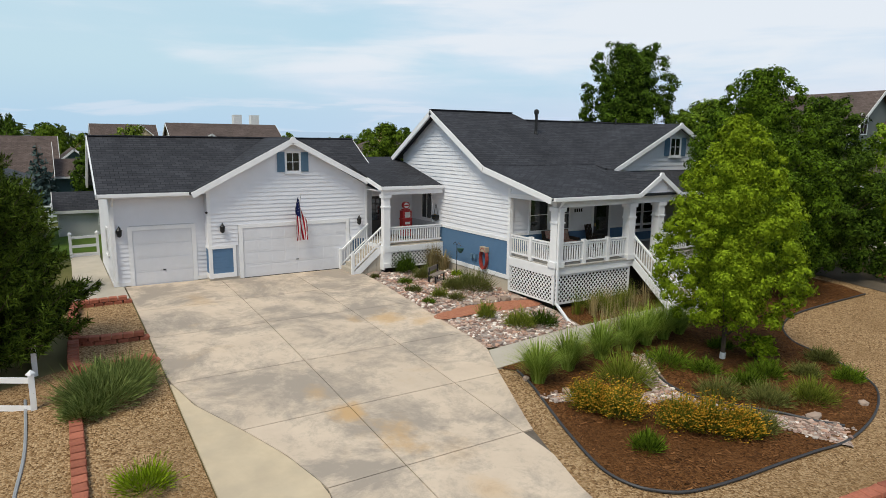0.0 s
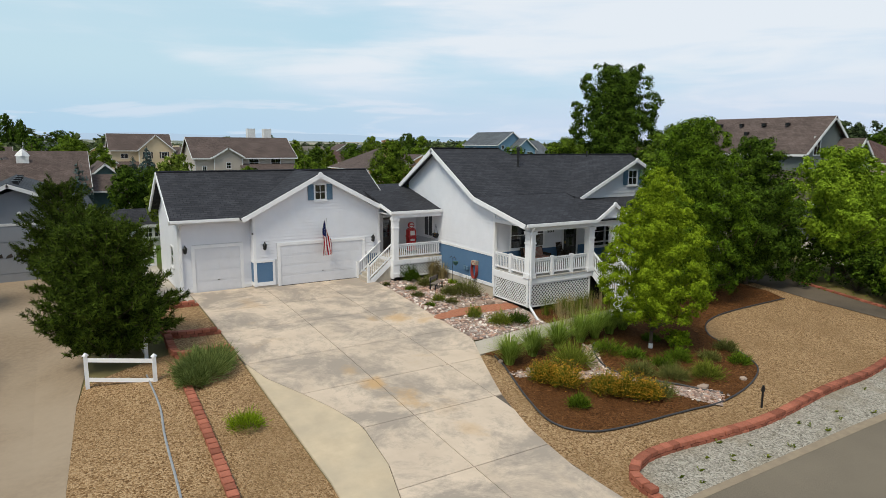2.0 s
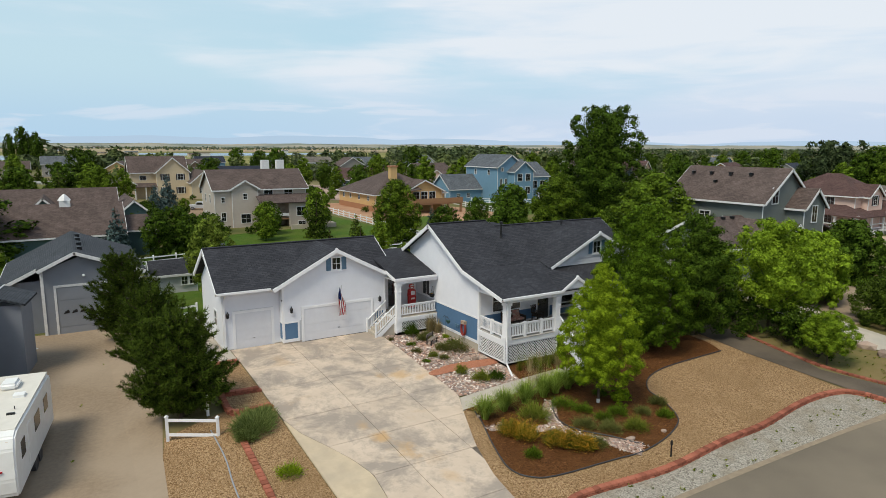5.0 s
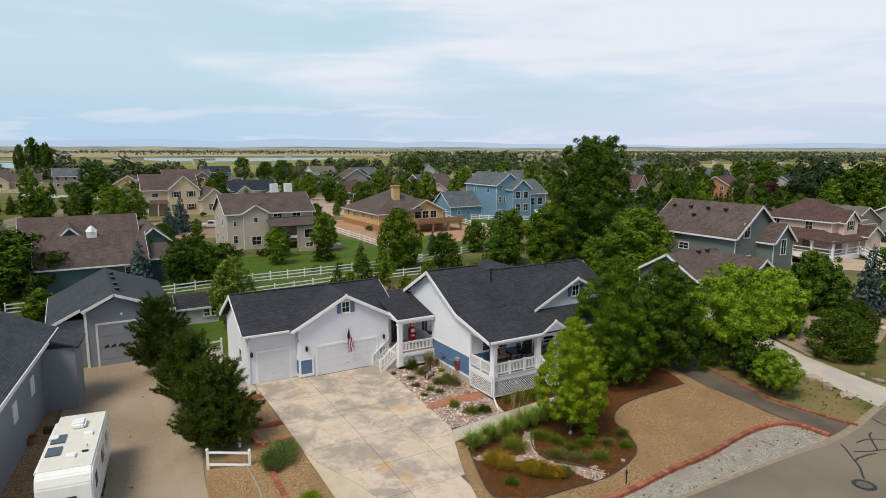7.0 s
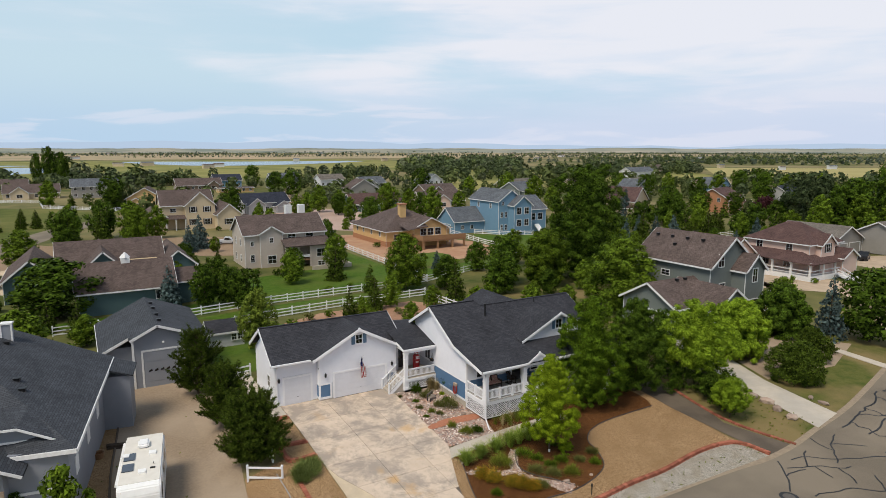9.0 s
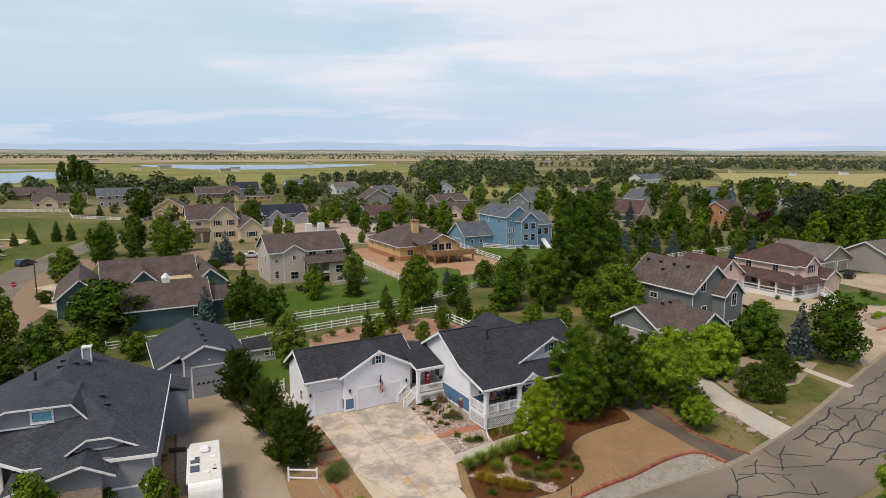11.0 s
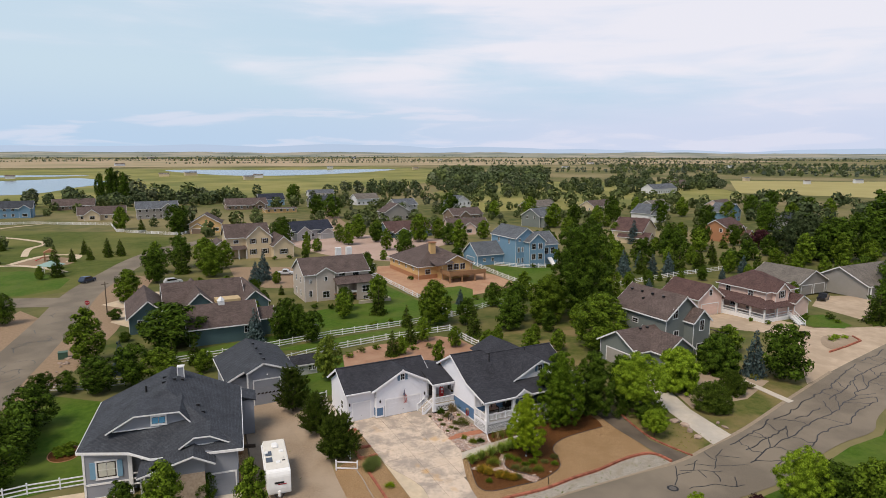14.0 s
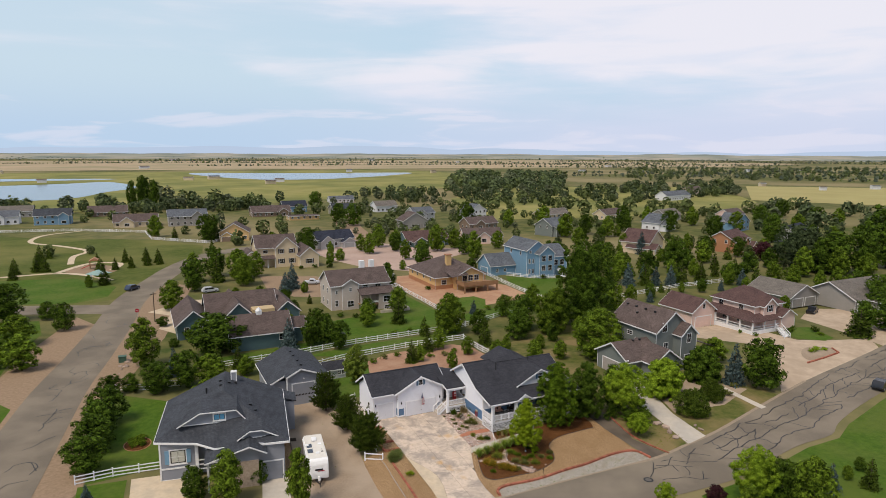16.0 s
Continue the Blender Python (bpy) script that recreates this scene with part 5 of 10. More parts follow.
def volume(parent, wall, roof, x0, x1, y0, y1, zb, ze, ridge, pitch=0.5, ov=0.45, trim=TRIMW):
    """One block of a house: walls, and a gabled (x, y) or hipped (hx, hy) roof with its fascia."""
    alongx = ridge[-1] == "x"
    half = (y1 - y0) / 2 if alongx else (x1 - x0) / 2
    zr = ze + pitch * half
    xm, ym = (x0 + x1) / 2, (y0 + y1) / 2
    lo, ov2 = ze - pitch * ov, ov
    w = M()
    if ridge in "xy":
        if alongx:
            w.prism([(x0, y0, zb), (x0, y1, zb), (x0, y1, ze - 0.05), (x0, ym, zr - 0.1), (x0, y0, ze - 0.05)], (x1 - x0, 0, 0))
        else:
            w.prism([(x0, y0, zb), (x1, y0, zb), (x1, y0, ze - 0.05), (xm, y0, zr - 0.1), (x0, y0, ze - 0.05)], (0, y1 - y0, 0))
    else:
        w.box(x0, x1, y0, y1, zb, ze - 0.02)
    part("wall", w, wall, parent)
    X0, X1, Y0, Y1 = x0 - ov, x1 + ov, y0 - ov, y1 + ov
    r, f = M(), M()
    if ridge == "x":
        r.slab([(X0, ym, zr), (X0, Y0, lo), (X1, Y0, lo), (X1, ym, zr)], 0.12).slab([(X0, ym, zr), (X1, ym, zr), (X1, Y1, lo), (X0, Y1, lo)], 0.12)
        for x in (X0, X1):
            f.beam((x, ym, zr - 0.01), (x, Y0, lo - 0.01), 0.1, 0.24).beam((x, ym, zr - 0.01), (x, Y1, lo - 0.01), 0.1, 0.24)
        f.box(X0, X1, Y0 - 0.06, Y0 + 0.04, lo - 0.22, lo - 0.02)
    elif ridge == "y":
        r.slab([(xm, Y0, zr), (xm, Y1, zr), (X0, Y1, lo), (X0, Y0, lo)], 0.12).slab([(xm, Y0, zr), (X1, Y0, lo), (X1, Y1, lo), (xm, Y1, zr)], 0.12)
        for y in (Y0, Y1):
            f.beam((xm, y, zr - 0.01), (X0, y, lo - 0.01), 0.1, 0.24).beam((xm, y, zr - 0.01), (X1, y, lo - 0.01), 0.1, 0.24)
        f.box(X0 - 0.06, X0 + 0.04, Y0, Y1, lo - 0.22, lo - 0.02)
    else:
        if alongx:
            a, b = (min(X0 + half + ov, xm), ym, zr), (max(X1 - half - ov, xm), ym, zr)
            r.slab([a, (X0, Y0, lo), (X1, Y0, lo), b], 0.12).slab([b, (X1, Y1, lo), (X0, Y1, lo), a], 0.12).slab([a, (X0, Y1, lo), (X0, Y0, lo)], 0.12).slab([b, (X1, Y0, lo), (X1, Y1, lo)], 0.12)
        else:
            a, b = (xm, min(Y0 + half + ov, ym), zr), (xm, max(Y1 - half - ov, ym), zr)
            r.slab([a, (X1, Y0, lo), (X1, Y1, lo), b], 0.12).slab([b, (X0, Y1, lo), (X0, Y0, lo), a], 0.12).slab([a, (X0, Y0, lo), (X1, Y0, lo)], 0.12).slab([b, (X1, Y1, lo), (X0, Y1, lo)], 0.12)
        f.box(X0, X1, Y0 - 0.06, Y0 + 0.02, lo - 0.2, lo - 0.02).box(X0 - 0.06, X0 + 0.02, Y0, Y1, lo - 0.2, lo - 0.02)
    part("roof", r, roof[0] if alongx else roof[1], parent)
    part("fascia", f, trim, parent)
    # corner boards
    for x, y in ((x0, y0), (x1, y0), (x0, y1)):
        part("corner_board", M().box(x - 0.04, x + 0.04, y - 0.04, y + 0.04, zb, ze - 0.1), trim, parent)
    return zr


def wins(parent, face, plane, us, z, w=0.9, h=1.3, trim=TRIMW, shut=None, cols=2):
    """A row of windows on a south (S) or west (W) wall."""
    for u in us:
        window(parent, 0 if face == "S" else 1, plane, -1, u - w / 2, u + w / 2, z, z + h, trim, cols, 2, 0.1, sill=False)
        if shut is not None:
            for a in (u - w / 2 - 0.45, u + w / 2 + 0.12):
                q = M().box(a, a + 0.33, plane - 0.06, plane, z - 0.05, z + h + 0.05) if face == "S" else M().box(plane - 0.06, plane, a, a + 0.33, z - 0.05, z + h + 0.05)
                part("shutter", q, shut, parent)


def gdoor(parent, face, plane, u0, u1, z0, z1, material, frame=TRIMW):
    def bx(m, a, b, p, c, d):
        return m.box(a, b, plane - p, plane, c, d) if face == "S" else m.box(plane - p, plane, a, b, c, d)
    m = bx(M(), u0, u1, 0.03, z0, z1)
    k = 4
    for i in range(k):
        bx(m, u0 + 0.03, u1 - 0.03, 0.05, z0 + (z1 - z0) * i / k + 0.03, z0 + (z1 - z0) * (i + 1) / k - 0.03)
    d = part("garage_door", m, material, parent)
    f = M()
    bx(f, u0 - 0.16, u0, 0.08, z0, z1 + 0.16)
    bx(f, u1, u1 + 0.16, 0.08, z0, z1 + 0.16)
    bx(f, u0, u1, 0.08, z1, z1 + 0.16)
    part("door_frame", f, frame, d)
    return d


def roof_vents(parent, pts):
    for x, y, z in pts:
        part("roof_vent", M().box(x - 0.17, x + 0.17, y - 0.17, y + 0.17, z - 0.1, z + 0.14).box(x - 0.22, x + 0.22, y - 0.22, y + 0.22, z + 0.14, z + 0.18), DARK, parent)


def porch_posts(parent, xs, y, z0, z1, material=TRIMW, w=0.22):
    for x in xs:
        part("porch_post", M().box(x - w / 2, x + w / 2, y - w / 2, y + w / 2, z0, z1).box(x - w / 2 - 0.05, x + w / 2 + 0.05, y - w / 2 - 0.05, y + w / 2 + 0.05, z1 - 0.12, z1), material, parent)


# blue-grey house beside the dirt drive (turned a little)
nl = root("house", pose(-21, 0, 0, 0, 0, -9), "blue-grey bungalow with slate roof, eyebrow dormers and white trim", "house")
zw = -1.1
part("wall", M().box(-8.4, 6.6, -4.0, 8.6, zw, 4.1).box(3.4, 6.6, -8.4, -4, zw, 4.1).box(-1.2, 3.4, -7.0, -4, zw, 3.2).box(-8.4, -4.2, -5.0, -4, zw, 4.0), P_GREY, nl)
part("wall", M().prism([(-8.4, 8.6, 4.1), (6.6, 8.6, 4.1), (-0.9, 8.6, 7.6)], (0, -0.3, 0)), P_GREY, nl)
R0, R1 = (-0.9, 9.0, 7.95), (-0.9, 1.2, 7.95)
part("roof", M().slab([R0, R1, (7.2, -9.0, 4.25), (7.2, 9.2, 4.25)], 0.14), SLATE[1], nl)
part("roof", M().slab([R0, (-9.0, 9.0, 4.25), (-9.0, -4.9, 4.25), R1], 0.14), SLATE[1], nl)
part("roof", M().slab([R1, (-9.0, -4.9, 4.25), (-4.0, -5.9, 4.0), (-1.8, -7.4, 3.7), (7.2, -9.0, 4.25)], 0.14), SLATE[0], nl)
part("roof", M().slab([(7.2, 5.6, 4.2), (7.2, 9.0, 4.2), (9.0, 9.0, 3.6), (9.0, 5.6, 3.6)], 0.12), SLATE[1], nl)
part("wall", M().box(6.6, 8.7, 5.9, 8.7, zw, 3.5), P_GREY, nl)
part("fascia", M().beam((-9.02, 9.0, 4.24), (-9.02, -4.9, 4.24), 0.1, 0.26).beam((7.22, 9.2, 4.24), (7.22, -9.0, 4.24), 0.1, 0.26).beam((-9.0, -4.95, 4.24), (-4.0, -5.95, 3.98), 0.1, 0.26).beam((-4.0, -5.95, 3.98), (-1.8, -7.45, 3.68), 0.1, 0.24).beam((-1.8, -7.45, 3.68), (3.0, -8.3, 3.98), 0.1, 0.22).beam((3.0, -8.3, 3.98), (7.2, -9.05, 4.24), 0.1, 0.26), TRIMW, nl)


def eyebrow(x0, x1, xa, xb, y, z0, z1, depth, w0):
    """A low clipped-gable dormer on the front slope."""
    part("dormer_wall", M().prism([(x0 + 0.6, y, z0), (x1 - 0.4, y, z0), (xb, y, z1 - 0.15), (xa, y, z1 - 0.15)], (0, 1.6, 0)), P_GREY, nl)
    y0 = y - 0.5
    part("dormer_roof", M().slab([(xa, y0, z1), (xb, y0, z1), (xb, y + depth, z1 + 0.25), (xa, y + depth, z1 + 0.25)], 0.1).slab([(x0, y0, z0 + 0.1), (xa, y0, z1), (xa, y + depth, z1 + 0.25), (x0, y + 0.6, z0 + 0.25)], 0.1).slab([(xb, y0, z1), (x1, y0, z0 + 0.1), (x1, y + 0.6, z0 + 0.25), (xb, y + depth, z1 + 0.25)], 0.1), SLATE[0], nl)
    part("fascia", M().beam((x0, y0, z0 + 0.1), (xa, y0, z1), 0.09, 0.14).beam((xa, y0, z1), (xb, y0, z1), 0.09, 0.14).beam((xb, y0, z1), (x1, y0, z0 + 0.1), 0.09, 0.14).beam((x0 + 0.6, y - 0.03, z0 + 0.12), (x1 - 0.4, y - 0.03, z0 + 0.12), 0.06, 0.12), TRIMW, nl)


eyebrow(-6.4, 2.2, -3.6, 0.9, -3.7, 5.4, 7.1, 4.2, 0)
BLUEFR = mat("bright_blue_trim", (0.12, 0.36, 0.55), rough=0.5)
window(nl, 0, -3.75, -1, -1.9, -0.6, 5.85, 6.6, TRIMW, 2, 1, 0.16)
for a in (-1.86, -1.2):
    part("sash", M().box(a, a + 0.56, -3.81, -3.785, 5.9, 6.55), BLUEFR, nl)
eyebrow(0.9, 6.0, 2.4, 4.0, -7.4, 4.45, 5.55, 2.6, 0)
window(nl, 0, -5.0, -1, -7.2, -5.4, 1.2, 2.9, TRIMW, 2, 2, 0.16)
part("blind", M().box(-7.06, -6.34, -5.035, -5.015, 1.34, 2.78).box(-6.26, -5.54, -5.035, -5.015, 1.34, 2.78), mat("pale_blind", (0.50, 0.49, 0.42), (0.40, 0.40, 0.34), 3, 0.7), nl, "pale drawn blinds")
SHUT = mat("powder_blue_shutter", (0.16, 0.30, 0.42), (0.14, 0.27, 0.38), 4, 0.6)
for a in (-7.85, -5.3):
    part("shutter", M().box(a, a + 0.5, -5.08, -5.0, 1.15, 2.95), SHUT, nl, "powder blue shutter")
part("trim", M().box(-8.45, -4.15, -5.06, -5.0, 0.45, 0.65).box(-8.5, -8.3, -5.06, -4.9, zw, 4).box(-4.3, -4.1, -5.06, -4.9, zw, 4).box(-8.45, -4.15, -5.06, -5.0, zw, zw + 0.2), TRIMW, nl)
gdoor(nl, "S", -8.4, 3.8, 6.3, zw, 1.5, P_GREY)
part("porch_roof", M().slab([(2.4, -10.1, 4.6), (2.4, -6.4, 4.75), (-2.9, -6.2, 3.1), (-2.9, -9.7, 2.85)], 0.12), SLATE[1], nl)
part("porch_roof", M().slab([(2.4, -10.1, 4.6), (4.5, -9.7, 3.35), (4.5, -7.2, 3.6), (2.4, -6.4, 4.75)], 0.12), SLATE[1], nl)
part("fascia", M().beam((2.4, -10.12, 4.58), (-2.9, -9.72, 2.83), 0.1, 0.16), TRIMW, nl)
part("fascia", M().beam((2.4, -10.12, 4.58), (4.5, -9.72, 3.33), 0.1, 0.16), TRIMW, nl)
part("wall", M().prism([(0.2, -9.3, zw), (3.4, -9.3, zw), (3.4, -9.3, 3.7), (2.4, -9.3, 4.35), (0.2, -9.3, 3.6)], (0, 2.3, 0)), P_GREY, nl)
porch_posts(nl, (-2.5,), -9.3, zw, 2.9)
part("stone_veneer", M().box(0.2, 3.4, -9.42, -9.3, zw, 2.4), mat("tan_stone", (0.30, 0.23, 0.17), (0.42, 0.34, 0.26), 4, 0.9, bump=0.6, bscale=8), nl)
for z in (0.0, 0.6, 1.2):
    part("porch_rail", M().box(-4.1, -1.4, -5.1, -5.0, z, z + 0.12), TRIMW, nl)
porch_posts(nl, (-4.0, -2.9, -1.5), -5.05, zw, 3.6)
part("chimney", M().box(0.05, 0.7, 6.3, 6.9, 6.8, 8.6), P_GREY, nl)
part("chimney_cap", M().box(-0.06, 0.06, 6.24, 6.36, 6.8, 8.6).box(0.66, 0.76, 6.24, 6.36, 6.8, 8.6).box(-0.06, 0.78, 6.22, 6.98, 8.55, 8.66), TRIMW, nl)
roof_vents(nl, [(-1.4, 5.5, 7.75), (-0.2, 4.6, 7.7), (-1.3, 3.6, 7.8), (0.6, 5.3, 7.3), (2.6, -1.2, 6.4), (3.2, -2.6, 6.1)])
part("vent_pipe", M().tube((-3.2, 3.4, 6.5), (-3.2, 3.4, 7.7), 0.12), DARK, nl)
wins(nl, "W", -8.4, (-1, 4), 1.0)
for y in (-6.6, -2.0, 2.5):
    part("window_strip", M().box(6.6, 6.64, y, y + 1.0, 1.4, 2.6), TRIMW, nl)

# tall blue-grey garage at the end of the dirt drive
sh = root("garage", pose(0, 0, 0), "tall blue-grey detached garage with wide vehicle door", "garage")
part("wall", M().box(-13.0, -10.6, 14.6, 25.6, -1.4, 3.0).prism([(-10.6, 13.5, -1.4), (-4.2, 13.5, -1.4), (-4.2, 13.5, 3.7), (-7.4 - 0.4, 13.5, 4.95), (-10.6, 13.5, 3.9)], (0, 12.1, 0)), P_GREY, sh)
part("roof", M().slab([(-8.4, 13.0, 5.3), (-8.4, 26.3, 5.3), (-13.5, 26.3, 2.75), (-13.5, 14.2, 2.75), (-10.9, 14.2, 4.05), (-10.9, 13.0, 4.05)], 0.13), SLATE[1], sh)
part("roof", M().slab([(-8.4, 13.0, 5.3), (-3.6, 13.0, 3.5), (-3.6, 26.3, 3.5), (-8.4, 26.3, 5.3)], 0.13), SLATE[1], sh)
part("fascia", M().beam((-8.4, 13.0, 5.28), (-10.9, 13.0, 4.03), 0.1, 0.24).beam((-8.4, 13.0, 5.28), (-3.6, 13.0, 3.48), 0.1, 0.24).beam((-10.9, 14.2, 4.03), (-13.5, 14.2, 2.73), 0.1, 0.24).beam((-13.5, 14.2, 2.73), (-13.5, 26.3, 2.73), 0.1, 0.24), TRIMW, sh)
part("corner_board", M().box(-10.7, -10.5, 13.45, 13.55, -1.4, 3.9), TRIMW, sh)
part("corner_board", M().box(-4.25, -4.1, 13.45, 13.55, -1.4, 3.6), TRIMW, sh)
d = gdoor(sh, "S", 13.5, -9.75, -6.15, -1.45, 2.6, paint("grey_door", (0.26, 0.275, 0.31)))
for i in range(6):
    a = -9.4 + 0.53 * i
    part("door_pane", M().prism([(a, 13.44, 0.55), (a + 0.4, 13.44, 0.62), (a + 0.36, 13.44, 0.86), (a + 0.1, 13.44, 0.74)], (0, 0.03, 0)), GLASS, d)
part("flood_lamp", M().lathe((-7.9, 13.38, 3.3), [(0.05, 0), (0.12, 0.05), (0.1, 0.15), (0.03, 0.2)]), TRIMW, sh)
roof_vents(sh, [(-8.0, 15, 5.2), (-8.0, 17.5, 5.2), (-8.0, 20.5, 5.2), (-8.0, 23, 5.2)])

# small dark-roofed shed behind the house
sd = root("garden_shed", pose(-0.5, 22.5, gz(-0.5, 22.5)), "small white garden shed with dark roof", "shed")
volume(sd, paint("shed_paint", (0.58, 0.58, 0.60)), CHAR, -1.9, 1.9, -1.4, 1.4, -0.3, 2.1, "x", 0.7, 0.25)
wins(sd, "S", -1.5, (0.8, 1.5), 0.9, 0.5, 0.7)

# teal house with brown roof
th = root("house", pose(0, 0, 0), "dark teal ranch house with brown shingle roof and white cupola", "house")
volume(th, P_TEAL, BROWN, -15.0, -2.8, 46.4, 54.6, -1, 2.7, "x", 0.78, 0.5)
volume(th, P_TEAL, BROWN, -2.8, 0.9, 48.6, 53.5, -1, 2.6, "x", 0.62, 0.4)
volume(th, P_TEAL, BROWN, -24.6, -17.6, 60.0, 76.0, -1, 2.6, "y", 0.85, 0.5)
volume(th, P_TEAL, BROWN, -17.6, -2, 66.0, 76.0, -1, 2.6, "x", 0.8, 0.5)
volume(th, P_TEAL, BROWN, -14.5, -8, 62.0, 78, -1, 2.8, "y", 0.95, 0.5)
volume(th, P_TEAL, BROWN, -2.6, 2.8, 63.0, 78, -1, 2.8, "y", 0.85, 0.5)
part("wall", M().box(-8, -3, 62.5, 66, -1, 3.6), paint("tan_tarp", (0.48, 0.36, 0.2)), th)
part("cupola", M().box(-9.3, -8.1, 50.0, 51.0, 5.4, 6.3).lathe((-8.7, 50.5, 6.3), [(0.75, 0), (0.5, 0.35), (0.05, 0.8)], 4), TRIMW, th)
wins(th, "S", 46.4, (-4.4,), 0.6, 1.6, 1.2, cols=3)
wins(th, "S", 60.0, (-22.6, -19.8), 0.4)

# pale tan two-storey house with rear porch
tn = root("house", pose(0, 0, 0), "pale tan two-storey house with brown roof and white twin chimneys", "house")
volume(tn, P_TAN, BROWN, 13.2, 29.2, 71.5, 82.0, -1.2, 5.8, "x", 0.58, 0.45)
volume(tn, P_TAN, BROWN, 16.0, 20.4, 70.9, 76, -1.2, 5.9, "y", 0.6, 0.4)
part("porch_roof", M().slab([(20.0, 71.6, 4.6), (20.0, 67.8, 3.3), (29.6, 67.8, 3.3), (29.6, 71.6, 4.6)], 0.14), BROOF_X, tn)
part("wall", M().box(25.4, 29.2, 68.3, 71.5, -1.2, 3.4), P_TAN, tn)
part("deck", M().box(20.2, 25.4, 68.3, 71.5, 0.3, 0.5), WOOD, tn)
porch_posts(tn, (20.3, 22.8, 25.2), 68.4, -1.2, 3.2, P_TAN, 0.35)
part("porch_rail", M().box(20.3, 25.3, 68.35, 68.42, 0.9, 1.4), TRIMW, tn)
wins(tn, "S", 71.5, (22.4, 26.0), 4.0 + 0.1, 1.5, 1.3)
wins(tn, "S", 70.9, (18.2,), 3.9, 0.6, 0.9)
wins(tn, "S", 70.9, (18.2,), -0.2, 1.6, 1.5)
wins(tn, "S", 71.5, (14.6,), 3.4, 0.5, 0.8)
wins(tn, "S", 71.5, (14.6,), 0.2, 0.7, 1.4)
wins(tn, "S", 68.3, (27.3,), 0.9, 1.7, 1.5)
wins(tn, "S", 68.3, (27.3,), -0.9, 1.3, 0.8)
wins(tn, "W", 13.2, (75, 79), 3.2)
wins(tn, "W", 13.2, (75, 79), 0.0)
for x in (23.4, 26.2):
    part("chimney", M().box(x, x + 1.3, 78.5, 79.8, 7, 10.4), TRIMW, tn)
part("patio_wall", M().box(24, 32, 63.8, 64.2, -1.1, -0.2).box(31.6, 32, 64.2, 68, -1.1, -0.2), CONC_GREY, tn)

# cream two-storey house
bg = root("house", pose(0, 0, 0), "cream two-storey house with brown roof and dark shutters", "house")
DSH = mat("dark_shutter", (0.03, 0.028, 0.03), rough=0.6)
volume(bg, P_BEIGE, BROWN, 6.5, 20.4, 143.5, 153, -1, 6.3, "x", 0.8, 0.5)
volume(bg, P_BEIGE, BROWN, 12.6, 20.6, 141.0, 150, -1, 6.3, "y", 0.9, 0.5)
volume(bg, P_BEIGE, BROWN, 20.4, 27, 136.5, 150, -1, 3.7, "y", 0.85, 0.5)
volume(bg, P_BEIGE, BROWN, 1.5, 7.5, 142.0, 152, -1, 3.2, "y", 0.7, 0.5)
wins(bg, "S", 141.0, (14.6, 18.4), 4.0, 1.3, 1.5, shut=DSH)
wins(bg, "S", 141.0, (14.6, 18.4), 0.4, 1.5, 1.6, shut=DSH)
wins(bg, "S", 136.5, (23.7,), 0.6, 2.0, 1.5, shut=DSH)
wins(bg, "S", 143.5, (9.5,), 4.0, 1.5, 1.0)
part("porch_roof", M().slab([(7, 143.6, 3.2), (7, 140.6, 2.3), (12.6, 140.6, 2.3), (12.6, 143.6, 3.2)], 0.12), BROOF_X, bg)
porch_posts(bg, (7.3, 9.8, 12.3), 140.8, -1, 2.2)

# ochre house with timber deck
orr = root("house", pose(0, 0, 0), "ochre stucco house with brown hip roof and timber deck", "house")
volume(orr, P_OCHRE, BROWN, 48.6, 66, 83.5, 104, -1.5, 3.0, "hy", 0.5, 0.6)
volume(orr, P_OCHRE, BROWN, 54.5, 63.5, 80.5, 95, -1.5, 3.6, "y", 0.5, 0.6)
part("roof", M().slab([(52, 84, 4.4), (52, 79.0, 3.3), (57.5, 79.0, 3.9), (57.5, 84, 5.2)], 0.12), BROOF_X, orr)
part("chimney", M().box(54.6, 56.2, 88, 89.4, 5, 8.6), P_OCHRE, orr)
part("chimney_cap", M().box(54.4, 56.4, 87.8, 89.6, 8.4, 8.7), P_BRICK, orr)
part("deck", M().box(54, 65.5, 75.0, 80.5, 0.9, 1.2), WOOD, orr)
dr = M().box(54, 65.5, 74.95, 75.05, 1.2, 2.2).box(53.95, 54.05, 75, 80.5, 1.2, 2.2)
part("deck_rail", dr, WOOD, orr)
porch_posts(orr, (54.3, 58, 62, 65.2), 75.3, -1.2, 0.95, WOOD, 0.4)
wins(orr, "S", 80.5, (57.0, 59.0, 61.0), 1.6, 1.5, 1.6)
wins(orr, "S", 83.5, (51.5,), 0.4, 1.6, 1.3)
wins(orr, "W", 48.6, (87, 92, 97, 101), 1.2, 0.8, 1.0)
part("stone_base", M().box(48.5, 48.6, 83.5, 104, -1.5, 0.2).box(48.6, 54.5, 83.4, 83.5, -1.5, 0.2), P_BRICK, orr)

# light blue three-level house
bl = root("house", pose(0, 0, 0), "light blue Victorian-style house with grey roof and white windows", "house")
volume(bl, P_LBLUE, GREY, 84.2, 92.4, 88.2, 102.5, -1.2, 8.2, "y", 0.7, 0.4)
volume(bl, P_LBLUE, GREY, 87.4, 93.2, 85.4, 95, -1.2, 7.2, "y", 0.8, 0.4)
volume(bl, P_LBLUE, GREY, 93.2, 99.5, 87.0, 98, -1.2, 5.8, "x", 0.6, 0.4)
volume(bl, P_LBLUE, GREY, 74.5, 84.2, 95.0, 104.0, -1.2, 2.6, "x", 0.75, 0.4)
gdoor(bl, "W", 74.5, 97.2, 101.8, -1.2, 1.3, P_LBLUE)
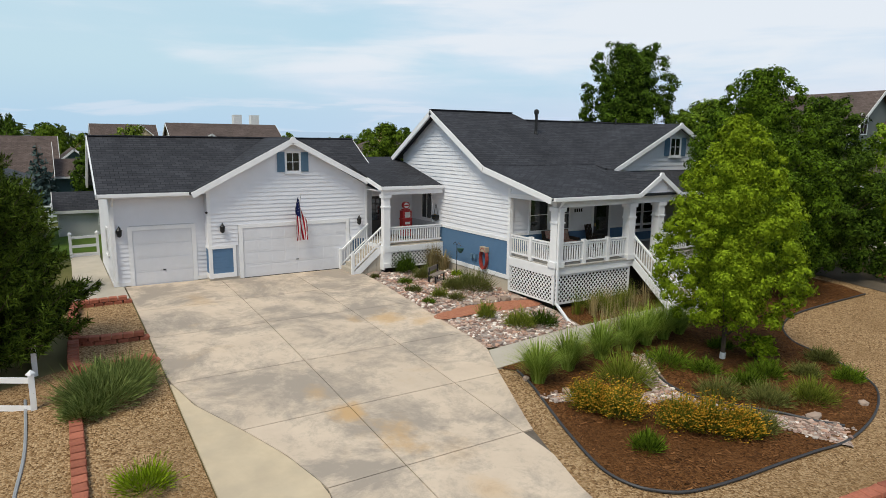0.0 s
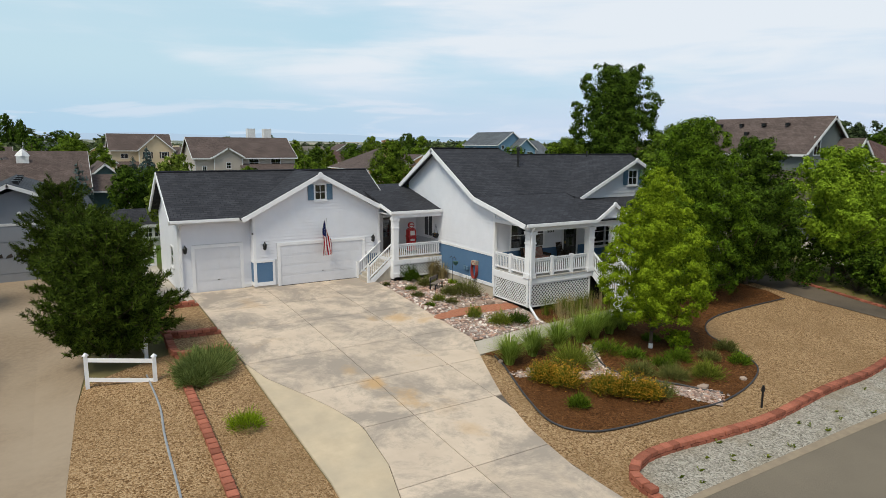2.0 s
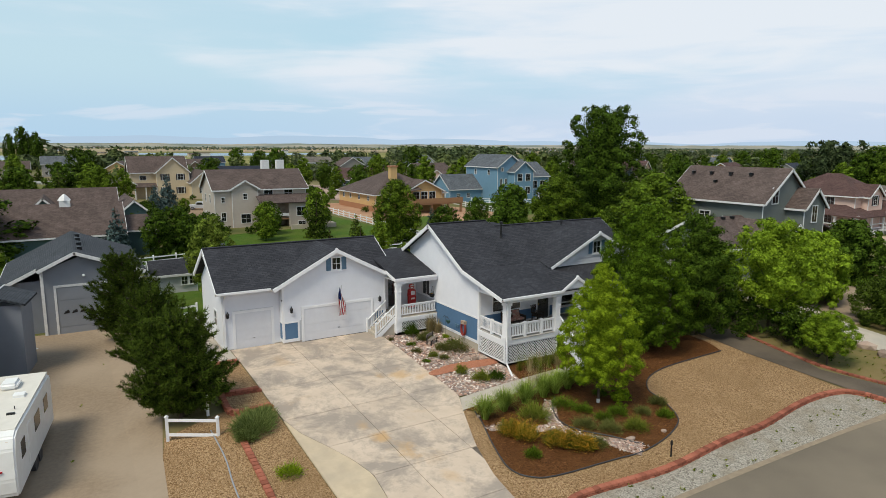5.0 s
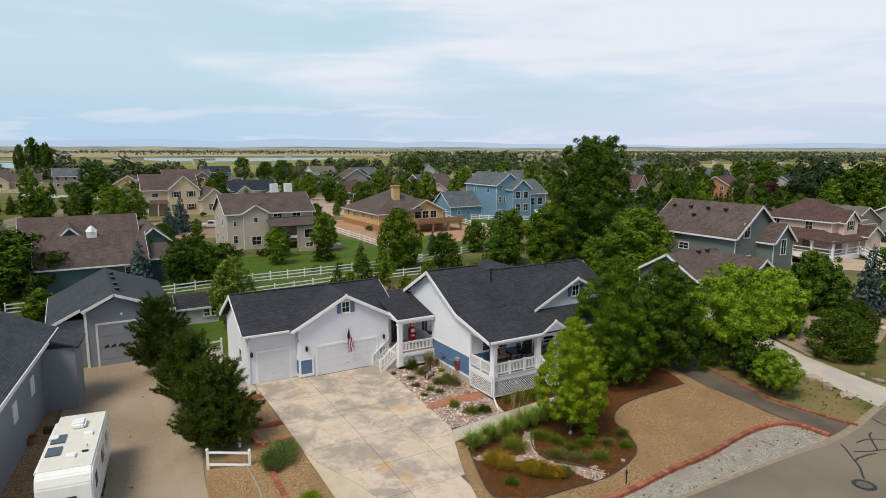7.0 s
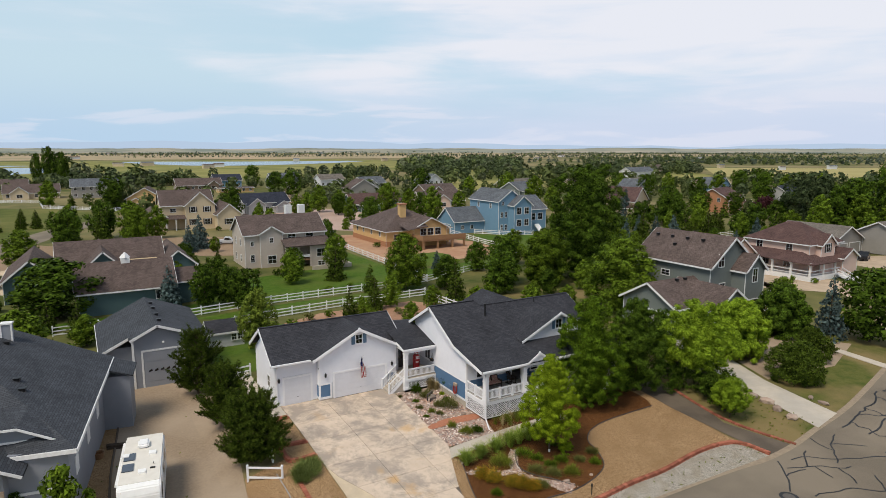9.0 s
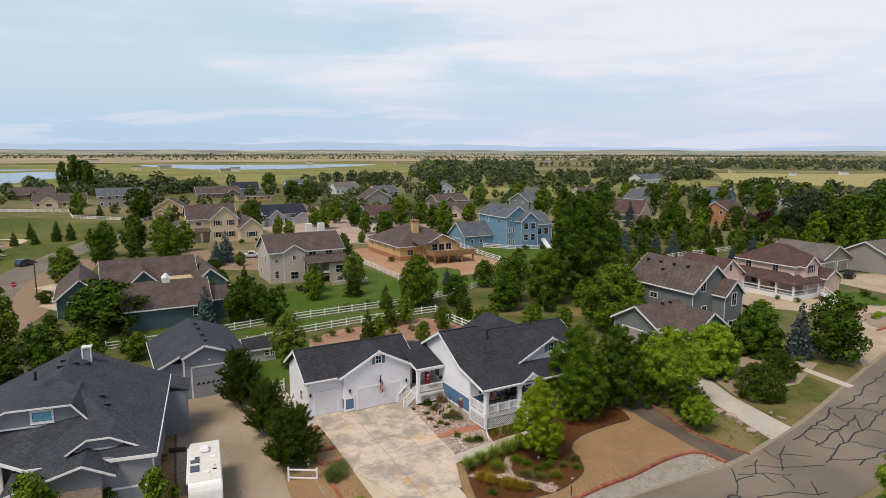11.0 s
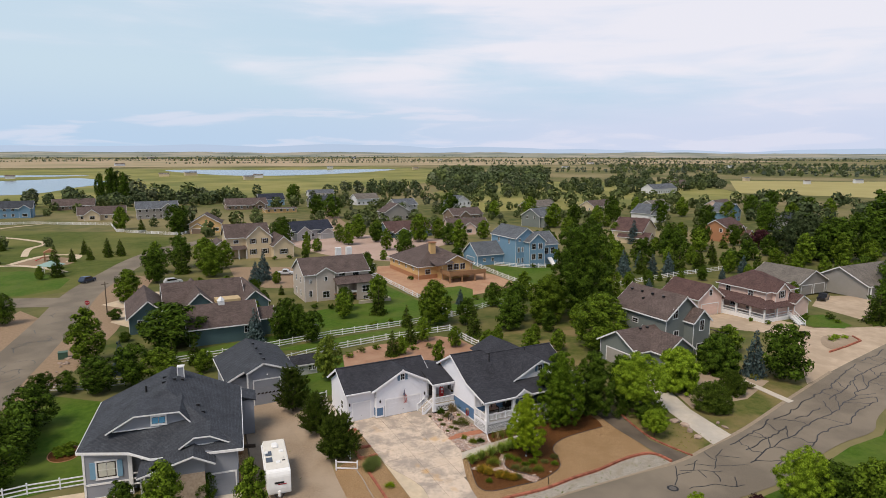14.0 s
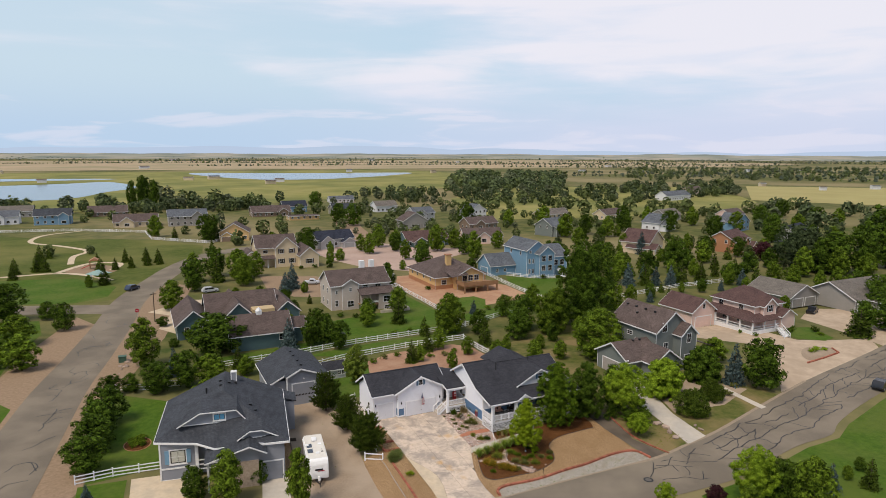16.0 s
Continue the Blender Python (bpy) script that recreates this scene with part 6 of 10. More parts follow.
wins(bl, "S", 88.2, (85.6, ), 7.0, 0.6, 0.8)
wins(bl, "S", 88.2, (85.3, 86.7), 3.6, 0.6, 1.4)
wins(bl, "S", 88.2, (85.3, 86.7), 0.2, 0.6, 1.4)
wins(bl, "S", 85.4, (89.0, 91.5), 4.6, 1.4, 1.7)
wins(bl, "S", 85.4, (89.0, 91.5), 1.4, 1.4, 1.7)
wins(bl, "S", 85.4, (89.0,), -0.8, 1.2, 0.9)
wins(bl, "S", 87.0, (95, 97.5), 2.6, 1.5, 1.8)
wins(bl, "W", 84.2, (92, 98), 6.0, 0.8, 1.2)
part("stair", M().prism([(95.5, 86.9, 1.4), (97, 86.9, 1.4), (97, 83.6, -1.1), (95.5, 83.6, -1.1)], (0, 0, -0.4)), TRIMW, bl)
wins(bl, "S", 95.0, (77, 80), 0.2, 0.8, 1.0)

# grey-green two-storey house with brown roof
gr = root("house", pose(0, 0, 0), "grey-green two-storey house with brown shingle roof", "house")
volume(gr, P_GREEN, BROWN, 54.2, 62.4, -1.0, 11.0, -0.4, 7.6, "y", 0.8, 0.45)
volume(gr, P_GREEN, BROWN, 46.2, 55.0, -2.6, 5.6, -0.4, 3.6, "x", 0.55, 0.5)
volume(gr, P_GREEN, BROWN, 49.4, 55.6, -5.6, 2, -0.4, 3.6, "y", 0.7, 0.45)
volume(gr, P_GREEN, BROWN, 58.4, 62.2, -3.0, 4, -0.4, 7.0, "y", 0.95, 0.35)
part("porch_roof", M().slab([(62.2, -2.2, 5.2), (68.6, -2.2, 3.1), (68.6, 8.4, 3.1), (62.2, 8.4, 5.2)], 0.14), BROOF_Y, gr)
part("porch_deck", M().box(62.2, 68.2, -2, 8.2, -0.4, 0.5), WOOD, gr)
porch_posts(gr, (63, 65.5, 68.2), -1.9, -0.3, 3.3)
part("porch_rail", M().box(63, 68.2, -1.95, -1.85, 1.2, 1.35).box(63, 68.2, -1.95, -1.85, 0.6, 0.7), TRIMW, gr)
gdoor(gr, "W", 46.2, -1.6, 4.0, -0.4, 2.4, paint("taupe_door", (0.33, 0.30, 0.27)))
wins(gr, "S", -1.0, (56.2,), 7.2, 1.0, 1.6)
wins(gr, "S", -1.0, (56.6,), 3.4, 1.0, 1.6)
wins(gr, "S", -3.0, (60.3,), 5.2, 0.9, 1.7)
wins(gr, "S", -3.0, (60.3,), 1.0, 1.7, 1.9)
wins(gr, "W", 54.2, (6.0,), 5.2, 1.3, 0.7)
roof_vents(gr, [(57.0, 10, 10.1), (57, 7.5, 10.1), (57, 5, 10.1), (57, 2.5, 10.1), (56, 6.2, 9.2), (50.5, 1.0, 5.7), (52, 1.0, 5.7)])
part("dish", M().lathe((46.0, -2.6, 3.4), [(0.02, 0), (0.3, 0.1), (0.34, 0.2)], 12), TRIMW, gr)

# pale pink house with wrap-around porch
pk = root("house", pose(-1.2, 0.3, 0), "pale pink two-storey house with red-brown roof and white porch", "house")
volume(pk, P_PINK, RED, 95.2, 104.5, 9.2, 20.9, -0.2, 6.1, "hy", 0.62, 0.5)
volume(pk, P_PINK, RED, 97.0, 101.0, 8.2, 15, -0.2, 6.0, "y", 0.8, 0.4)
volume(pk, P_PINK, RED, 84.5, 91.8, 17.2, 27, -0.2, 3.9, "y", 0.72, 0.45)
volume(pk, P_PINK, RED, 101, 105.5, 6.6, 14, -0.2, 3.6, "y", 0.6, 0.4)
part("porch_roof", M().slab([(95.0, 20.8, 4.4), (91.6, 22.5, 3.4), (91.6, 6.4, 3.0), (95.0, 10.4, 4.4)], 0.14), RROOF_Y, pk)
part("porch_roof", M().slab([(95.0, 10.4, 4.4), (91.6, 6.4, 3.0), (101, 6.4, 3.0), (101, 10.4, 4.4)], 0.14), RROOF_X, pk)
part("porch_deck", M().box(92, 101, 6.8, 10.6, -0.2, 0.8).box(92, 95.2, 10.6, 21, -0.2, 0.8), TRIMW, pk)
for y in (6.9, 10.2, 13.6, 17, 20.6):
    part("porch_post", M().box(92, 92.3, y, y + 0.3, 0.8, 3.2), TRIMW, pk)
    part("post_brace", M().beam((92.15, y + 0.15, 2.6), (92.15, y + 0.9, 3.2), 0.12, 0.12), TRIMW, pk)
porch_posts(pk, (96, 99.5), 7.0, 0.8, 3.1)
part("porch_rail", M().box(92.1, 92.2, 7, 21, 1.65, 1.78).box(92.1, 92.2, 7, 21, 1.1, 1.2).box(92.1, 101, 7, 7.1, 1.65, 1.78).box(92.1, 101, 7, 7.1, 1.1, 1.2), TRIMW, pk)
wins(pk, "W", 95.2, (12.8, 18.4), 4.2, 1.1, 1.3)
wins(pk, "W", 95.2, (13, 17), 1.4, 1.2, 1.6)
wins(pk, "S", 8.2, (99,), 4.4, 1.1, 1.4, shut=DSH)
wins(pk, "S", 17.2, (88.2,), 4.2, 0.7, 1.2)
gdoor(pk, "S", 17.2, 85.6, 90.6, -0.2, 2.3, P_PINK)
for k in range(7):
    f_ = k / 7
    part("step", M().prism([(99.4 - 3.2 * f_, 6.7 - 4.6 * f_, 0.72 - 0.12 * k), (101.2 - 3.2 * f_, 6.7 - 4.6 * f_, 0.72 - 0.12 * k), (101.2 - 3.2 * f_, 6.0 - 4.6 * f_, 0.72 - 0.12 * k), (99.4 - 3.2 * f_, 6.0 - 4.6 * f_, 0.72 - 0.12 * k)], (0, 0, -0.14)), TRIMW, pk)
for x_ in (99.4, 101.2):
    part("stair_rail", M().beam((x_, 6.7, 1.75), (x_ - 3.2, 2.1, 0.95), 0.09, 0.14).beam((x_, 6.7, 1.2), (x_ - 3.2, 2.1, 0.4), 0.07, 0.1).box(x_ - 3.26, x_ - 3.14, 2.0, 2.12, 0, 1.05), TRIMW, pk)

# taupe ranch house
tp = root("house", pose(0, 0, 0), "taupe ranch house with grey-brown roof and arched porch", "house")
GB = (shingle("taupe_shingles_x", (0.13, 0.115, 0.10), (0.17, 0.15, 0.13), "x"), shingle("taupe_shingles_y", (0.13, 0.115, 0.10), (0.17, 0.15, 0.13), "y"))
volume(tp, P_TAUPE, GB, 121, 132, 20, 33, 0, 3.2, "y", 0.5, 0.5)
volume(tp, P_TAUPE, GB, 132, 152, 10, 24, 0, 3.4, "x", 0.5, 0.5)
volume(tp, P_TAUPE, GB, 137, 146, 7.0, 18, 0, 3.2, "y", 0.55, 0.5)
gdoor(tp, "S", 20, 122, 126, 0, 2.3, P_TAUPE)
gdoor(tp, "S", 20, 127, 131, 0, 2.3, P_TAUPE)
wins(tp, "S", 7.0, (139.5, 143), 0.8, 1.3, 1.5)
porch_posts(tp, (132.4, 136.5), 9.6, 0, 3.2)


# farther houses of one or two blocks each
def far_house(x, y, wall, roof, w, d, ze, label, turn=0, ridge="x", wing=None, pitch=0.6, garage=None, rows=1):
    h = root("house", pose(x, y, -1.1, 0, 0, turn), label, "house")
    volume(h, wall, roof, -w / 2, w / 2, -d / 2, d / 2, -0.3, ze, ridge, pitch, 0.5)
    n = max(2, round(w / 3.4))
    for r in range(rows):
        wins(h, "S", -d / 2, [-w / 2 + w * (i + 0.5) / n for i in range(n)], 1.0 + 3.0 * r, 1.2, 1.3)
    wins(h, "W", -w / 2, (-d / 5, d / 5), 1.0 + 3.0 * (rows - 1), 1.0, 1.3)
    if wing:
        a, b, dy, wz, rd = wing
        volume(h, wall, roof, a, b, -d / 2 - dy, d / 4, -0.3, wz, rd, pitch + 0.15, 0.45)
        wins(h, "S", -d / 2 - dy, ((a + b) / 2,), 1.0, min(2.2, (b - a) * 0.45), 1.4)
    if garage:
        a, b, dy, gc = garage
        volume(h, wall, roof, a, b, -d / 2 - dy, d / 4, -0.3, 2.8, "y", pitch, 0.45)
        gdoor(h, "S", -d / 2 - dy, a + 0.7, b - 0.7, -0.1, 2.2, gc)
    return h


NAVY = (shingle("navy_shingles_x", (0.022, 0.026, 0.040), (0.035, 0.040, 0.058), "x"), shingle("navy_shingles_y", (0.022, 0.026, 0.040), (0.035, 0.040, 0.058), "y"))
P_LG = paint("light_grey_siding", (0.42, 0.42, 0.42))
P_WH = paint("white_siding_far", (0.66, 0.66, 0.68))
far_house(45, 184, P_LG, NAVY, 17, 10, 4.2, "light grey house with navy roof and white trim", 8, wing=(-8, -2, 3, 3.6, "y"), garage=(2, 8, 3, P_LG))
far_house(84, 172, P_TEAL, RED, 20, 11, 3.2, "teal ranch house with red-brown roof", 0, garage=(-8, -1.5, 3, P_TEAL), wing=(2, 7, 2, 3.4, "y"))
far_house(112, 170, P_PINK, BROWN, 18, 11, 3.2, "pinkish stone house with brown roof and porch", -10, wing=(-4, 2, 3, 3.4, "y"))
far_house(10, 224, P_OCHRE, BROWN, 13, 12, 4.4, "ochre brown house with steep grey-brown roof", -12, "y", garage=(-6, 0, 2, P_BROWN))
far_house(-6, 296, P_TAUPE, GREY, 20, 11, 5.8, "beige-grey two-storey house with long rear porch", 0, rows=2, wing=(2, 8, 1, 6, "y"))
far_house(-32, 303, P_BEIGE, BROWN, 22, 12, 3.2, "yellow-beige ranch house with brown roof", 0, wing=(-8, -1, 3, 3.4, "y"))
far_house(-74, 332, P_LBLUE, SLATE, 18, 11, 5.6, "slate blue two-storey house with dark roof", 0, rows=2, wing=(3, 8, 2, 5.4, "y"))
far_house(-98, 342, P_WH, GREY, 13, 10, 4.8, "white house with grey roof", 0, wing=(-5, 0, 2, 4.5, "y"))
far_house(-48, 372, P_BROWN, BROWN, 22, 12, 3.0, "brown ranch house with long brown roof", 0)
far_house(-100, 385, P_TAUPE, GB, 20, 10, 4.2, "taupe house with grey-brown roof", 0)
far_house(46, 330, P_BROWN, BROWN, 24, 12, 3.2, "brown house with broad brown roof", 0, wing=(4, 10, 3, 3.5, "y"))
far_house(66, 352, P_LBLUE, NAVY, 16, 11, 4.5, "slate house with navy roof", 0)
far_house(60, 300, P_OCHRE, BROWN, 18, 9, 2.6, "low ochre building with flat parapets", 0, pitch=0.08)


far_house(160, 116, P_BEIGE, RED, 15, 12, 5.0, "cream house with red-brown roof and white chimney", 25, "y", rows=1, garage=(-9, -3, 3, P_BEIGE))
far_house(196, 103, P_BRICK, RED, 16, 12, 5.2, "orange brick two-storey house with red-brown roof", 18, rows=2, wing=(-7, -1, 3, 4.8, "y"), garage=(0, 6, 4, P_BRICK))
far_house(157, 176, P_GREEN, GREY, 14, 11, 5.6, "grey-green two-storey house with grey roof", 15, rows=2, wing=(-6, 0, 2, 5.5, "y"))
far_house(222, 170, P_WH, GREY, 14, 11, 4.6, "white house with grey roof", 10, "y", wing=(-6, 0, 3, 4, "y"))
far_house(250, 112, P_LG, NAVY, 22, 11, 4.6, "grey house with navy roof", 20, wing=(4, 10, 3, 4.5, "y"))
far_house(258, 152, P_LBLUE, GREY, 14, 10, 5.2, "light blue two-storey house with grey roof", 14, "y", rows=2)
far_house(136, 215, P_BROWN, BROWN, 18, 10, 3.6, "brown ranch house with brown roof", 5, wing=(-7, -1, 3, 3.6, "y"))
far_house(104, 232, P_TAUPE, BROWN, 14, 10, 4.8, "taupe house with brown roof", 0, "y")
far_house(122, 262, P_LG, GREY, 14, 10, 5.6, "light grey house with steep grey gables", 8, rows=2, wing=(-6, 0, 2, 5.4, "y"))
far_house(158, 262, P_WH, GREY, 13, 10, 5.6, "pale grey house with grey gables", 12, "y", rows=2, wing=(-9, -4, 2, 3.6, "y"))
far_house(92, 322, P_TAUPE, SLATE, 16, 11, 4.2, "taupe house with slate roof", 0)
far_house(124, 330, P_WH, GB, 16, 10, 4.6, "white house with taupe roof", 6)
far_house(205, 245, P_BEIGE, GB, 22, 10, 3.2, "cream ranch house with taupe roof", 10)
far_house(236, 226, P_BEIGE, BROWN, 20, 10, 3.6, "cream house with brown roof", 12)
far_house(262, 205, P_TAUPE, GB, 18, 10, 4.2, "taupe house with broad gables", 15, wing=(-6, 0, 3, 4, "y"))
far_house(300, 190, P_PINK, BROWN, 18, 10, 4.2, "pinkish house with brown roof", 15)
far_house(395, 330, P_WH, GREY, 34, 12, 4.6, "white farm building with pale roof", 10)
far_house(470, 380, P_PINK, BROWN, 24, 12, 4.6, "pinkish house on the plain", 10)
far_house(120, 420, P_WH, GREY, 20, 8, 3.0, "white barn beside the ponds", 0)


# ---------------------------------------------------------------- trees and shrubs


def leaf_mesh(name, blobs, n, size, seed, material, droop=0.0, shell=0.55, flat=0.0):
    """Leaf clumps as bent quads spread through the outer part of a cloud of blobs (cx, cy, cz, rx, ry, rz)."""
    r = np.random.default_rng(seed)
    B = np.array(blobs, float)
    wt = (B[:, 3] * B[:, 4] * B[:, 5]) ** (2 / 3)
    pick = r.choice(len(B), n, p=wt / wt.sum())
    d = r.normal(size=(n, 3))
    d /= np.linalg.norm(d, axis=1)[:, None]
    rad = shell + (1.06 - shell) * r.random(n) ** 0.6
    c = B[pick, :3] + d * B[pick, 3:] * rad[:, None]
    nrm = d * 0.7 + r.normal(size=(n, 3)) * 0.55 + np.array((0, 0, 0.35 + flat))
    nrm /= np.linalg.norm(nrm, axis=1)[:, None]
    t = np.cross(nrm, r.normal(size=(n, 3)))
    t[:, 2] -= droop
    t /= np.linalg.norm(t, axis=1)[:, None]
    b = np.cross(nrm, t)
    s = size * (0.55 + 0.9 * r.random(n))[:, None]
    v = np.empty((n, 4, 3))
    v[:, 0], v[:, 1], v[:, 2], v[:, 3] = c - t * s, c - b * s * 0.55 + nrm * s * 0.15, c + t * s, c + b * s * 0.55 + nrm * s * 0.15
    me = bpy.data.meshes.new(name)
    f = np.arange(4 * n).reshape(n, 4)
    me.from_pydata(v.reshape(-1, 3).tolist(), [], f.tolist())
    me.materials.append(material)
    return me


def conifer(name, label, h, w, n, size, material, seed, tiers=11, base=0.04):
    """Tiers of drooping branches round a straight stem."""
    r = random.Random(seed)
    t = root(name, pose(0, 0, -50), label, "tree")
    stem = M().tube((0, 0, -0.1), (0, 0, h * 0.97), 0.022 * h, 0.004 * h, 7)
    blobs = []
    for i in range(tiers):
        f = i / tiers
        z, q = h * (base + (0.97 - base) * f), w / 2 * (1 - f) ** 0.85 + 0.04 * w
        k = max(3, round(9 * (1 - f) + 2))
        for j in range(k):
            a = 2 * math.pi * j / k + i * 1.3 + r.uniform(-0.25, 0.25)
            q2 = q * r.uniform(0.72, 1.12)
            c = (q2 * 0.6 * math.cos(a), q2 * 0.6 * math.sin(a), z - q2 * 0.10 + r.uniform(-0.02, 0.02) * h)
            blobs.append((*c, q2 * 0.46, q2 * 0.46, h * 0.05))
            if i % 2 == 0:
                stem.tube((0, 0, z), (c[0] * 1.4, c[1] * 1.4, c[2]), 0.006 * h, 0.002 * h, 4)
    part("trunk", stem, BARK, t)
    part("crown", leaf_mesh("crown", blobs, n, size, seed, material, 0.5, 0.2, 0.2), None, t)
    return t


def sprays(blobs, seed, k=6, f=0.42):
    """Breaks each blob into smaller sprays round its surface, so that light and gaps show between them."""
    r = random.Random(seed)
    out = []
    for x, y, z, a, b, c in blobs:
        for _ in range(k):
            d = Vector((r.gauss(0, 1), r.gauss(0, 1), r.gauss(0.15, 0.9))).normalized()
            q = r.uniform(0.6, 1.12)
            s = f * r.uniform(0.7, 1.25)
            out.append((x + d.x * a * q, y + d.y * b * q, z + d.z * c * q, a * s, b * s, c * s * 0.7))
    return out


def bough_tree(name, label, h, r0, prof, nb, per, size, csize, material, seed, base=0.15, inner=0.5, trunk=0.1, category="tree", stems=((0.0, 0.0),), limbs_n=14, flat=0.8, tip=0.0):
    """A crown of many rounded boughs, each a clump of leaves on its own shell, lit above and shaded below, with darker hollows between.
    prof(f) gives the crown's radius, as a share of r0, from its base (0) to its top (1); csize is a bough's radius."""
    r = np.random.default_rng(seed)
    grid = np.linspace(0, 1, 200)
    env_g = np.array([prof(v) for v in grid])
    cdf = np.cumsum(env_g + 0.1)
    f = np.interp((np.arange(nb) + r.random(nb)) / nb, cdf / cdf[-1], grid)
    env = np.interp(f, grid, env_g)
    az = np.arange(nb) * 2.39996 + r.normal(size=nb) * 0.35
    cr = csize * (0.65 + 0.7 * r.random(nb)) * (0.6 + 0.4 * env)
    q = np.where(r.random(nb) < 0.78, 0.86 + 0.2 * r.random(nb), inner + 0.3 * r.random(nb))
    rad = np.maximum(r0 * env * q - cr * 0.8, 0.0)
    z = h * (base + (1 - base) * f)
    z = np.clip(z, h * base + cr * flat * 0.6, h - cr * flat * 0.8)
    st = np.array(stems)[r.integers(0, len(stems), nb)] * np.clip(z / h, 0, 1)[:, None]
    out = np.stack([np.cos(az), np.sin(az), np.zeros(nb)], 1)
    C = np.stack([np.cos(az) * rad + st[:, 0], np.sin(az) * rad + st[:, 1], z], 1)
    # the inside of the crown: larger, sparser boughs along the stems
    ni = max(3, nb // 7)
    fi = (np.arange(ni) + 0.5) / ni
    si = np.array(stems)[np.arange(ni) % len(stems)] * fi[:, None]
    ri = np.maximum(r0 * np.interp(fi, grid, env_g) * 0.62, csize * 0.5)
    C = np.concatenate([C, np.stack([si[:, 0], si[:, 1], np.clip(h * (base + (1 - base) * fi), h * base + ri * 0.5, h - ri)], 1)])
    cr = np.concatenate([cr, ri])
    out = np.concatenate([out, np.zeros((ni, 3))])
    cnt = (nb * per * cr ** 1.6 / (cr ** 1.6).sum()).astype(int) + 4
    idx = np.repeat(np.arange(len(C)), cnt)
    n = len(idx)
    d = r.normal(size=(n, 3)) + out[idx] * 0.55 + np.array((0, 0, 0.35))
    d /= np.linalg.norm(d, axis=1)[:, None]
    deep = r.random(n) < 0.2
    # each bough swells into a few smaller sprays
    k = 9
    sp_ = r.normal(size=(len(C), k, 3))
    sp_ /= np.linalg.norm(sp_, axis=2)[:, :, None]
    lump = np.exp((np.einsum("nk,njk->nj", d, sp_[idx]) - 1) / 0.07).max(1)
    R = cr[idx] * (0.70 + 0.34 * lump) * np.where(deep, 0.62, 0.86 + 0.2 * r.random(n))
    c = C[idx] + d * R[:, None] * np.array((1, 1, flat))
    c[:, 2] = np.clip(c[:, 2], h * base * 0.5 + 0.04, h * 1.02)
    nrm = d + r.normal(size=(n, 3)) * 0.30 + np.array((0, 0, 0.2))
    nrm /= np.linalg.norm(nrm, axis=1)[:, None]
    t = np.cross(nrm, r.normal(size=(n, 3)))
    t += d * tip * 1.5
    t /= np.linalg.norm(t, axis=1)[:, None]
    b = np.cross(nrm, t)
    s = (size * (0.55 + 0.9 * r.random(n)) * np.where(deep, 1.9, 1.0))[:, None]
    V = np.stack([c - t * s * 1.1, c + t * s * 0.5 - b * s * 0.6 + nrm * s * 0.1, c + t * s * 0.5 + b * s * 0.6], 1)
    me = bpy.data.meshes.new("crown")
    me.from_pydata(V.reshape(-1, 3).tolist(), [], np.arange(n * 3).reshape(-1, 3).tolist())
    me.materials.append(material)
    e = root(name, pose(0, 0, -50), label, category)
    m = M()
    for sx, sy in stems:
        m.tube((0, 0, -0.2), (sx * 0.5, sy * 0.5, h * 0.4), trunk, trunk * 0.7, 8).tube((sx * 0.5, sy * 0.5, h * 0.4), (sx, sy, h * 0.88), trunk * 0.7, trunk * 0.12, 6)
    for i in range(0, nb, max(1, nb // limbs_n)):
        p = Vector(C[i])
        zz = max(h * base * 0.6, p.z - 0.55 * math.hypot(p.x, p.y) - 0.1 * h)
        m.tube((st[i][0] * zz / max(z[i], 0.1), st[i][1] * zz / max(z[i], 0.1), zz), p, trunk * 0.35, trunk * 0.06, 5)
    part("trunk", m, BARK, e)
    part("crown", me, None, e)
    return e


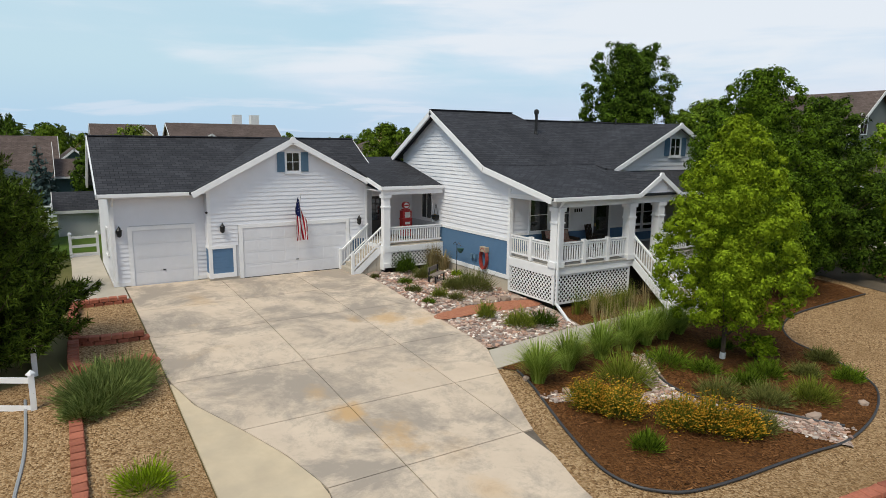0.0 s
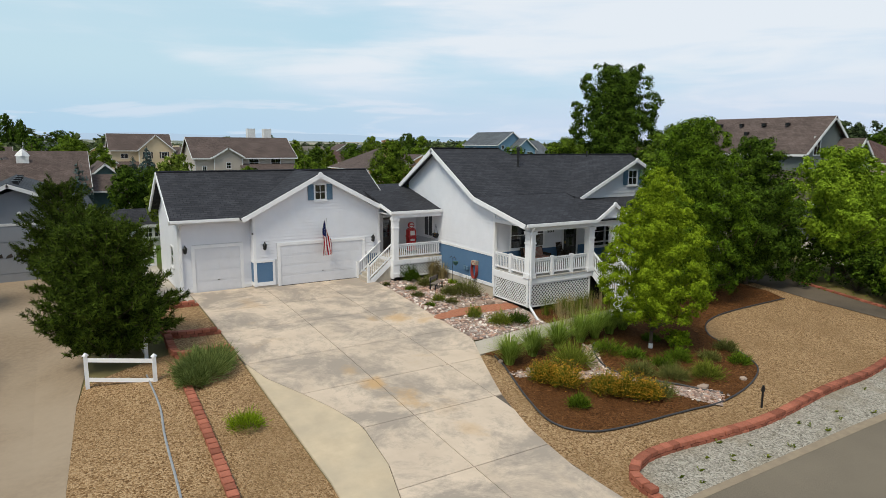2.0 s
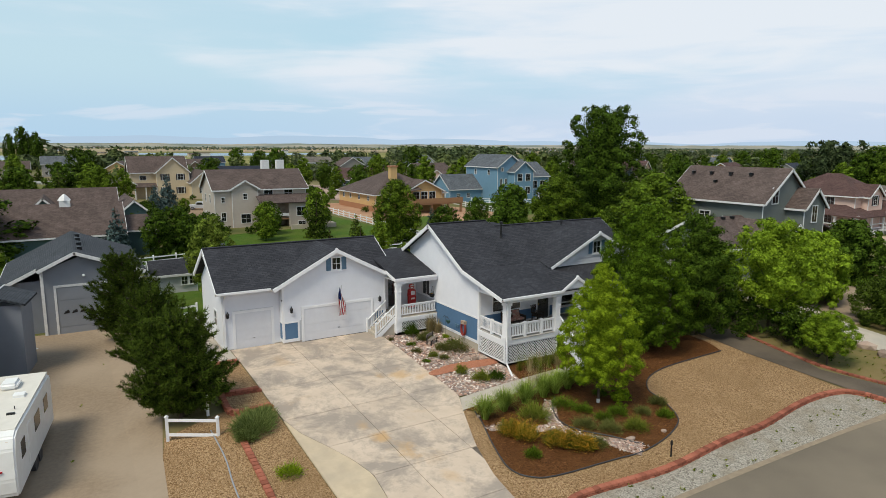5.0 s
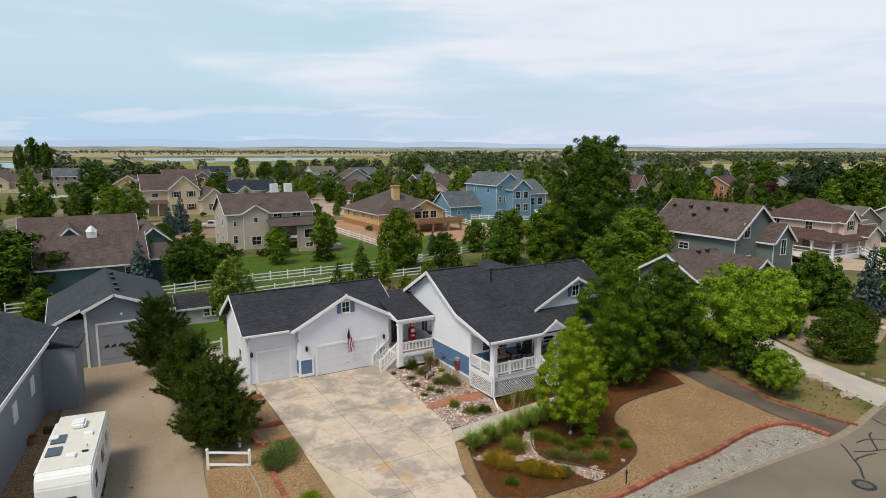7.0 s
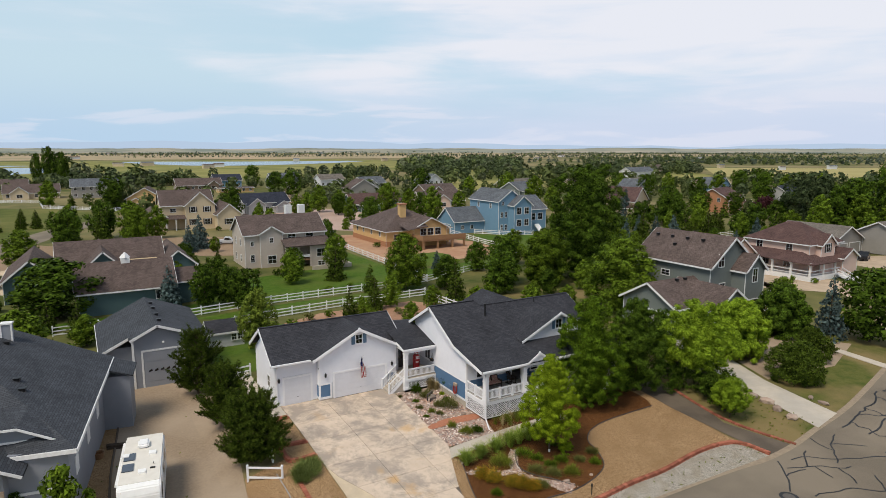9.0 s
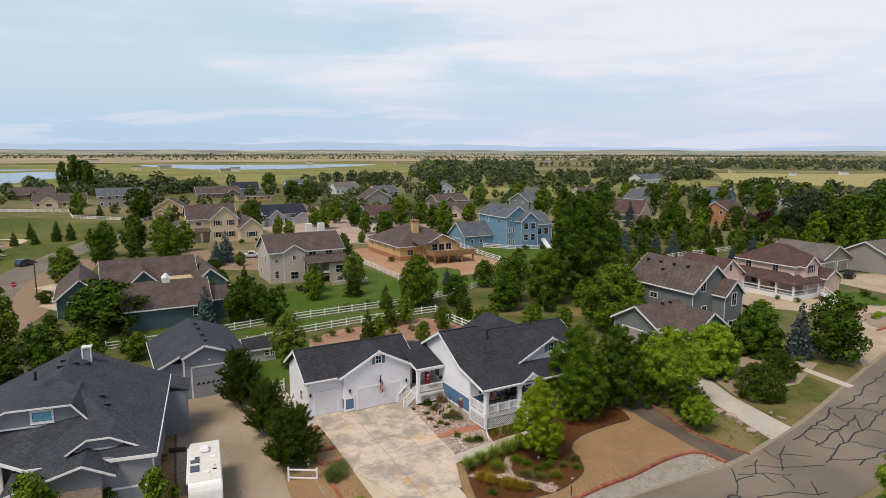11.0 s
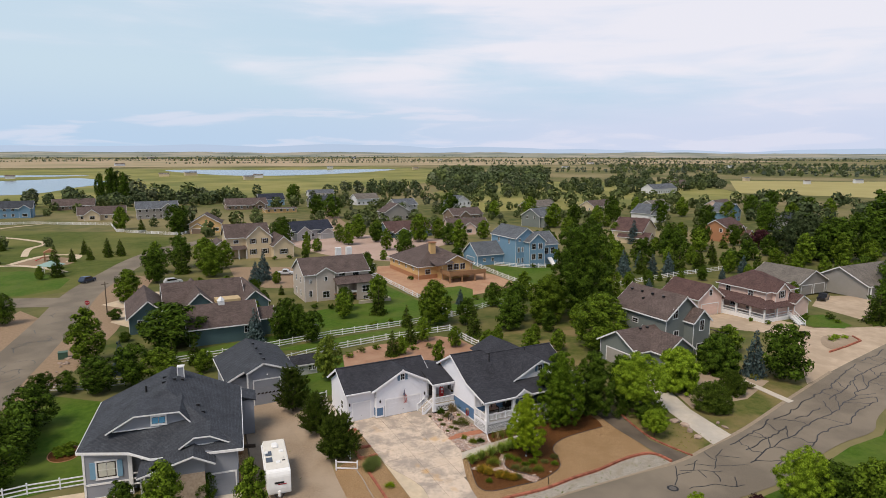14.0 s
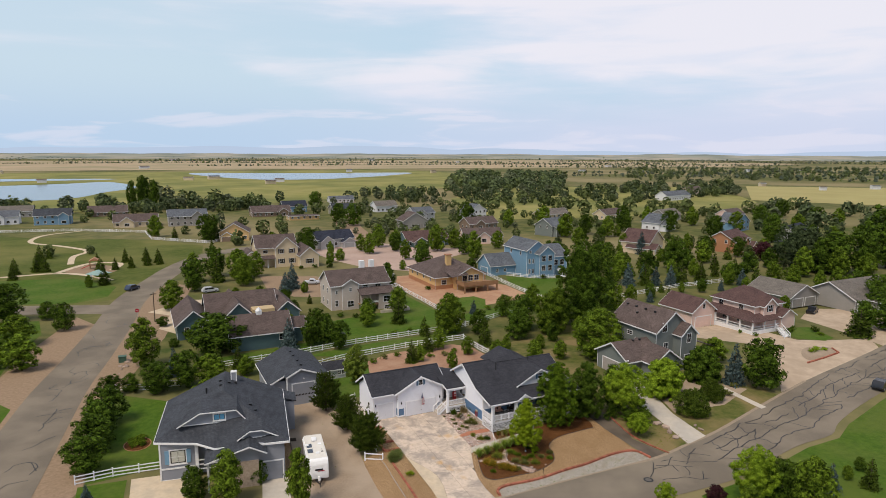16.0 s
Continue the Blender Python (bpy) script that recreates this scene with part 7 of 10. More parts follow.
def pine(label, h, r0, nb, seed, needle=0.2, lean=0.0):
    """A bushy pine: boughs that sweep out and turn up, each set with tufts of radiating needles."""
    r = np.random.default_rng(seed)
    m = M().tube((0, 0, -0.15), (lean * 0.5, 0, h * 0.5), 0.13, 0.09, 8).tube((lean * 0.5, 0, h * 0.5), (lean, 0, h * 0.96), 0.09, 0.02, 6)
    tips, axes = [], []
    for i in range(nb):
        f = ((i + r.random()) / nb) ** 1.15
        z0 = h * (0.09 + 0.80 * f)
        a = i * 2.39996 + r.normal() * 0.3
        L = r0 * (0.12 + 0.96 * (1 - f) ** 0.5) * r.uniform(0.66, 1.12) * (0.78 if f < 0.08 else 1)
        rise = r.uniform(0.15, 0.5) + 0.8 * f ** 1.5
        da = np.array((math.cos(a), math.sin(a), 0.0))
        o = np.array((lean * z0 / h, 0, z0))
        seg = [o + da * L * u + np.array((0, 0, L * rise * u ** 1.6)) for u in (0, 0.35, 0.7, 1.0)]
        for p, q, w0, w1 in zip(seg, seg[1:], (0.035, 0.024, 0.014), (0.024, 0.014, 0.006)):
            m.tube(tuple(p), tuple(q), w0, w1, 4)
        side = np.array((-da[1], da[0], 0.0))
        k = max(5, int(L * 6.5))
        for j in range(k):
            u = 0.28 + 0.74 * (j + r.random()) / k
            w = L * 0.36 * (1.15 - u) * r.uniform(-1, 1) + r.normal() * 0.05
            p = o + da * L * u + np.array((0, 0, L * rise * u ** 1.6 + 0.13 * r.normal())) + side * w
            ax = da * 0.75 + side * np.sign(w) * 0.35 + np.array((0, 0, 0.55 + 0.5 * f))
            tips.append(p)
            axes.append(ax / np.linalg.norm(ax))
    T, A = np.array(tips), np.array(axes)
    K = 42
    n = len(T) * K
    idx = np.repeat(np.arange(len(T)), K)
    along = r.random(n)
    ring = r.normal(size=(n, 3))
    ring /= np.linalg.norm(ring, axis=1)[:, None]
    c = T[idx] + A[idx] * (along * needle * 1.7 - needle * 0.7)[:, None] + r.normal(size=(n, 3)) * needle * 0.16
    d = A[idx] * (0.35 + 0.5 * along)[:, None] + ring * 0.8
    d /= np.linalg.norm(d, axis=1)[:, None]
    t = np.cross(d, r.normal(size=(n, 3)))
    t /= np.linalg.norm(t, axis=1)[:, None]
    ln = (needle * (0.7 + 0.6 * r.random(n)))[:, None]
    V = np.stack([c - t * ln * 0.095, c + t * ln * 0.095, c + d * ln], 1)
    me = bpy.data.meshes.new("crown")
    me.from_pydata(V.reshape(-1, 3).tolist(), [], np.arange(n * 3).reshape(-1, 3).tolist())
    me.materials.append(L_PINE)
    e = root("pine_tree", pose(0, 0, -50), label, "tree")
    part("trunk", m, BARK, e)
    part("crown", me, None, e)
    return e


def oval(low=0.45, wide=0.4, tip=0.12):
    """Radius along a crown: low at the base, 1 at wide, tip at the top."""
    def g(f):
        if f < wide:
            return low + (1 - low) * math.sin(math.pi / 2 * f / wide)
        return tip + (1 - tip) * math.cos(math.pi / 2 * (f - wide) / (1 - wide)) ** 0.75
    return g


ASH = leaf("ash_leaves", (0.016, 0.032, 0.002), (0.138, 0.232, 0.015), 0.06)
protos = {
    "D": bough_tree("broadleaf_tree", "dark green broadleaf tree with a dense rounded crown", 9.0, 3.8, oval(0.65, 0.42, 0.28), 44, 106, 0.20, 1.35, L_DARK, 3, 0.06),
    "D2": bough_tree("broadleaf_tree", "dark green broadleaf tree with an uneven crown", 9.0, 3.4, oval(0.6, 0.5, 0.28), 44, 106, 0.20, 1.3, L_DARK, 13, 0.06, stems=((0.7, 0.3), (-0.8, -0.2))),
    "M": bough_tree("broadleaf_tree", "mid-green broadleaf tree with a loose crown", 8.0, 3.0, oval(0.6, 0.4, 0.18), 44, 106, 0.17, 1.1, L_MID, 5, 0.06),
    "M2": bough_tree("broadleaf_tree", "mid-green broadleaf tree with a tall oval crown", 8.0, 2.5, oval(0.6, 0.4, 0.14), 44, 106, 0.16, 0.95, L_MID, 25, 0.06),
    "L": bough_tree("broadleaf_tree", "bright lime-green broadleaf tree", 8.0, 3.4, oval(0.6, 0.42, 0.25), 130, 200, 0.085, 0.62, L_LIME, 7, 0.24),
    "B": bough_tree("broadleaf_tree", "tall mid-green broadleaf tree behind the house", 9.0, 3.6, oval(0.65, 0.4, 0.2), 90, 170, 0.125, 0.95, L_MID, 23, 0.06),
    "O": bough_tree("broadleaf_tree", "slim olive-green broadleaf tree behind the garage", 8.0, 2.7, oval(0.6, 0.42, 0.2), 80, 150, 0.11, 0.7, L_OLIVE, 19, 0.08),
    "W": bough_tree("willow_tree", "grey-green spreading willow tree", 15.0, 8.6, oval(0.75, 0.4, 0.35), 110, 90, 0.36, 1.9, leaf("willow_leaves", (0.018, 0.030, 0.012), (0.085, 0.115, 0.048)), 9, 0.05, trunk=0.4, stems=((2.5, 0), (-2.5, 0))),
    "C": conifer("conifer", "dark green cone-shaped conifer", 7.0, 4.0, 1700, 0.22, L_PINE, 4),
    "S": conifer("blue_spruce", "blue-grey spruce with layered drooping branches", 7.0, 4.2, 2000, 0.22, L_SPRUCE, 6),
    "U": bough_tree("plum_tree", "dark purple-leaved plum tree", 6.0, 3.2, oval(0.6, 0.45, 0.3), 36, 80, 0.2, 1.1, L_PURPLE, 17, 0.12),
    "R": bough_tree("broadleaf_shrub", "large rounded yellow-green bush leafy to the ground", 6.0, 3.6, oval(0.8, 0.38, 0.3), 130, 230, 0.12, 0.75, L_LIME, 21, 0.0),
    "K": bough_tree("broadleaf_shrub", "large dense dark green bush leafy to the ground", 6.0, 3.4, oval(0.85, 0.36, 0.3), 130, 230, 0.12, 0.75, L_DARK, 27, 0.0),
    "J": bough_tree("juniper_shrub", "dense dark green spreading juniper on the verge", 4.0, 2.6, oval(0.8, 0.36, 0.25), 130, 230, 0.085, 0.55, L_PINE, 29, 0.0, tip=1.6),
}
height = {"D": 9.0, "D2": 9.0, "M": 8.0, "M2": 8.0, "L": 8.0, "O": 8.0, "B": 9.0, "W": 15.0, "C": 7.0, "S": 7.0, "U": 6.0, "R": 6.0, "K": 6.0, "J": 4.0}
used = set()
tr = random.Random(11)


def plant(x, y, h, kind, wide=1.0):
    """A tree of that kind and height on the ground at (x, y)."""
    if kind in ("D", "M") and tr.random() < 0.5:
        kind += "2"
    s = h / height[kind]
    m = pose(x, y, gz(x, y), 0, 0, tr.uniform(0, 360)) @ Matrix.Diagonal((s * wide * tr.uniform(0.92, 1.1), s * wide * tr.uniform(0.92, 1.1), s, 1))
    if kind not in used:
        used.add(kind)
        protos[kind].matrix_basis = m
        return protos[kind]
    return copy_thing(protos[kind], m @ Matrix.Diagonal((*(1 / v for v in protos[kind].scale), 1)))


STREET = "-36.8 30.6 3.8 D 1.2;-33.6 31.2 3.4 D 1.2;-36.8 18.7 6.0 D 1.3;-37.6 14 5.6 D 1.3;-38.3 9.4 5.3 D 1.45;-38.8 2.5 5.2 D 1.4;-31.4 44.2 9.9 M 1.04;-29.5 28.9 5.7 D 1.3;-26.4 36.6 5.9 S 0.8;-24.9 29.8 6.8 D 0.9;-20.9 29.0 5.9 M 1.5;-17.8 47.5 8.5 D 1.75;-22.1 59.8 2.4 D 1.6;-14.4 31.5 3.9 M 1.4;-24.2 90.2 8.1 M 1.3;-27.1 74.1 2.4 D 1.7;-25.6 55.8 1.9 D 1.7;-52.2 51.9 7.2 M 1.5;-57.5 56 7.5 M 1.4;-55.6 69.8 7.1 M 1.6;-61.0 93.9 9.7 D 1.2;-52.3 92.6 4.6 D 1.2;-47.8 79.8 6.7 D 0.93;-26.7 -10.3 4.5 D 1.0;-23.3 -12.8 7.0 M 0.96;-19.0 -9.1 2.9 D 1.0;-15.9 -17.2 7.6 M 0.7;-38.2 -5.8 2.8 S;-18.5 40 4.2 C;-24 21 3.2 M;-15.2 36 5 C"
YARD = "5.7 39.5 6.2 D;4.4 53 6 D;2 16.5 7.2 O;24.6 53 6.7 C;16.8 53.6 5.9 M;31.9 40 9.5 B;15.7 24 5 C;17.4 24 3.5 M;21.9 30 4.9 C;24.7 30.5 4.9 M;20.8 16.4 3.5 M;27.9 23.6 4 M;34.5 28.3 6.5 C;43.6 29.8 7.1 D;45.3 53.3 3.9 S;53 30.3 10 B;49.4 9.3 10.3 B 1.2;30.4 16.2 4.5 M;36.7 12.9 4.5 M;42.2 12 4 M"
DRIVE = "35.6 -13.9 8.5 L 1.0;47.2 -10.2 6.2 R 1.0;58.6 -8.0 6.2 K 1.05;46.4 -17.2 4.0 J 1.1;53.4 -14.8 3.6 J 0.95;68.3 -2.0 4.9 M 1.8;62.5 -11.6 8.0 S 0.8;65.9 -14.5 9.0 D 1.08;33.1 -19.6 3.6 L 1.1;111.8 -3.4 6.4 C 1.7;122.8 -3.2 9.0 D 1.4;73.4 1.4 3 M;52 -7 4 M 1.4;55 -4.5 4.5 M 1.3;40 -6 5 D"
FRONT = "33.2 -39 6.6 L;35.9 -40.5 5.4 D;39.9 -41.5 5.4 M;36.5 -44 7 M;44.5 -41.0 3.6 S;23.5 -34.6 2.6 L;28.9 -37.2 2.3 U;49.5 -42.7 4 C;49.0 -40.2 1.9 M;52.8 -39.5 1.8 D;30 -41 4 M"
RIGHT = "181 58.5 15 W;180 45 9.6 M;187 40 8 M;212 48 22 D;172.7 93.4 6.8 D;157.6 95.8 6.7 D;111 62 7.2 C;114 60.6 5.9 S;118.4 58.7 6.3 S;122.8 58.6 7.8 C;128.5 56 7.4 C;135 51 6.3 M;139 49.3 5.4 S;185 77.5 7 U;142.4 62.7 5.4 C;152 48 6.5 M;149 39.8 7 M;157 36 5.3 M;109.4 67.6 5.5 M;105.8 69.3 5.9 M"
PARK = "-68 152.5 4.9 C;-63 166 6.3 C;-60.5 164.8 5.9 C;-62.4 196 4.4 C;-45.7 183 3.2 C;-39 159.5 4.4 C;-34 161 4.5 C;-28.6 164.6 5 C;-24.6 165 4.6 C;-41.4 132.5 6.2 C;-45.4 130 3.8 M;-24 247 10 M;-16 232.5 6.1 C;-2.6 220 12 D;-27 405 23 D 0.5;-34 417 19 D 0.45;-20 402 20 D 0.45;-17 112 9 D;-9.4 122.4 8.2 C;-2.7 124 9.6 M"
MID = "3.5 126.6 8.0 M;-5 179 6.1 C;7 98.7 6.1 S;-6 74.6 4.4 M;28.5 159 6.7 D;25 168 5.8 D;62.6 171.6 9.4 M;68 165.6 7.8 M;81 151 10.7 M;84.8 126 10.5 M;38.6 95.5 5 D;52 164 7 M;38.5 162 5 M;25.8 139.7 6.3 C;145.7 84.7 8 D;108 147.5 7.4 M;157 165.5 11 M;174.6 210 11 M;106.7 102.6 8.4 D;226 203 10 D;74 270 11 D;77 253 12 D;85 366 12 D;133 224 13 D;157 218 9 M"
FILL = "36 22 5 M;39.5 17 5.5 D;43 20 4.5 M;49 24 6 D;52 18 5 M;56 24 7 M;58.5 18.5 5 C;62 14 5.5 M;55 36 6 M;59 40 7 D;66 42 7.5 M;71 37 6 D;72 28 8 M;74 22 6.5 D;70 17 5 M;76 45 5 C;80 42 6 M;84 47 5.5 D;88 43 4.5 C;92 47 6 M;96 44 5 S;100 48 6 D;104 45 5 C;85 55 6 M;91 58 7 D;97 61 6 C;103 60 5 S;100 66 7 M;92 66 6 D;108 52 4.5 C;113 49 5 M;119 47 6 D;126 46 5 S;133 43 6 M;40 30 5 D;46 36 6 M;50 40 5 C;37 52 4 M;62 54 5 D;66 50 4 C;26 25 3.5 M;12 24 3 D;-12 34 5 D;-8 36 4 M;-20 36 6 D;-16 22 4.5 M;44 112 6 D;52 118 5 M;72 104 7 D;78 108 6 M;86 110 7 D;96 106 6 M;102 92 7 D;98 78 6 C;104 80 5 M;110 86 7 D;68 116 5 M;30 78 5 M;33 72 4 D;3 70 6 D;0 64 7 M;4 84 6 D;-2 88 7 M;-8 92 6 M;-14 90 5 D;10 82 4 C;-20 76 6 D;-3 80 8 M;-10 80 7 L;-24 58 5 M;8 58 4.5 D;12 96 5 M;24 98 5 D;30 104 6 M"
# tree spots and heights worked back from the camera's view at the end
VIEW_TREES = "1 44.2 6.0 D;-3.6 44.6 6.5 S;4.6 45 5.2 D;28 62 6.7 M;19 60 5.0 D;26 41 4.6 C;10 103 7.8 S;-2 114 9 B;-9 132 9.5 D;-16 125 9.1 M;-64 183 7.3 C;-69 163 5.7 C;-63 201 5.6 C;-43 148 6.6 C;-36 175 5.3 C;-29 175 5.4 C;-25 169 5.3 C;-49 202 4.1 C;-0 225 13.2 D;-22 468 22.3 D;-10 451 15.3 M;1 429 12.8 D;21 405 14.5 M;8 202 7.5 D;25 237 8.5 M;32 173 9.5 D;53 156 8.1 M;38 387 10.2 D;50 392 10.4 M;59 354 8.6 D;65 330 8.2 M;77 333 8.3 D;79 285 8.6 D;101 335 7.8 M;102 313 9.0 D;96 245 8.3 D;84 198 8.3 M;111 239 8.9 D;102 202 8.6 D;65 158 7.1 D;61 137 7.5 M;62 123 8.4 D;36 244 7.1 D;20 188 6.8 M;60 221 6.3 C;-32 372 7.4 M;-45 340 6.8 D;-58 364 6.3 D;-72 390 6.6 M;-85 395 6.6 D;-59 330 5.2 M;-0 304 7.2 D;-10 252 5.1 C;60 38 8 B;48 35 8.1 D;38 37 5.3 D;106 64 7.2 S;141 80 11.3 D;167 89 8.9 D;154 110 9.3 S;118 70 5.3 S;128 66 5.7 C;136 66 5.8 M;152 63 5.9 C;180 51 11.8 D;185 49 13.7 D;169 50 9.6 M;192 45 13.8 D;117 -1 6.6 D;140 9 8.9 D;233 110 13.1 D;262 118 11.2 M;288 160 11.6 D;254 147 10.2 M;225 135 10.1 D;253 176 10.3 M;221 161 10.8 D;229 186 10.3 M;199 171 10.7 D;176 157 10.0 M;173 170 9.8 D;140 133 8.9 M;172 283 10.5 D;204 315 10.7 M;163 231 9.3 D;91 155 8.3 M;88 140 7.9 D;251 351 11.9 M;253 320 11.3 D;254 293 11.6 M;238 254 11.3 D;262 265 11.1 D;280 257 11.1 M;284 234 10.6 D;317 241 10.3 M;304 205 10.2 D;347 215 10.1 M;344 187 11.0 D;318 146 10.4 D;330 141 9.7 M;233 91 9.9 D;234 82 10.1 M;253 82 9.9 D;190 71 8.7 D;153 119 7.2 M;128 100 7.3 D;171 102 7.9 M;184 88 7.8 D;107 90 7.2 M;91 72 6.5 D;61 50 6.7 M;51 48 5.3 D;35 44 4.1 C;80 41 7.6 M;77 49 7.8 D;89 44 5.4 M;162 48 6.4 C;174 66 7.0 D;119 20 3.9 M;63 15 3.8 M"
planted, afar = [], []
for line in (STREET, YARD, DRIVE, FRONT, RIGHT, PARK, MID, VIEW_TREES, FILL):
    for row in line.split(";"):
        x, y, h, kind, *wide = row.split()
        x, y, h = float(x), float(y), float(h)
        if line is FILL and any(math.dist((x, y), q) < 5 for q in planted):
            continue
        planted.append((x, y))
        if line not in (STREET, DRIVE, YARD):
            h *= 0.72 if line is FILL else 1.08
        if line is VIEW_TREES and y > 190:
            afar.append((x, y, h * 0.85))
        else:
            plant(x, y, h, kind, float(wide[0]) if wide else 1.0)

# the near trees of the garden
maple = bough_tree("maple_tree", "young bright green maple with a slim staked trunk in mulch", 7.75, 2.35, oval(0.62, 0.24, 0.05), 290, 270, 0.043, 0.36, L_MAPLE, 31, 0.16, trunk=0.075)
maple.matrix_basis = pose(15.4, -16.95, gz(15.4, -16.95) + 0.06)
part("trunk_guard", M().tube((0, 0, 0), (0.01, 0, 0.22), 0.095, 0.09, 8), TRIMW, maple, "white trunk guard")
big1 = bough_tree("shade_tree", "tall green shade tree beside the porch", 9.9, 3.35, oval(0.72, 0.4, 0.16), 330, 300, 0.056, 0.50, ASH, 33, 0.05, trunk=0.17)
big1.matrix_basis = pose(23.9, -12.2, gz(23.9, -12.2))
big2 = bough_tree("shade_tree", "dark green shade tree beyond the porch corner", 8.9, 2.95, oval(0.72, 0.4, 0.2), 230, 260, 0.066, 0.55, L_DARK, 35, 0.05, trunk=0.17)
big2.matrix_basis = pose(29.8, -11.8, gz(29.8, -11.8))
poplar = bough_tree("cottonwood_tree", "tall dark cottonwood tree with a twin-topped crown", 20.5, 6.4, oval(0.8, 0.42, 0.3), 300, 230, 0.155, 1.1, L_DARK, 37, 0.04, trunk=0.35, stems=((2.6, 0.5), (-2.8, -0.4)))
poplar.matrix_basis = pose(64, 32, -1)
for x, y, h, wide, nb_, sd in ((-4.45, -7.9, 5.3, 4.9, 190, 41), (-4.8, -0.2, 5.3, 4.6, 130, 43), (-5.6, 8.6, 6.4, 5.0, 130, 45)):
    p = pine("bushy dark green pine beside the dirt drive", h, wide / 2, nb_, sd)
    p.matrix_basis = pose(x, y, gz(x, y))


# ---------------------------------------------------------------- yards behind and beside
drape("backyard_dirt", [(3, 12), (3, 20), (5.7, 19.8), (8.4, 29.2), (14.4, 32.2), (28.7, 32.3), (31.5, 29), (30.5, 14), (29, 9), (12, 7.5)], 0.03, mat("red_dirt", (0.33, 0.19, 0.12), (0.27, 0.15, 0.095), 3, 0.95, bump=0.4, bscale=30, big=(0.40, 0.26, 0.17), bigscale=0.3, world_space=True), label="reddish dirt terraces of the backyard")
drape("backyard_lawn", [(-3, 10), (-3, 30.5), (5.5, 31.5), (8.3, 29), (5.6, 19.8), (3, 19.5), (2.6, 10)], 0.035, LAWN, label="small green lawn behind the garage")
for pts_, nm in (([(5, 34), (17, 36), (29, 35), (37, 42), (27, 41), (10, 40), (-2, 38)], "lawn_strip"), ([(-20, 40), (2, 41), (17, 43), (27, 43.5), (38, 46), (38, 62), (37.5, 92), (31, 84), (31, 66), (16, 63), (4, 60), (2, 47), (-18, 44)], "tan_house_lawn"), ([(40, 56), (51, 57), (56, 66), (55, 71), (48, 71), (41, 64)], "ochre_house_lawn"), ([(73, 63), (81, 64), (96, 84), (88, 84.5), (79, 93), (73, 80)], "blue_house_lawn"), ([(40, 46), (58, 50), (70, 59), (60, 58), (42, 54)], "lawn_behind_fence")):
    drape(nm, pts_, 0.035, LAWN, label="mown green lawn behind a house", cell=4.0)
drape("ochre_house_dirt", [(39.5, 93), (39.5, 61), (52, 60), (62, 62), (70, 64), (71.5, 80), (66, 95), (66, 106), (46, 108)], 0.028, mat("orange_dirt", (0.42, 0.26, 0.16), (0.36, 0.22, 0.14), 1.2, 0.95, big=(0.30, 0.15, 0.09), bigscale=0.2, world_space=True), label="orange bare dirt yard", cell=4.0)
PARKG = mat("park_grass", (0.056, 0.078, 0.012), (0.090, 0.105, 0.022), 0.5, 0.95, big=(0.17, 0.155, 0.05), bigscale=0.03, bigamt=0.7, world_space=True, bump=0.4, bscale=12)
drape("park_grass", [(-91, 277), (-25.4, 237), (-6, 208), (-8, 187), (-21, 161), (-30.5, 134), (-38, 110), (-46, 106), (-62, 110), (-140, 122), (-150, 280)], 0.03, PARKG, label="wide mown park meadow", cell=0)
drape("park_lawn", [(-66, 152), (-50, 147), (-38, 128), (-40, 114), (-48, 109), (-60, 113), (-110, 124), (-100, 155)], 0.05, LAWN, label="watered green park lawn", cell=0)
SAND = mat("roadside_sand", (0.29, 0.205, 0.135), (0.225, 0.158, 0.10), 2, 0.95, world_space=True)
drape("playground_pit", curve_pts([(-56, 164), (-47, 174), (-38, 163), (-43, 152)], 5, True), 0.08, SAND, label="sandy playground pit", cell=0)
for pts_ in ([(-110, 158), (-72, 159.5), (-57, 160), (-47, 152), (-40, 140)], [(-57, 160), (-48, 177), (-38, 173), (-40, 160)], [(-54, 178), (-54.5, 197), (-50.5, 211), (-61, 230), (-75, 249), (-73, 274), (-58, 287)]):
    ribbon("park_path", curve_pts(pts_, 6), 2.2, 0.09, CONC_NEW, label="pale curving footpath in the park")
drape("left_lawn", [(-36, 31), (-28, 24), (-27.5, 8), (-29.4, 0.5), (-38.7, -0.6), (-38, 15)], 0.035, LAWN, label="green lawn beside the blue-grey house", cell=2.0)
drape("left_front_lawn", [(-39.5, -0.8), (-34, -1.4), (-34.5, -8), (-36, -24), (-39.8, -24)], 0.035, LAWN, label="green lawn by the corner", cell=2.0)
drape("left_house_drive", [(-33.5, -1.5), (-26, -2.6), (-26.4, -10), (-28, -24.9), (-34.5, -24.9)], 0.06, CONC_NEW, label="pale concrete drive of the blue-grey house", cell=2.0)
drape("left_garage_drive", [(-18.2, -6.5), (-15.2, -7.6), (-16.3, -15), (-17, -24.9), (-21, -24.9), (-19.5, -14)], 0.06, CONC_GREY, label="grey concrete drive to a garage", cell=2.0)
drape("left_side_bank", [(-49, -24), (-46, 2), (-43, 30), (-39, 55), (-35, 82), (-31, 106), (-23.5, 128), (-17, 120), (-22, 92), (-27, 64), (-33, 42), (-36.5, 31), (-38.4, 12), (-38.9, -1)], 0.03, SAND, label="sandy roadside bank", cell=2.0)
drape("far_side_bank", [(-55, -20), (-51, 2), (-48.4, 26), (-44.5, 55), (-40.5, 80), (-46, 92), (-52, 68), (-56, 45), (-57, 30), (-58, -20)], 0.03, SAND, label="sandy roadside bank", cell=2.0)
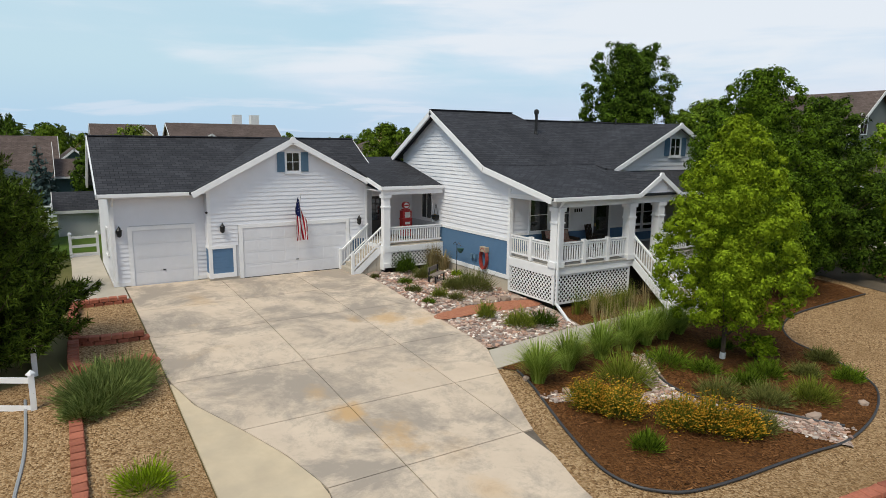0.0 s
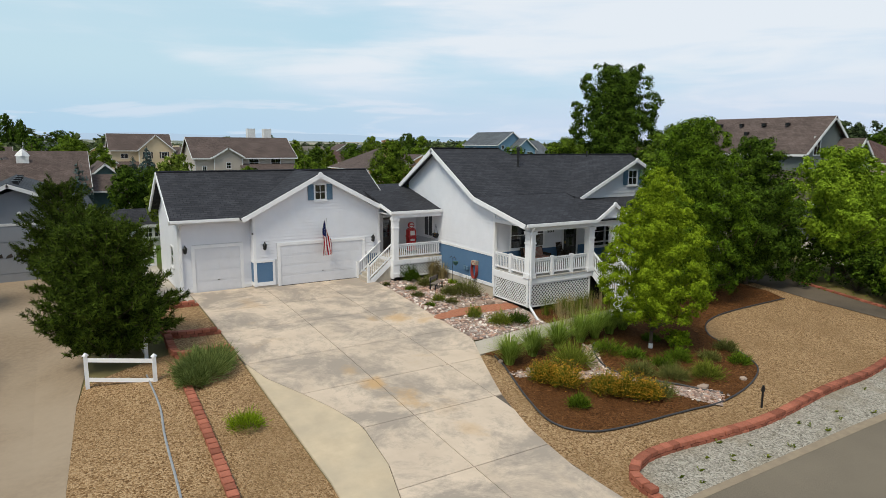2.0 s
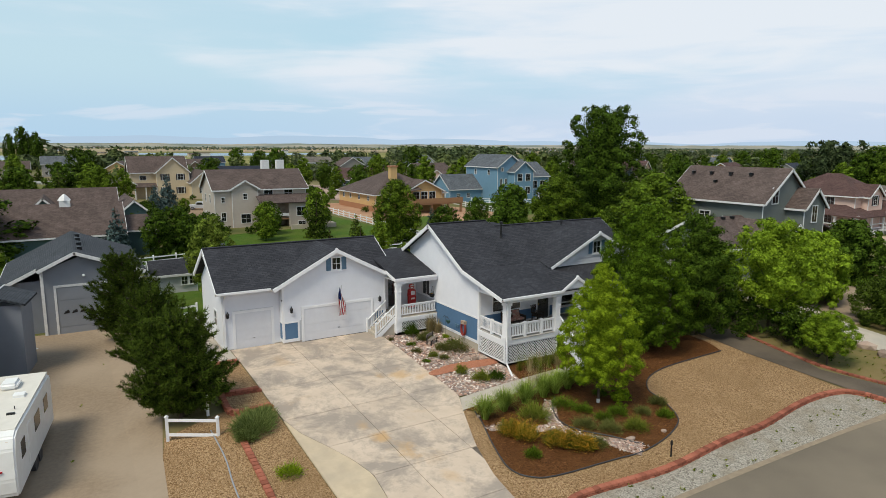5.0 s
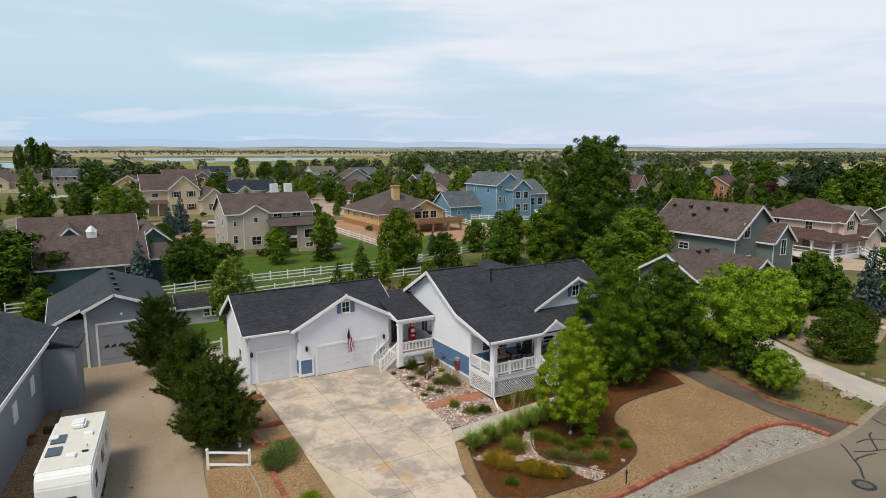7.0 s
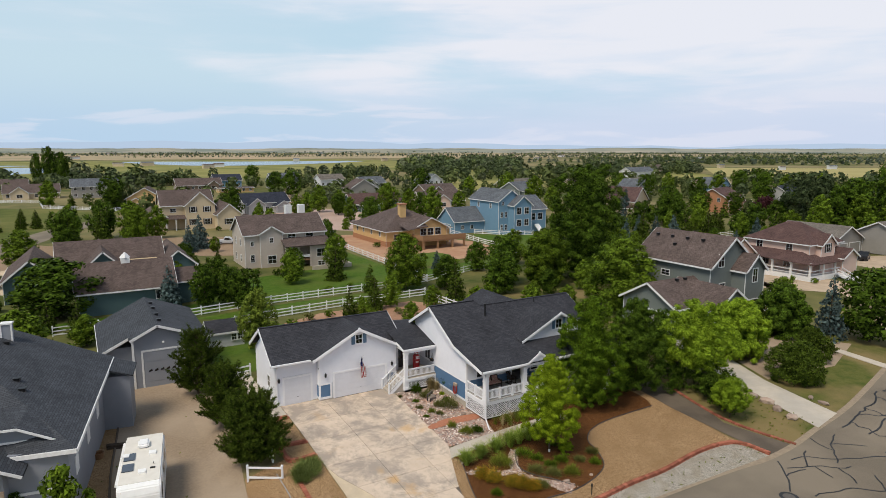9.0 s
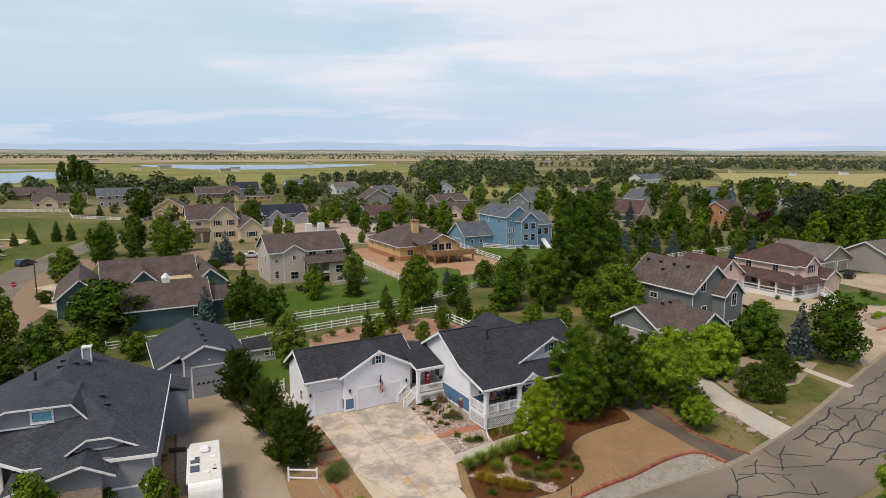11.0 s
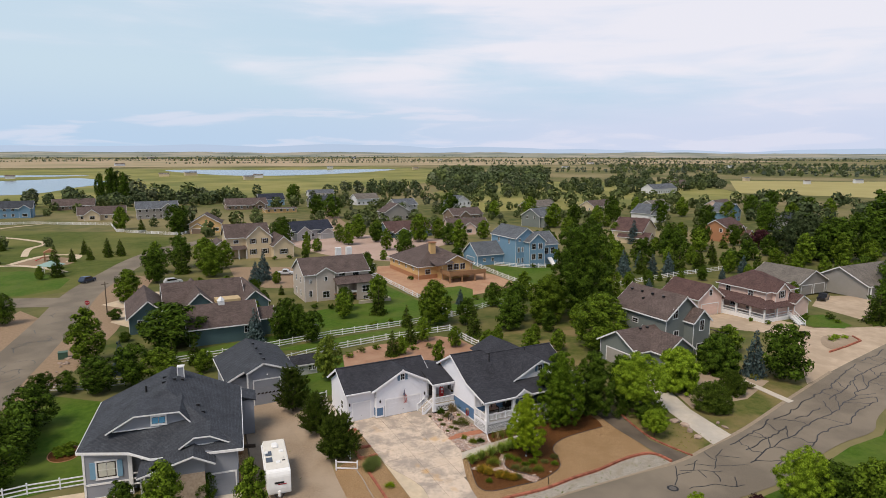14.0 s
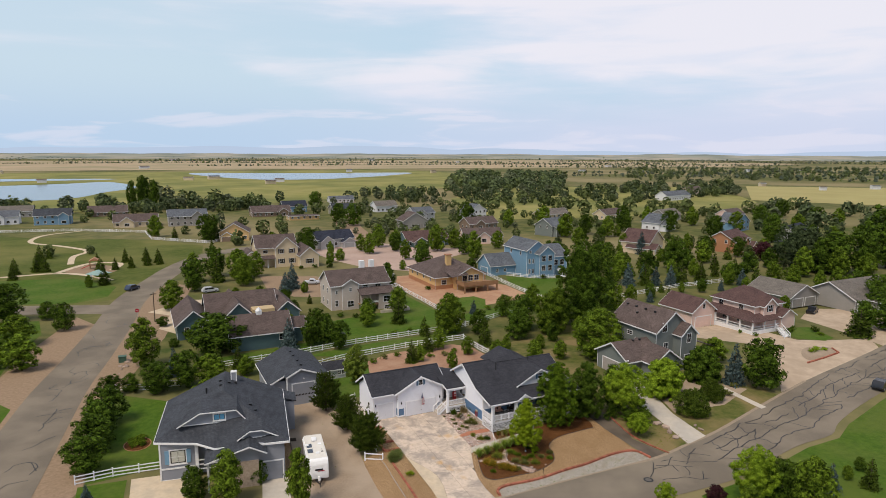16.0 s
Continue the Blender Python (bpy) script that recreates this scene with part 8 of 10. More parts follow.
drape("far_side_lawn", [(-58, -20), (-56, 8), (-51.8, 22), (-51.0, 31), (-56, 39), (-55, 60), (-52, 78), (-54, 92), (-110, 100), (-110, -20)], 0.034, LAWN, label="green lawns across the street", cell=0)
drape("tan_house_drive", [(3, 107), (4.4, 127), (21.3, 119), (30, 100), (30, 88), (20, 86), (8, 92)], 0.04, SAND, label="pinkish gravel turning place", cell=0)
drape("teal_house_drive", [(-25, 84), (-30, 90), (-19, 100), (-11, 98), (-13, 82), (-24.6, 66), (-28, 72)], 0.04, CONC_NEW, label="pale drive of the teal house", cell=0)
drape("cul_de_sac", curve_pts([(37, 180), (62, 187), (80, 165), (98, 148), (78, 134), (60, 112), (50, 118), (40, 132), (34, 158)], 4, True), 0.04, mat("pink_gravel_road", (0.40, 0.29, 0.24), (0.35, 0.25, 0.20), 0.8, 0.95, big=(0.46, 0.35, 0.29), bigscale=0.06, world_space=True), label="pinkish cul-de-sac paving", cell=0)
ribbon("dirt_road_far", curve_pts([(58, 185), (68, 215), (75, 255), (92, 320), (118, 400), (130, 460)], 6), lambda t: 9 + 10 * t, 0.05, SAND, label="pale far dirt road")
drape("verge_lawn_front", [(29, -35), (40, -34.6), (46, -33.4), (53, -32.2), (60, -32.2), (66, -29.8), (80, -26.4), (112, -20.2), (112, -70), (20, -70)], 0.035, LAWN, label="green corner lawn across the street", cell=2.0)
drape("left_front_verge", [(-14.5, -24.9), (-14.2, -14), (-16, -14), (-17, -24.9)], 0.03, ROUGHGRASS, label="weedy verge", cell=2.0)
drape("side_mulch", [(44, -16), (46.4, -9), (52, -5), (58, -8), (63, -14), (54, -17)], 0.05, DIRT, label="bare earth planting beside the drive", cell=1.0)
drape("forecourt_island", curve_pts([(87.5, -7.0), (92.5, -4.0), (97.5, -5.4), (96.6, -8.4), (87.5, -9.6)], 4, True), 0.08, DIRT, label="earth island in the forecourt")
drape("pink_house_lawn", [(97.2, 0.8), (98.5, 4.5), (104, 7.6), (108.5, 6.0), (105.2, -2.0), (101.5, -2.6)], 0.07, LAWN, label="small green lawn before the pink house")
drape("grey_green_house_yard", [(44, 2), (46, 10), (60, 16), (76, 12), (78, 24), (60, 30), (40, 28), (34, 14), (36, 4)], 0.03, ROUGHGRASS, label="rough grass yard under trees", cell=3.0)
# ponds and fields on the plain
for nm, pts_ in (("pond", [(-200, 520), (-131, 530), (-84, 541), (-58, 630), (-30, 716), (-62, 860), (-110, 830), (-172, 800), (-320, 760)]), ("pond", [(-420, 1000), (-205, 1010), (-60, 965), (-120, 930), (-400, 930)]), ("pond", [(60, 1190), (114, 900), (202, 848), (300, 900), (388, 976), (454, 1084), (250, 1120)])):
    drape(nm, curve_pts(pts_, 4, True), 0.25, WATER, label="pale shallow pond on the plain", cell=0)
FIELD = mat("wheat_field", (0.33, 0.29, 0.12), (0.29, 0.25, 0.10), 0.02, 0.95, world_space=True)
drape("stubble_field", [(454, 297), (502, 212), (900, 160), (1050, 300), (756, 380), (653, 464)], 0.25, FIELD, label="pale yellow stubble field", cell=0)
MARSH = mat("marsh_grass", (0.185, 0.182, 0.048), (0.265, 0.235, 0.085), 0.03, 0.95, big=(0.112, 0.132, 0.036), bigscale=0.012, bigamt=0.8, world_space=True)
drape("marsh", [(-400, 460), (-60, 400), (80, 430), (330, 600), (560, 900), (500, 1300), (-600, 1300)], 0.12, MARSH, label="green-gold marsh meadows round the ponds", cell=0)
PINKF = mat("fallow_field", (0.40, 0.30, 0.20), (0.31, 0.25, 0.15), 0.01, 0.95, big=(0.19, 0.19, 0.095), bigscale=0.004, world_space=True)
drape("fallow_field", [(-900, 1500), (700, 1350), (1500, 1250), (2300, 1500), (1900, 2600), (200, 2900), (-1200, 2700)], 0.4, PINKF, label="pinkish fallow fields far off", cell=0)
drape("meadow_right", [(150, 250), (330, 220), (440, 280), (600, 470), (380, 560), (220, 420)], 0.1, MARSH, label="green meadow beyond the houses", cell=0)


# ---------------------------------------------------------------- fences
def fence(pts, label="white three-rail vinyl fence", step=2.4, h=1.25, rails=3, z_of=gz):
    e = root("fence", pose(0, 0, 0), label, "fence")
    me = bpy.data.meshes.new("post")
    q = M().box(-0.065, 0.065, -0.065, 0.065, -0.2, h).lathe((0, 0, h), [(0.11, 0), (0.10, 0.04), (0.01, 0.12)], 4)
    me.from_pydata(q.v, [], q.f)
    for a, b in zip(pts, pts[1:]):
        n = max(1, round(math.dist(a, b) / step))
        p = [(a[0] + (b[0] - a[0]) * i / n, a[1] + (b[1] - a[1]) * i / n) for i in range(n + 1)]
        for i in range(n + (b == pts[-1])):
            o = part("post", me, WHITE, e)
            o.location = (*p[i], z_of(*p[i]))
        for u, v in zip(p, p[1:]):
            for k in range(rails):
                z = h * (0.92 - 0.72 * k / max(1, rails - 1))
                part("rail", M().beam((*u, z_of(*u) + z), (*v, z_of(*v) + z), 0.04, 0.14), WHITE, e)
    return e


fence([(-5.4, -9.95), (-3.35, -11.2)], "short white two-rail fence under a pine", 2.6, 1.0, 2, lambda x, y: -0.52)
fence([(-3.35, -8.8), (-3.6, -4.0)], "white two-rail fence running back under a pine", 2.4, 1.0, 2)
fence([(-2.0, 8.6), (-0.75, 8.8)], "short white fence beside the garage", 1.3, 1.3)
fence([(-12.5, 27.5), (-3, 30), (5.5, 32.7), (18.7, 34.3), (32.6, 34.6), (31.6, 24), (30.8, 13)], step=2.6)
fence([(-18, 38), (-2.8, 39.3), (10, 41.4), (27.5, 42.3), (38, 43.7), (50.3, 48.4), (59, 49)], step=2.6)
fence([(36, 90.5), (39.4, 92.5), (38.8, 60.5), (38, 44)], step=3)
fence([(74, 96.5), (71.8, 79), (70.5, 59.6), (59, 49)], step=3)
fence([(79.9, 93.5), (85.5, 85.5), (92, 83)], step=2.5)
fence([(-61, 290), (-28, 268), (-25.8, 239), (-1.8, 214), (7.8, 228)], step=4)
fence([(-140, 305), (-94, 297), (-61, 290)], step=5)
fence([(91, 51.6), (119.5, 55.4), (129, 55), (142.4, 55.4)], step=3)
fence([(-39.8, 0), (-35.6, 0.3), (-29.6, -0.3)], step=2.6)
fence([(-36, 33), (-31, 31), (-26, 31)], step=2.6)
fence([(-52, 18), (-56, 26), (-58, 34)], step=2.6)


# ---------------------------------------------------------------- block walls and edging
BLK = bpy.data.meshes.new("block")
q = bmesh.new()
bmesh.ops.create_cube(q, size=1.0)
bmesh.ops.scale(q, vec=(0.29, 0.28, 0.138), verts=q.verts[:])
bmesh.ops.bevel(q, geom=q.edges[:], offset=0.014, segments=1, affect="EDGES")
q.to_mesh(BLK)
q.free()
BLK.materials.append(BLOCK)
br_ = random.Random(5)


def block_wall(pts, rows, label, base=0.0):
    """Courses of split-face blocks along a line on the ground."""
    e = root("retaining_wall", pose(0, 0, 0), label, "garden wall")
    seg = [math.dist(a, b) for a, b in zip(pts, pts[1:])]
    total, s = sum(seg), 0.0
    n = round(total / 0.315)
    for r in range(rows):
        for i in range(n + 1):
            d = min((i + 0.5 * (r % 2)) * total / n, total - 1e-3)
            k, acc = 0, 0.0
            while acc + seg[k] < d:
                acc += seg[k]
                k += 1
            f = (d - acc) / seg[k]
            a, b = pts[k], pts[k + 1]
            x, y = a[0] + (b[0] - a[0]) * f, a[1] + (b[1] - a[1]) * f
            o = part("block", BLK, None, e)
            o.matrix_basis = pose(x, y, gz(x, y) + base + 0.075 + 0.15 * r, br_.uniform(-2, 2), br_.uniform(-2, 2), math.degrees(math.atan2(b[1] - a[1], b[0] - a[0])) + br_.uniform(-6, 6))
    return e


block_wall(curve_pts([(6.75, -24.6), (6.9, -23.8), (7.6, -23.3), (9, -23.15), (13.2, -23.45), (17.7, -23.05), (21, -22.95), (25.4, -22.35), (28.4, -22.4), (29.8, -23.1), (30.2, -25.0)], 5), 2, "low wavy red block wall between gravel and street")
block_wall(curve_pts([(-0.45, -2.6), (-1.4, -2.62), (-2.05, -2.7)], 3), 2, "red block terrace edge")
block_wall(curve_pts([(-0.42, -7.35), (-1.3, -7.3), (-2.1, -7.15), (-2.35, -6.7), (-2.3, -4.5), (-2.2, -2.8)], 4), 2, "red block terrace edge")
block_wall(curve_pts([(-0.42, -9.55), (-1.4, -9.7), (-2.2, -9.6), (-2.42, -9.1), (-2.38, -7.4)], 4), 2, "red block terrace edge")
block_wall(curve_pts([(-2.5, -12.2), (-2.55, -15.8), (-2.65, -19.5), (-2.9, -24.5)], 4), 1, "single course of stepped red blocks", 0.03)
block_wall(curve_pts([(33.3, -13.5), (32.4, -19.5), (33.6, -25.0)], 4), 1, "single course of red blocks by the asphalt drive")


def edging(name, pts, material, r=0.05, off=0.08, label=""):
    m = M()
    for a, b in zip(pts, pts[1:]):
        m.tube((*a, gz(*a) + off), (*b, gz(*b) + off), r, r, 6)
    return ob(name, m, material, label=label, kind="structure")


BLACKP = mat("black_plastic", (0.045, 0.045, 0.05), rough=0.55)
edging("bed_edging", curve_pts(mulch_line, 5), BLACKP, 0.034, label="black plastic bed edging")
edging("bed_edging", [(x + 0.42, y + 0.25) for x, y in swale], BLACKP, 0.04, 0.1, label="black plastic bed edging")
edging("bed_edging", curve_pts([(-3.55, -10.5), (-3.5, -13.3), (-3.65, -15.5), (-3.75, -18.5), (-4.0, -24.5)], 5), mat("grey_pipe", (0.30, 0.31, 0.33), rough=0.6), 0.036, 0.04, label="grey pipe along the gravel bed")
edging("bed_edging", curve_pts([(-12.3, 12.5), (-12.6, 5), (-13.6, -4), (-14.0, -12)], 4), mat("old_timber", (0.13, 0.10, 0.075), rough=0.9), 0.08, 0.06, label="weathered timber edging")
ob("marker_post", M().box(14.35, 14.40, -22.70, -22.65, gz(14.4, -22.7), gz(14.4, -22.7) + 0.85).box(14.335, 14.415, -22.715, -22.635, gz(14.4, -22.7) + 0.62, gz(14.4, -22.7) + 0.8), DARK, label="slim black marker post in gravel", category="post")
# manhole and sealed cracks in the street
mh = root("manhole", pose(25.9, -29.35, gz(25.9, -29.35) + 0.055), "round dark iron manhole cover in asphalt", "manhole")
part("rim", M().lathe((0, 0, 0), [(0.0, 0.004), (0.62, 0.006), (0.62, 0.002)], 24), TAR, mh)
part("cover", M().lathe((0, 0, 0), [(0.40, 0.006), (0.40, 0.012), (0.0, 0.014)], 24), mat("iron", (0.16, 0.14, 0.12), metal=0.5, rough=0.6), mh)


def cracks(seed, start, turn0, length, spread, depth=2):
    """Tar-sealed cracks that wander and fork."""
    r = random.Random(seed)
    todo, lines = [(start, turn0, length, depth)], []
    while todo:
        (x, y), a, ln, dp = todo.pop()
        pts = [(x, y)]
        for _ in range(int(ln / 0.55)):
            a += r.gauss(0, spread)
            x, y = x + 0.55 * math.cos(a), y + 0.55 * math.sin(a)
            pts.append((x, y))
            if dp and r.random() < 0.09:
                todo.append(((x, y), a + r.choice((-1, 1)) * r.uniform(0.8, 1.6), ln * r.uniform(0.25, 0.6), dp - 1))
        if len(pts) > 2:
            lines.append(pts)
    return lines


def kerb_y(line, x):
    for (x0, y0), (x1, y1) in zip(line, line[1:]):
        if min(x0, x1) <= x <= max(x0, x1):
            return y0 + (y1 - y0) * (x - x0) / (x1 - x0)
    return line[-1][1]


def tar_line(m, pts, w):
    for u, v in zip(pts, pts[1:]):
        d = Vector((v[0] - u[0], v[1] - u[1])).normalized()
        s = Vector((-d.y, d.x)) * w
        u, v = (u[0] - d.x * w * 0.6, u[1] - d.y * w * 0.6), (v[0] + d.x * w * 0.6, v[1] + d.y * w * 0.6)
        m.poly(*[(x, y, gz(x, y) + 0.062) for x, y in ((u[0] + s.x, u[1] + s.y), (u[0] - s.x, u[1] - s.y), (v[0] - s.x, v[1] - s.y), (v[0] + s.x, v[1] + s.y))])


# a net of sealed cracks: wandering lines along the street, joined by short ones across
tar = M()
cr = random.Random(17)


def on_road(x, f):
    """Point at share f of the street's width, from the near kerb."""
    a, b = kerb_y(near_kerb, x), kerb_y(far_kerb[::-1], x)
    return (x, a + (b - a) * f)


net = []
for f0 in (0.14, 0.34, 0.55, 0.78):
    row, x, f = [], 38.0 + 4 * cr.random(), f0
    while x < 112:
        row.append((x, f))
        x += cr.uniform(0.5, 1.0)
        f += cr.gauss(0, 0.016) + (f0 - f) * 0.15
    net.append(row)
    k = 0
    while k < len(row) - 4:
        n_ = cr.randint(6, 22)
        tar_line(tar, [on_road(*p) for p in row[k:k + n_]], 0.075)
        k += n_ + cr.choice((-1, -1, 0, 2, 4))
for ra, rb in zip(net, net[1:]):
    k = cr.randint(1, 3)
    while k < min(len(ra), len(rb)) - 4:
        (x0, f0), (x1, f1) = ra[k], rb[min(len(rb) - 1, k + cr.randint(-2, 3))]
        if cr.random() < 0.8:
            pts = [on_road(x0 + (x1 - x0) * i / 5 + (cr.gauss(0, 0.22) if 0 < i < 5 else 0), f0 + (f1 - f0) * i / 5) for i in range(6)]
            tar_line(tar, pts, 0.065)
        k += cr.randint(3, 7)
for st, a_, ln in (((26.6, -29.0), 0.35, 5.0), ((27.5, -30.2), 0.05, 7.0), ((29.5, -27.0), -0.5, 5.0), ((33.5, -28.4), 0.2, 6.0), ((31, -26.4), 0.05, 8.0)):
    for line in cracks(int(st[0] * 10), st, a_, ln, 0.22, 1):
        tar_line(tar, [p for p in line if kerb_y(far_kerb[::-1], p[0]) + 0.4 < p[1] < kerb_y(near_kerb, p[0]) - 0.4], 0.055)
ob("tar_seal", tar, TAR, label="black tar-sealed cracks in the asphalt", kind="stuff")
tar = M()
for s in range(16):
    for line in cracks(s + 90, (-50.5 + 0.72 * s + 0.4 * (s % 5), -5 + 6.2 * s), 0.3 if s % 2 else 1.3, 9, 0.35, 1):
        for u, v in zip(line, line[1:]):
            mid = -48.8 + u[1] * 0.115 if u[1] < 38 else -44.6 + (u[1] - 38) * 0.17
            if abs(u[0] - mid) < 3.5 and abs(v[0] - mid) < 3.5:
                d = Vector((v[0] - u[0], v[1] - u[1])).normalized() * 0.06
                tar.poly(*[(x, y, gz(x, y) + 0.062) for x, y in ((u[0] - d.y, u[1] + d.x), (u[0] + d.y, u[1] - d.x), (v[0] + d.y, v[1] - d.x), (v[0] - d.y, v[1] + d.x))])
ob("tar_seal", tar, TAR, label="black tar-sealed cracks in the asphalt", kind="stuff")
ribbon("gutter_strip", curve_pts(near_kerb[1:8], 8), 0.5, 0.058, mat("dusty_edge", (0.30, 0.24, 0.17), (0.24, 0.19, 0.14), 3, 0.95, world_space=True), label="dusty edge of the street")


# ---------------------------------------------------------------- garden plants


def blades(name, label, x, y, h, spread, n, material, category="grass", width=0.016, base=0.12):
    """A clump of arching blades."""
    r = random.Random(round(x * 31 + y * 17))
    m = M()
    for _ in range(n):
        a, q = r.uniform(0, 2 * math.pi), r.uniform(0, base)
        L, out = h * r.uniform(0.6, 1.1), spread * r.uniform(0.15, 1.0)
        o = Vector((q * math.cos(a), q * math.sin(a), 0))
        d = Vector((math.cos(a), math.sin(a), 0))
        s = Vector((-d.y, d.x, 0)) * width * r.uniform(0.7, 1.4)
        prev = None
        for i in range(5):
            t = i / 4
            p = o + d * out * t ** 1.7 + Vector((0, 0, L * (t - 0.42 * t * t * (out / spread))))
            w = s * (1 - 0.85 * t)
            cur = len(m.v)
            m.v += [tuple(p - w), tuple(p + w)]
            if prev is not None:
                m.f.append((prev, prev + 1, cur + 1, cur))
            prev = cur
    o = ob(name, m, material, label=label, category=category)
    o.location = (x, y, gz(x, y) + 0.06)
    return o


def shrub(x, y, r, h, material, n=500, size=0.06, name="shrub", label="low green garden shrub", off=0.06):
    rr = random.Random(round(x * 13 + y * 29))
    bl = []
    for i in range(14):
        a, q = rr.uniform(0, 6.28), r * rr.uniform(0.05, 0.72)
        s = r * rr.uniform(0.3, 0.5)
        bl.append((q * math.cos(a), q * math.sin(a), h * rr.uniform(0.3, 0.72), s, s, h * rr.uniform(0.22, 0.36)))
    t = root(name, pose(x, y, gz(x, y) + off), label, "shrub")
    st = M()
    for b in bl:
        st.tube((0, 0, -0.03), b[:3], 0.012 + 0.01 * r, 0.004, 4)
    part("stem", st, BARK, t)
    part("foliage", leaf_mesh("foliage", sprays(bl, round(x * 7 + y * 3), 4, 0.5), n, size, round(abs(x * 10 + y)), material, shell=0.2), None, t)
    return t


def clump(x, y, r, h, material, n=1400, label="low green garden shrub", name="shrub", wide=0.0075, up=0.8, off=0.05, flowers=None):
    """A dense mound of short fine stems that splay from the base, some with flower heads."""
    n = int(n * 1.7)
    rr = np.random.default_rng(abs(round(x * 131 + y * 57)))
    a, q = rr.random(n) * 2 * np.pi, np.sqrt(rr.random(n))
    lump = 0.78 + 0.16 * np.sin(3 * a + x * 5) + 0.12 * np.sin(7 * a + y * 3)
    c = np.stack([np.cos(a) * q * r * 0.45, np.sin(a) * q * r * 0.45, np.zeros(n)], 1)
    d = np.stack([np.cos(a) * q * r * 0.62 * lump, np.sin(a) * q * r * 0.62 * lump, h * (1.05 - 0.62 * q ** 2) * lump], 1) + rr.normal(size=(n, 3)) * 0.17 * r
    f0 = 0.25 + 0.5 * rr.random(n)
    base, tip = c + d * f0[:, None], c + d * (f0 + 0.36)[:, None]
    s = np.cross(d, rr.normal(size=(n, 3)))
    s /= np.linalg.norm(s, axis=1)[:, None]
    s *= (wide * (0.7 + 0.7 * rr.random(n)))[:, None]
    mid = (base + tip) / 2
    V = np.stack([base, mid - s, tip, mid + s], 1)
    V[:, :, 2] = np.maximum(V[:, :, 2], 0.0)
    me = bpy.data.meshes.new("foliage")
    me.from_pydata(V.reshape(-1, 3).tolist(), [], np.arange(4 * n).reshape(-1, 4).tolist())
    e = root(name, pose(x, y, gz(x, y) + off), label, "shrub")
    part("foliage", me, material, e)
    st = M()
    for i in range(7):
        st.tube((0, 0, -0.05), tuple(c[i] + d[i] * 0.6), 0.012, 0.005, 4)
    part("stem", st, BARK, e)
    if flowers is not None:
        k = n // 2
        t = c[:k] + d[:k] * (0.92 + 0.16 * rr.random(k))[:, None]
        w_ = wide * 2.3
        o = np.array([(-w_, -w_, 0), (w_, -w_, 0.01), (w_, w_, 0), (-w_, w_, -0.01)])
        F = t[:, None, :] + o[None] * (0.6 + 0.8 * rr.random(k))[:, None, None]
        fm = bpy.data.meshes.new("flower_head")
        fm.from_pydata(F.reshape(-1, 3).tolist(), [], np.arange(4 * k).reshape(-1, 4).tolist())
        part("flower_head", fm, flowers, e, "golden flower heads")
    return e


TALLG = "8.8 -15.7 1.35;10.2 -15.4 1.35;11.75 -15.2 1.4;13.15 -15.05 1.5;14.1 -14.95 1.55;15.1 -14.85 1.4;16.1 -14.7 1.1"
for row in TALLG.split(";"):
    x, y, h_ = (float(v) for v in row.split())
    blades("feather_grass", "tall green ornamental grass clump beside the walk", x, y, h_, 0.95, 760, L_FEATHER, width=0.014, base=0.18)
for x, y in ((13.2, -14.4), (13.9, -14.3), (12.6, -14.5)):
    blades("feather_grass", "thin straw seed stalks above the grass clumps", x, y, 2.1, 0.5, 70, L_STRAW, width=0.008, base=0.25)
for x, y, r, h in ((8.95, -17.6, 0.6, 0.8), (9.35, -18.3, 0.66, 0.9), (10.25, -19.4, 0.62, 0.85), (10.8, -19.95, 0.66, 0.9), (11.3, -20.4, 0.5, 0.7)):
    clump(x, y, r, h, L_GRASS, 1500, "golden yellow flowering perennial clump in mulch", "flower_clump", flowers=L_YELLOW)
for x, y, r, h, m_, lb in ((11.0, -16.9, 0.95, 0.95, L_GRASS, "yellow-green fine-leaved garden shrub"), (8.65, -19.75, 0.42, 0.5, L_MID, "small dark green garden shrub"), (13.3, -16.5, 0.8, 0.5, L_MID, "dark green low juniper in mulch"), (13.9, -17.4, 0.55, 0.4, L_MID, "dark green low juniper in mulch"), (15.3, -18.5, 0.6, 0.55, L_MID, "dark green shrub with white flecks"), (12.75, -18.7, 0.7, 0.5, L_SAGE, "grey-green sage clump in mulch"), (13.6, -19.6, 0.7, 0.55, L_SAGE, "grey-green sage clump in mulch"), (11.9, -20.4, 0.6, 0.55, L_SAGE, "grey-green sage clump in mulch"), (14.9, -20.1, 0.7, 0.65, L_GRASS, "round green garden shrub in mulch"), (17.4, -19.8, 0.5, 0.45, L_MID, "small dark shrub in mulch"), (16.6, -19.0, 0.5, 0.4, L_SAGE, "sparse sage clump in mulch"), (18.2, -18.6, 0.55, 0.45, L_SAGE, "sparse sage clump in mulch"), (14.2, -18.6, 0.55, 0.45, L_MID, "low green perennial in mulch"), (16.2, -16.3, 0.45, 0.35, L_MID, "low green perennial in mulch")):
    clump(x, y, r, h, m_, 1300, lb)
shrub(16.4, -17.5, 0.8, 0.8, L_MAPLE, 1300, 0.06, label="bright green broad-leaved shrub in mulch")
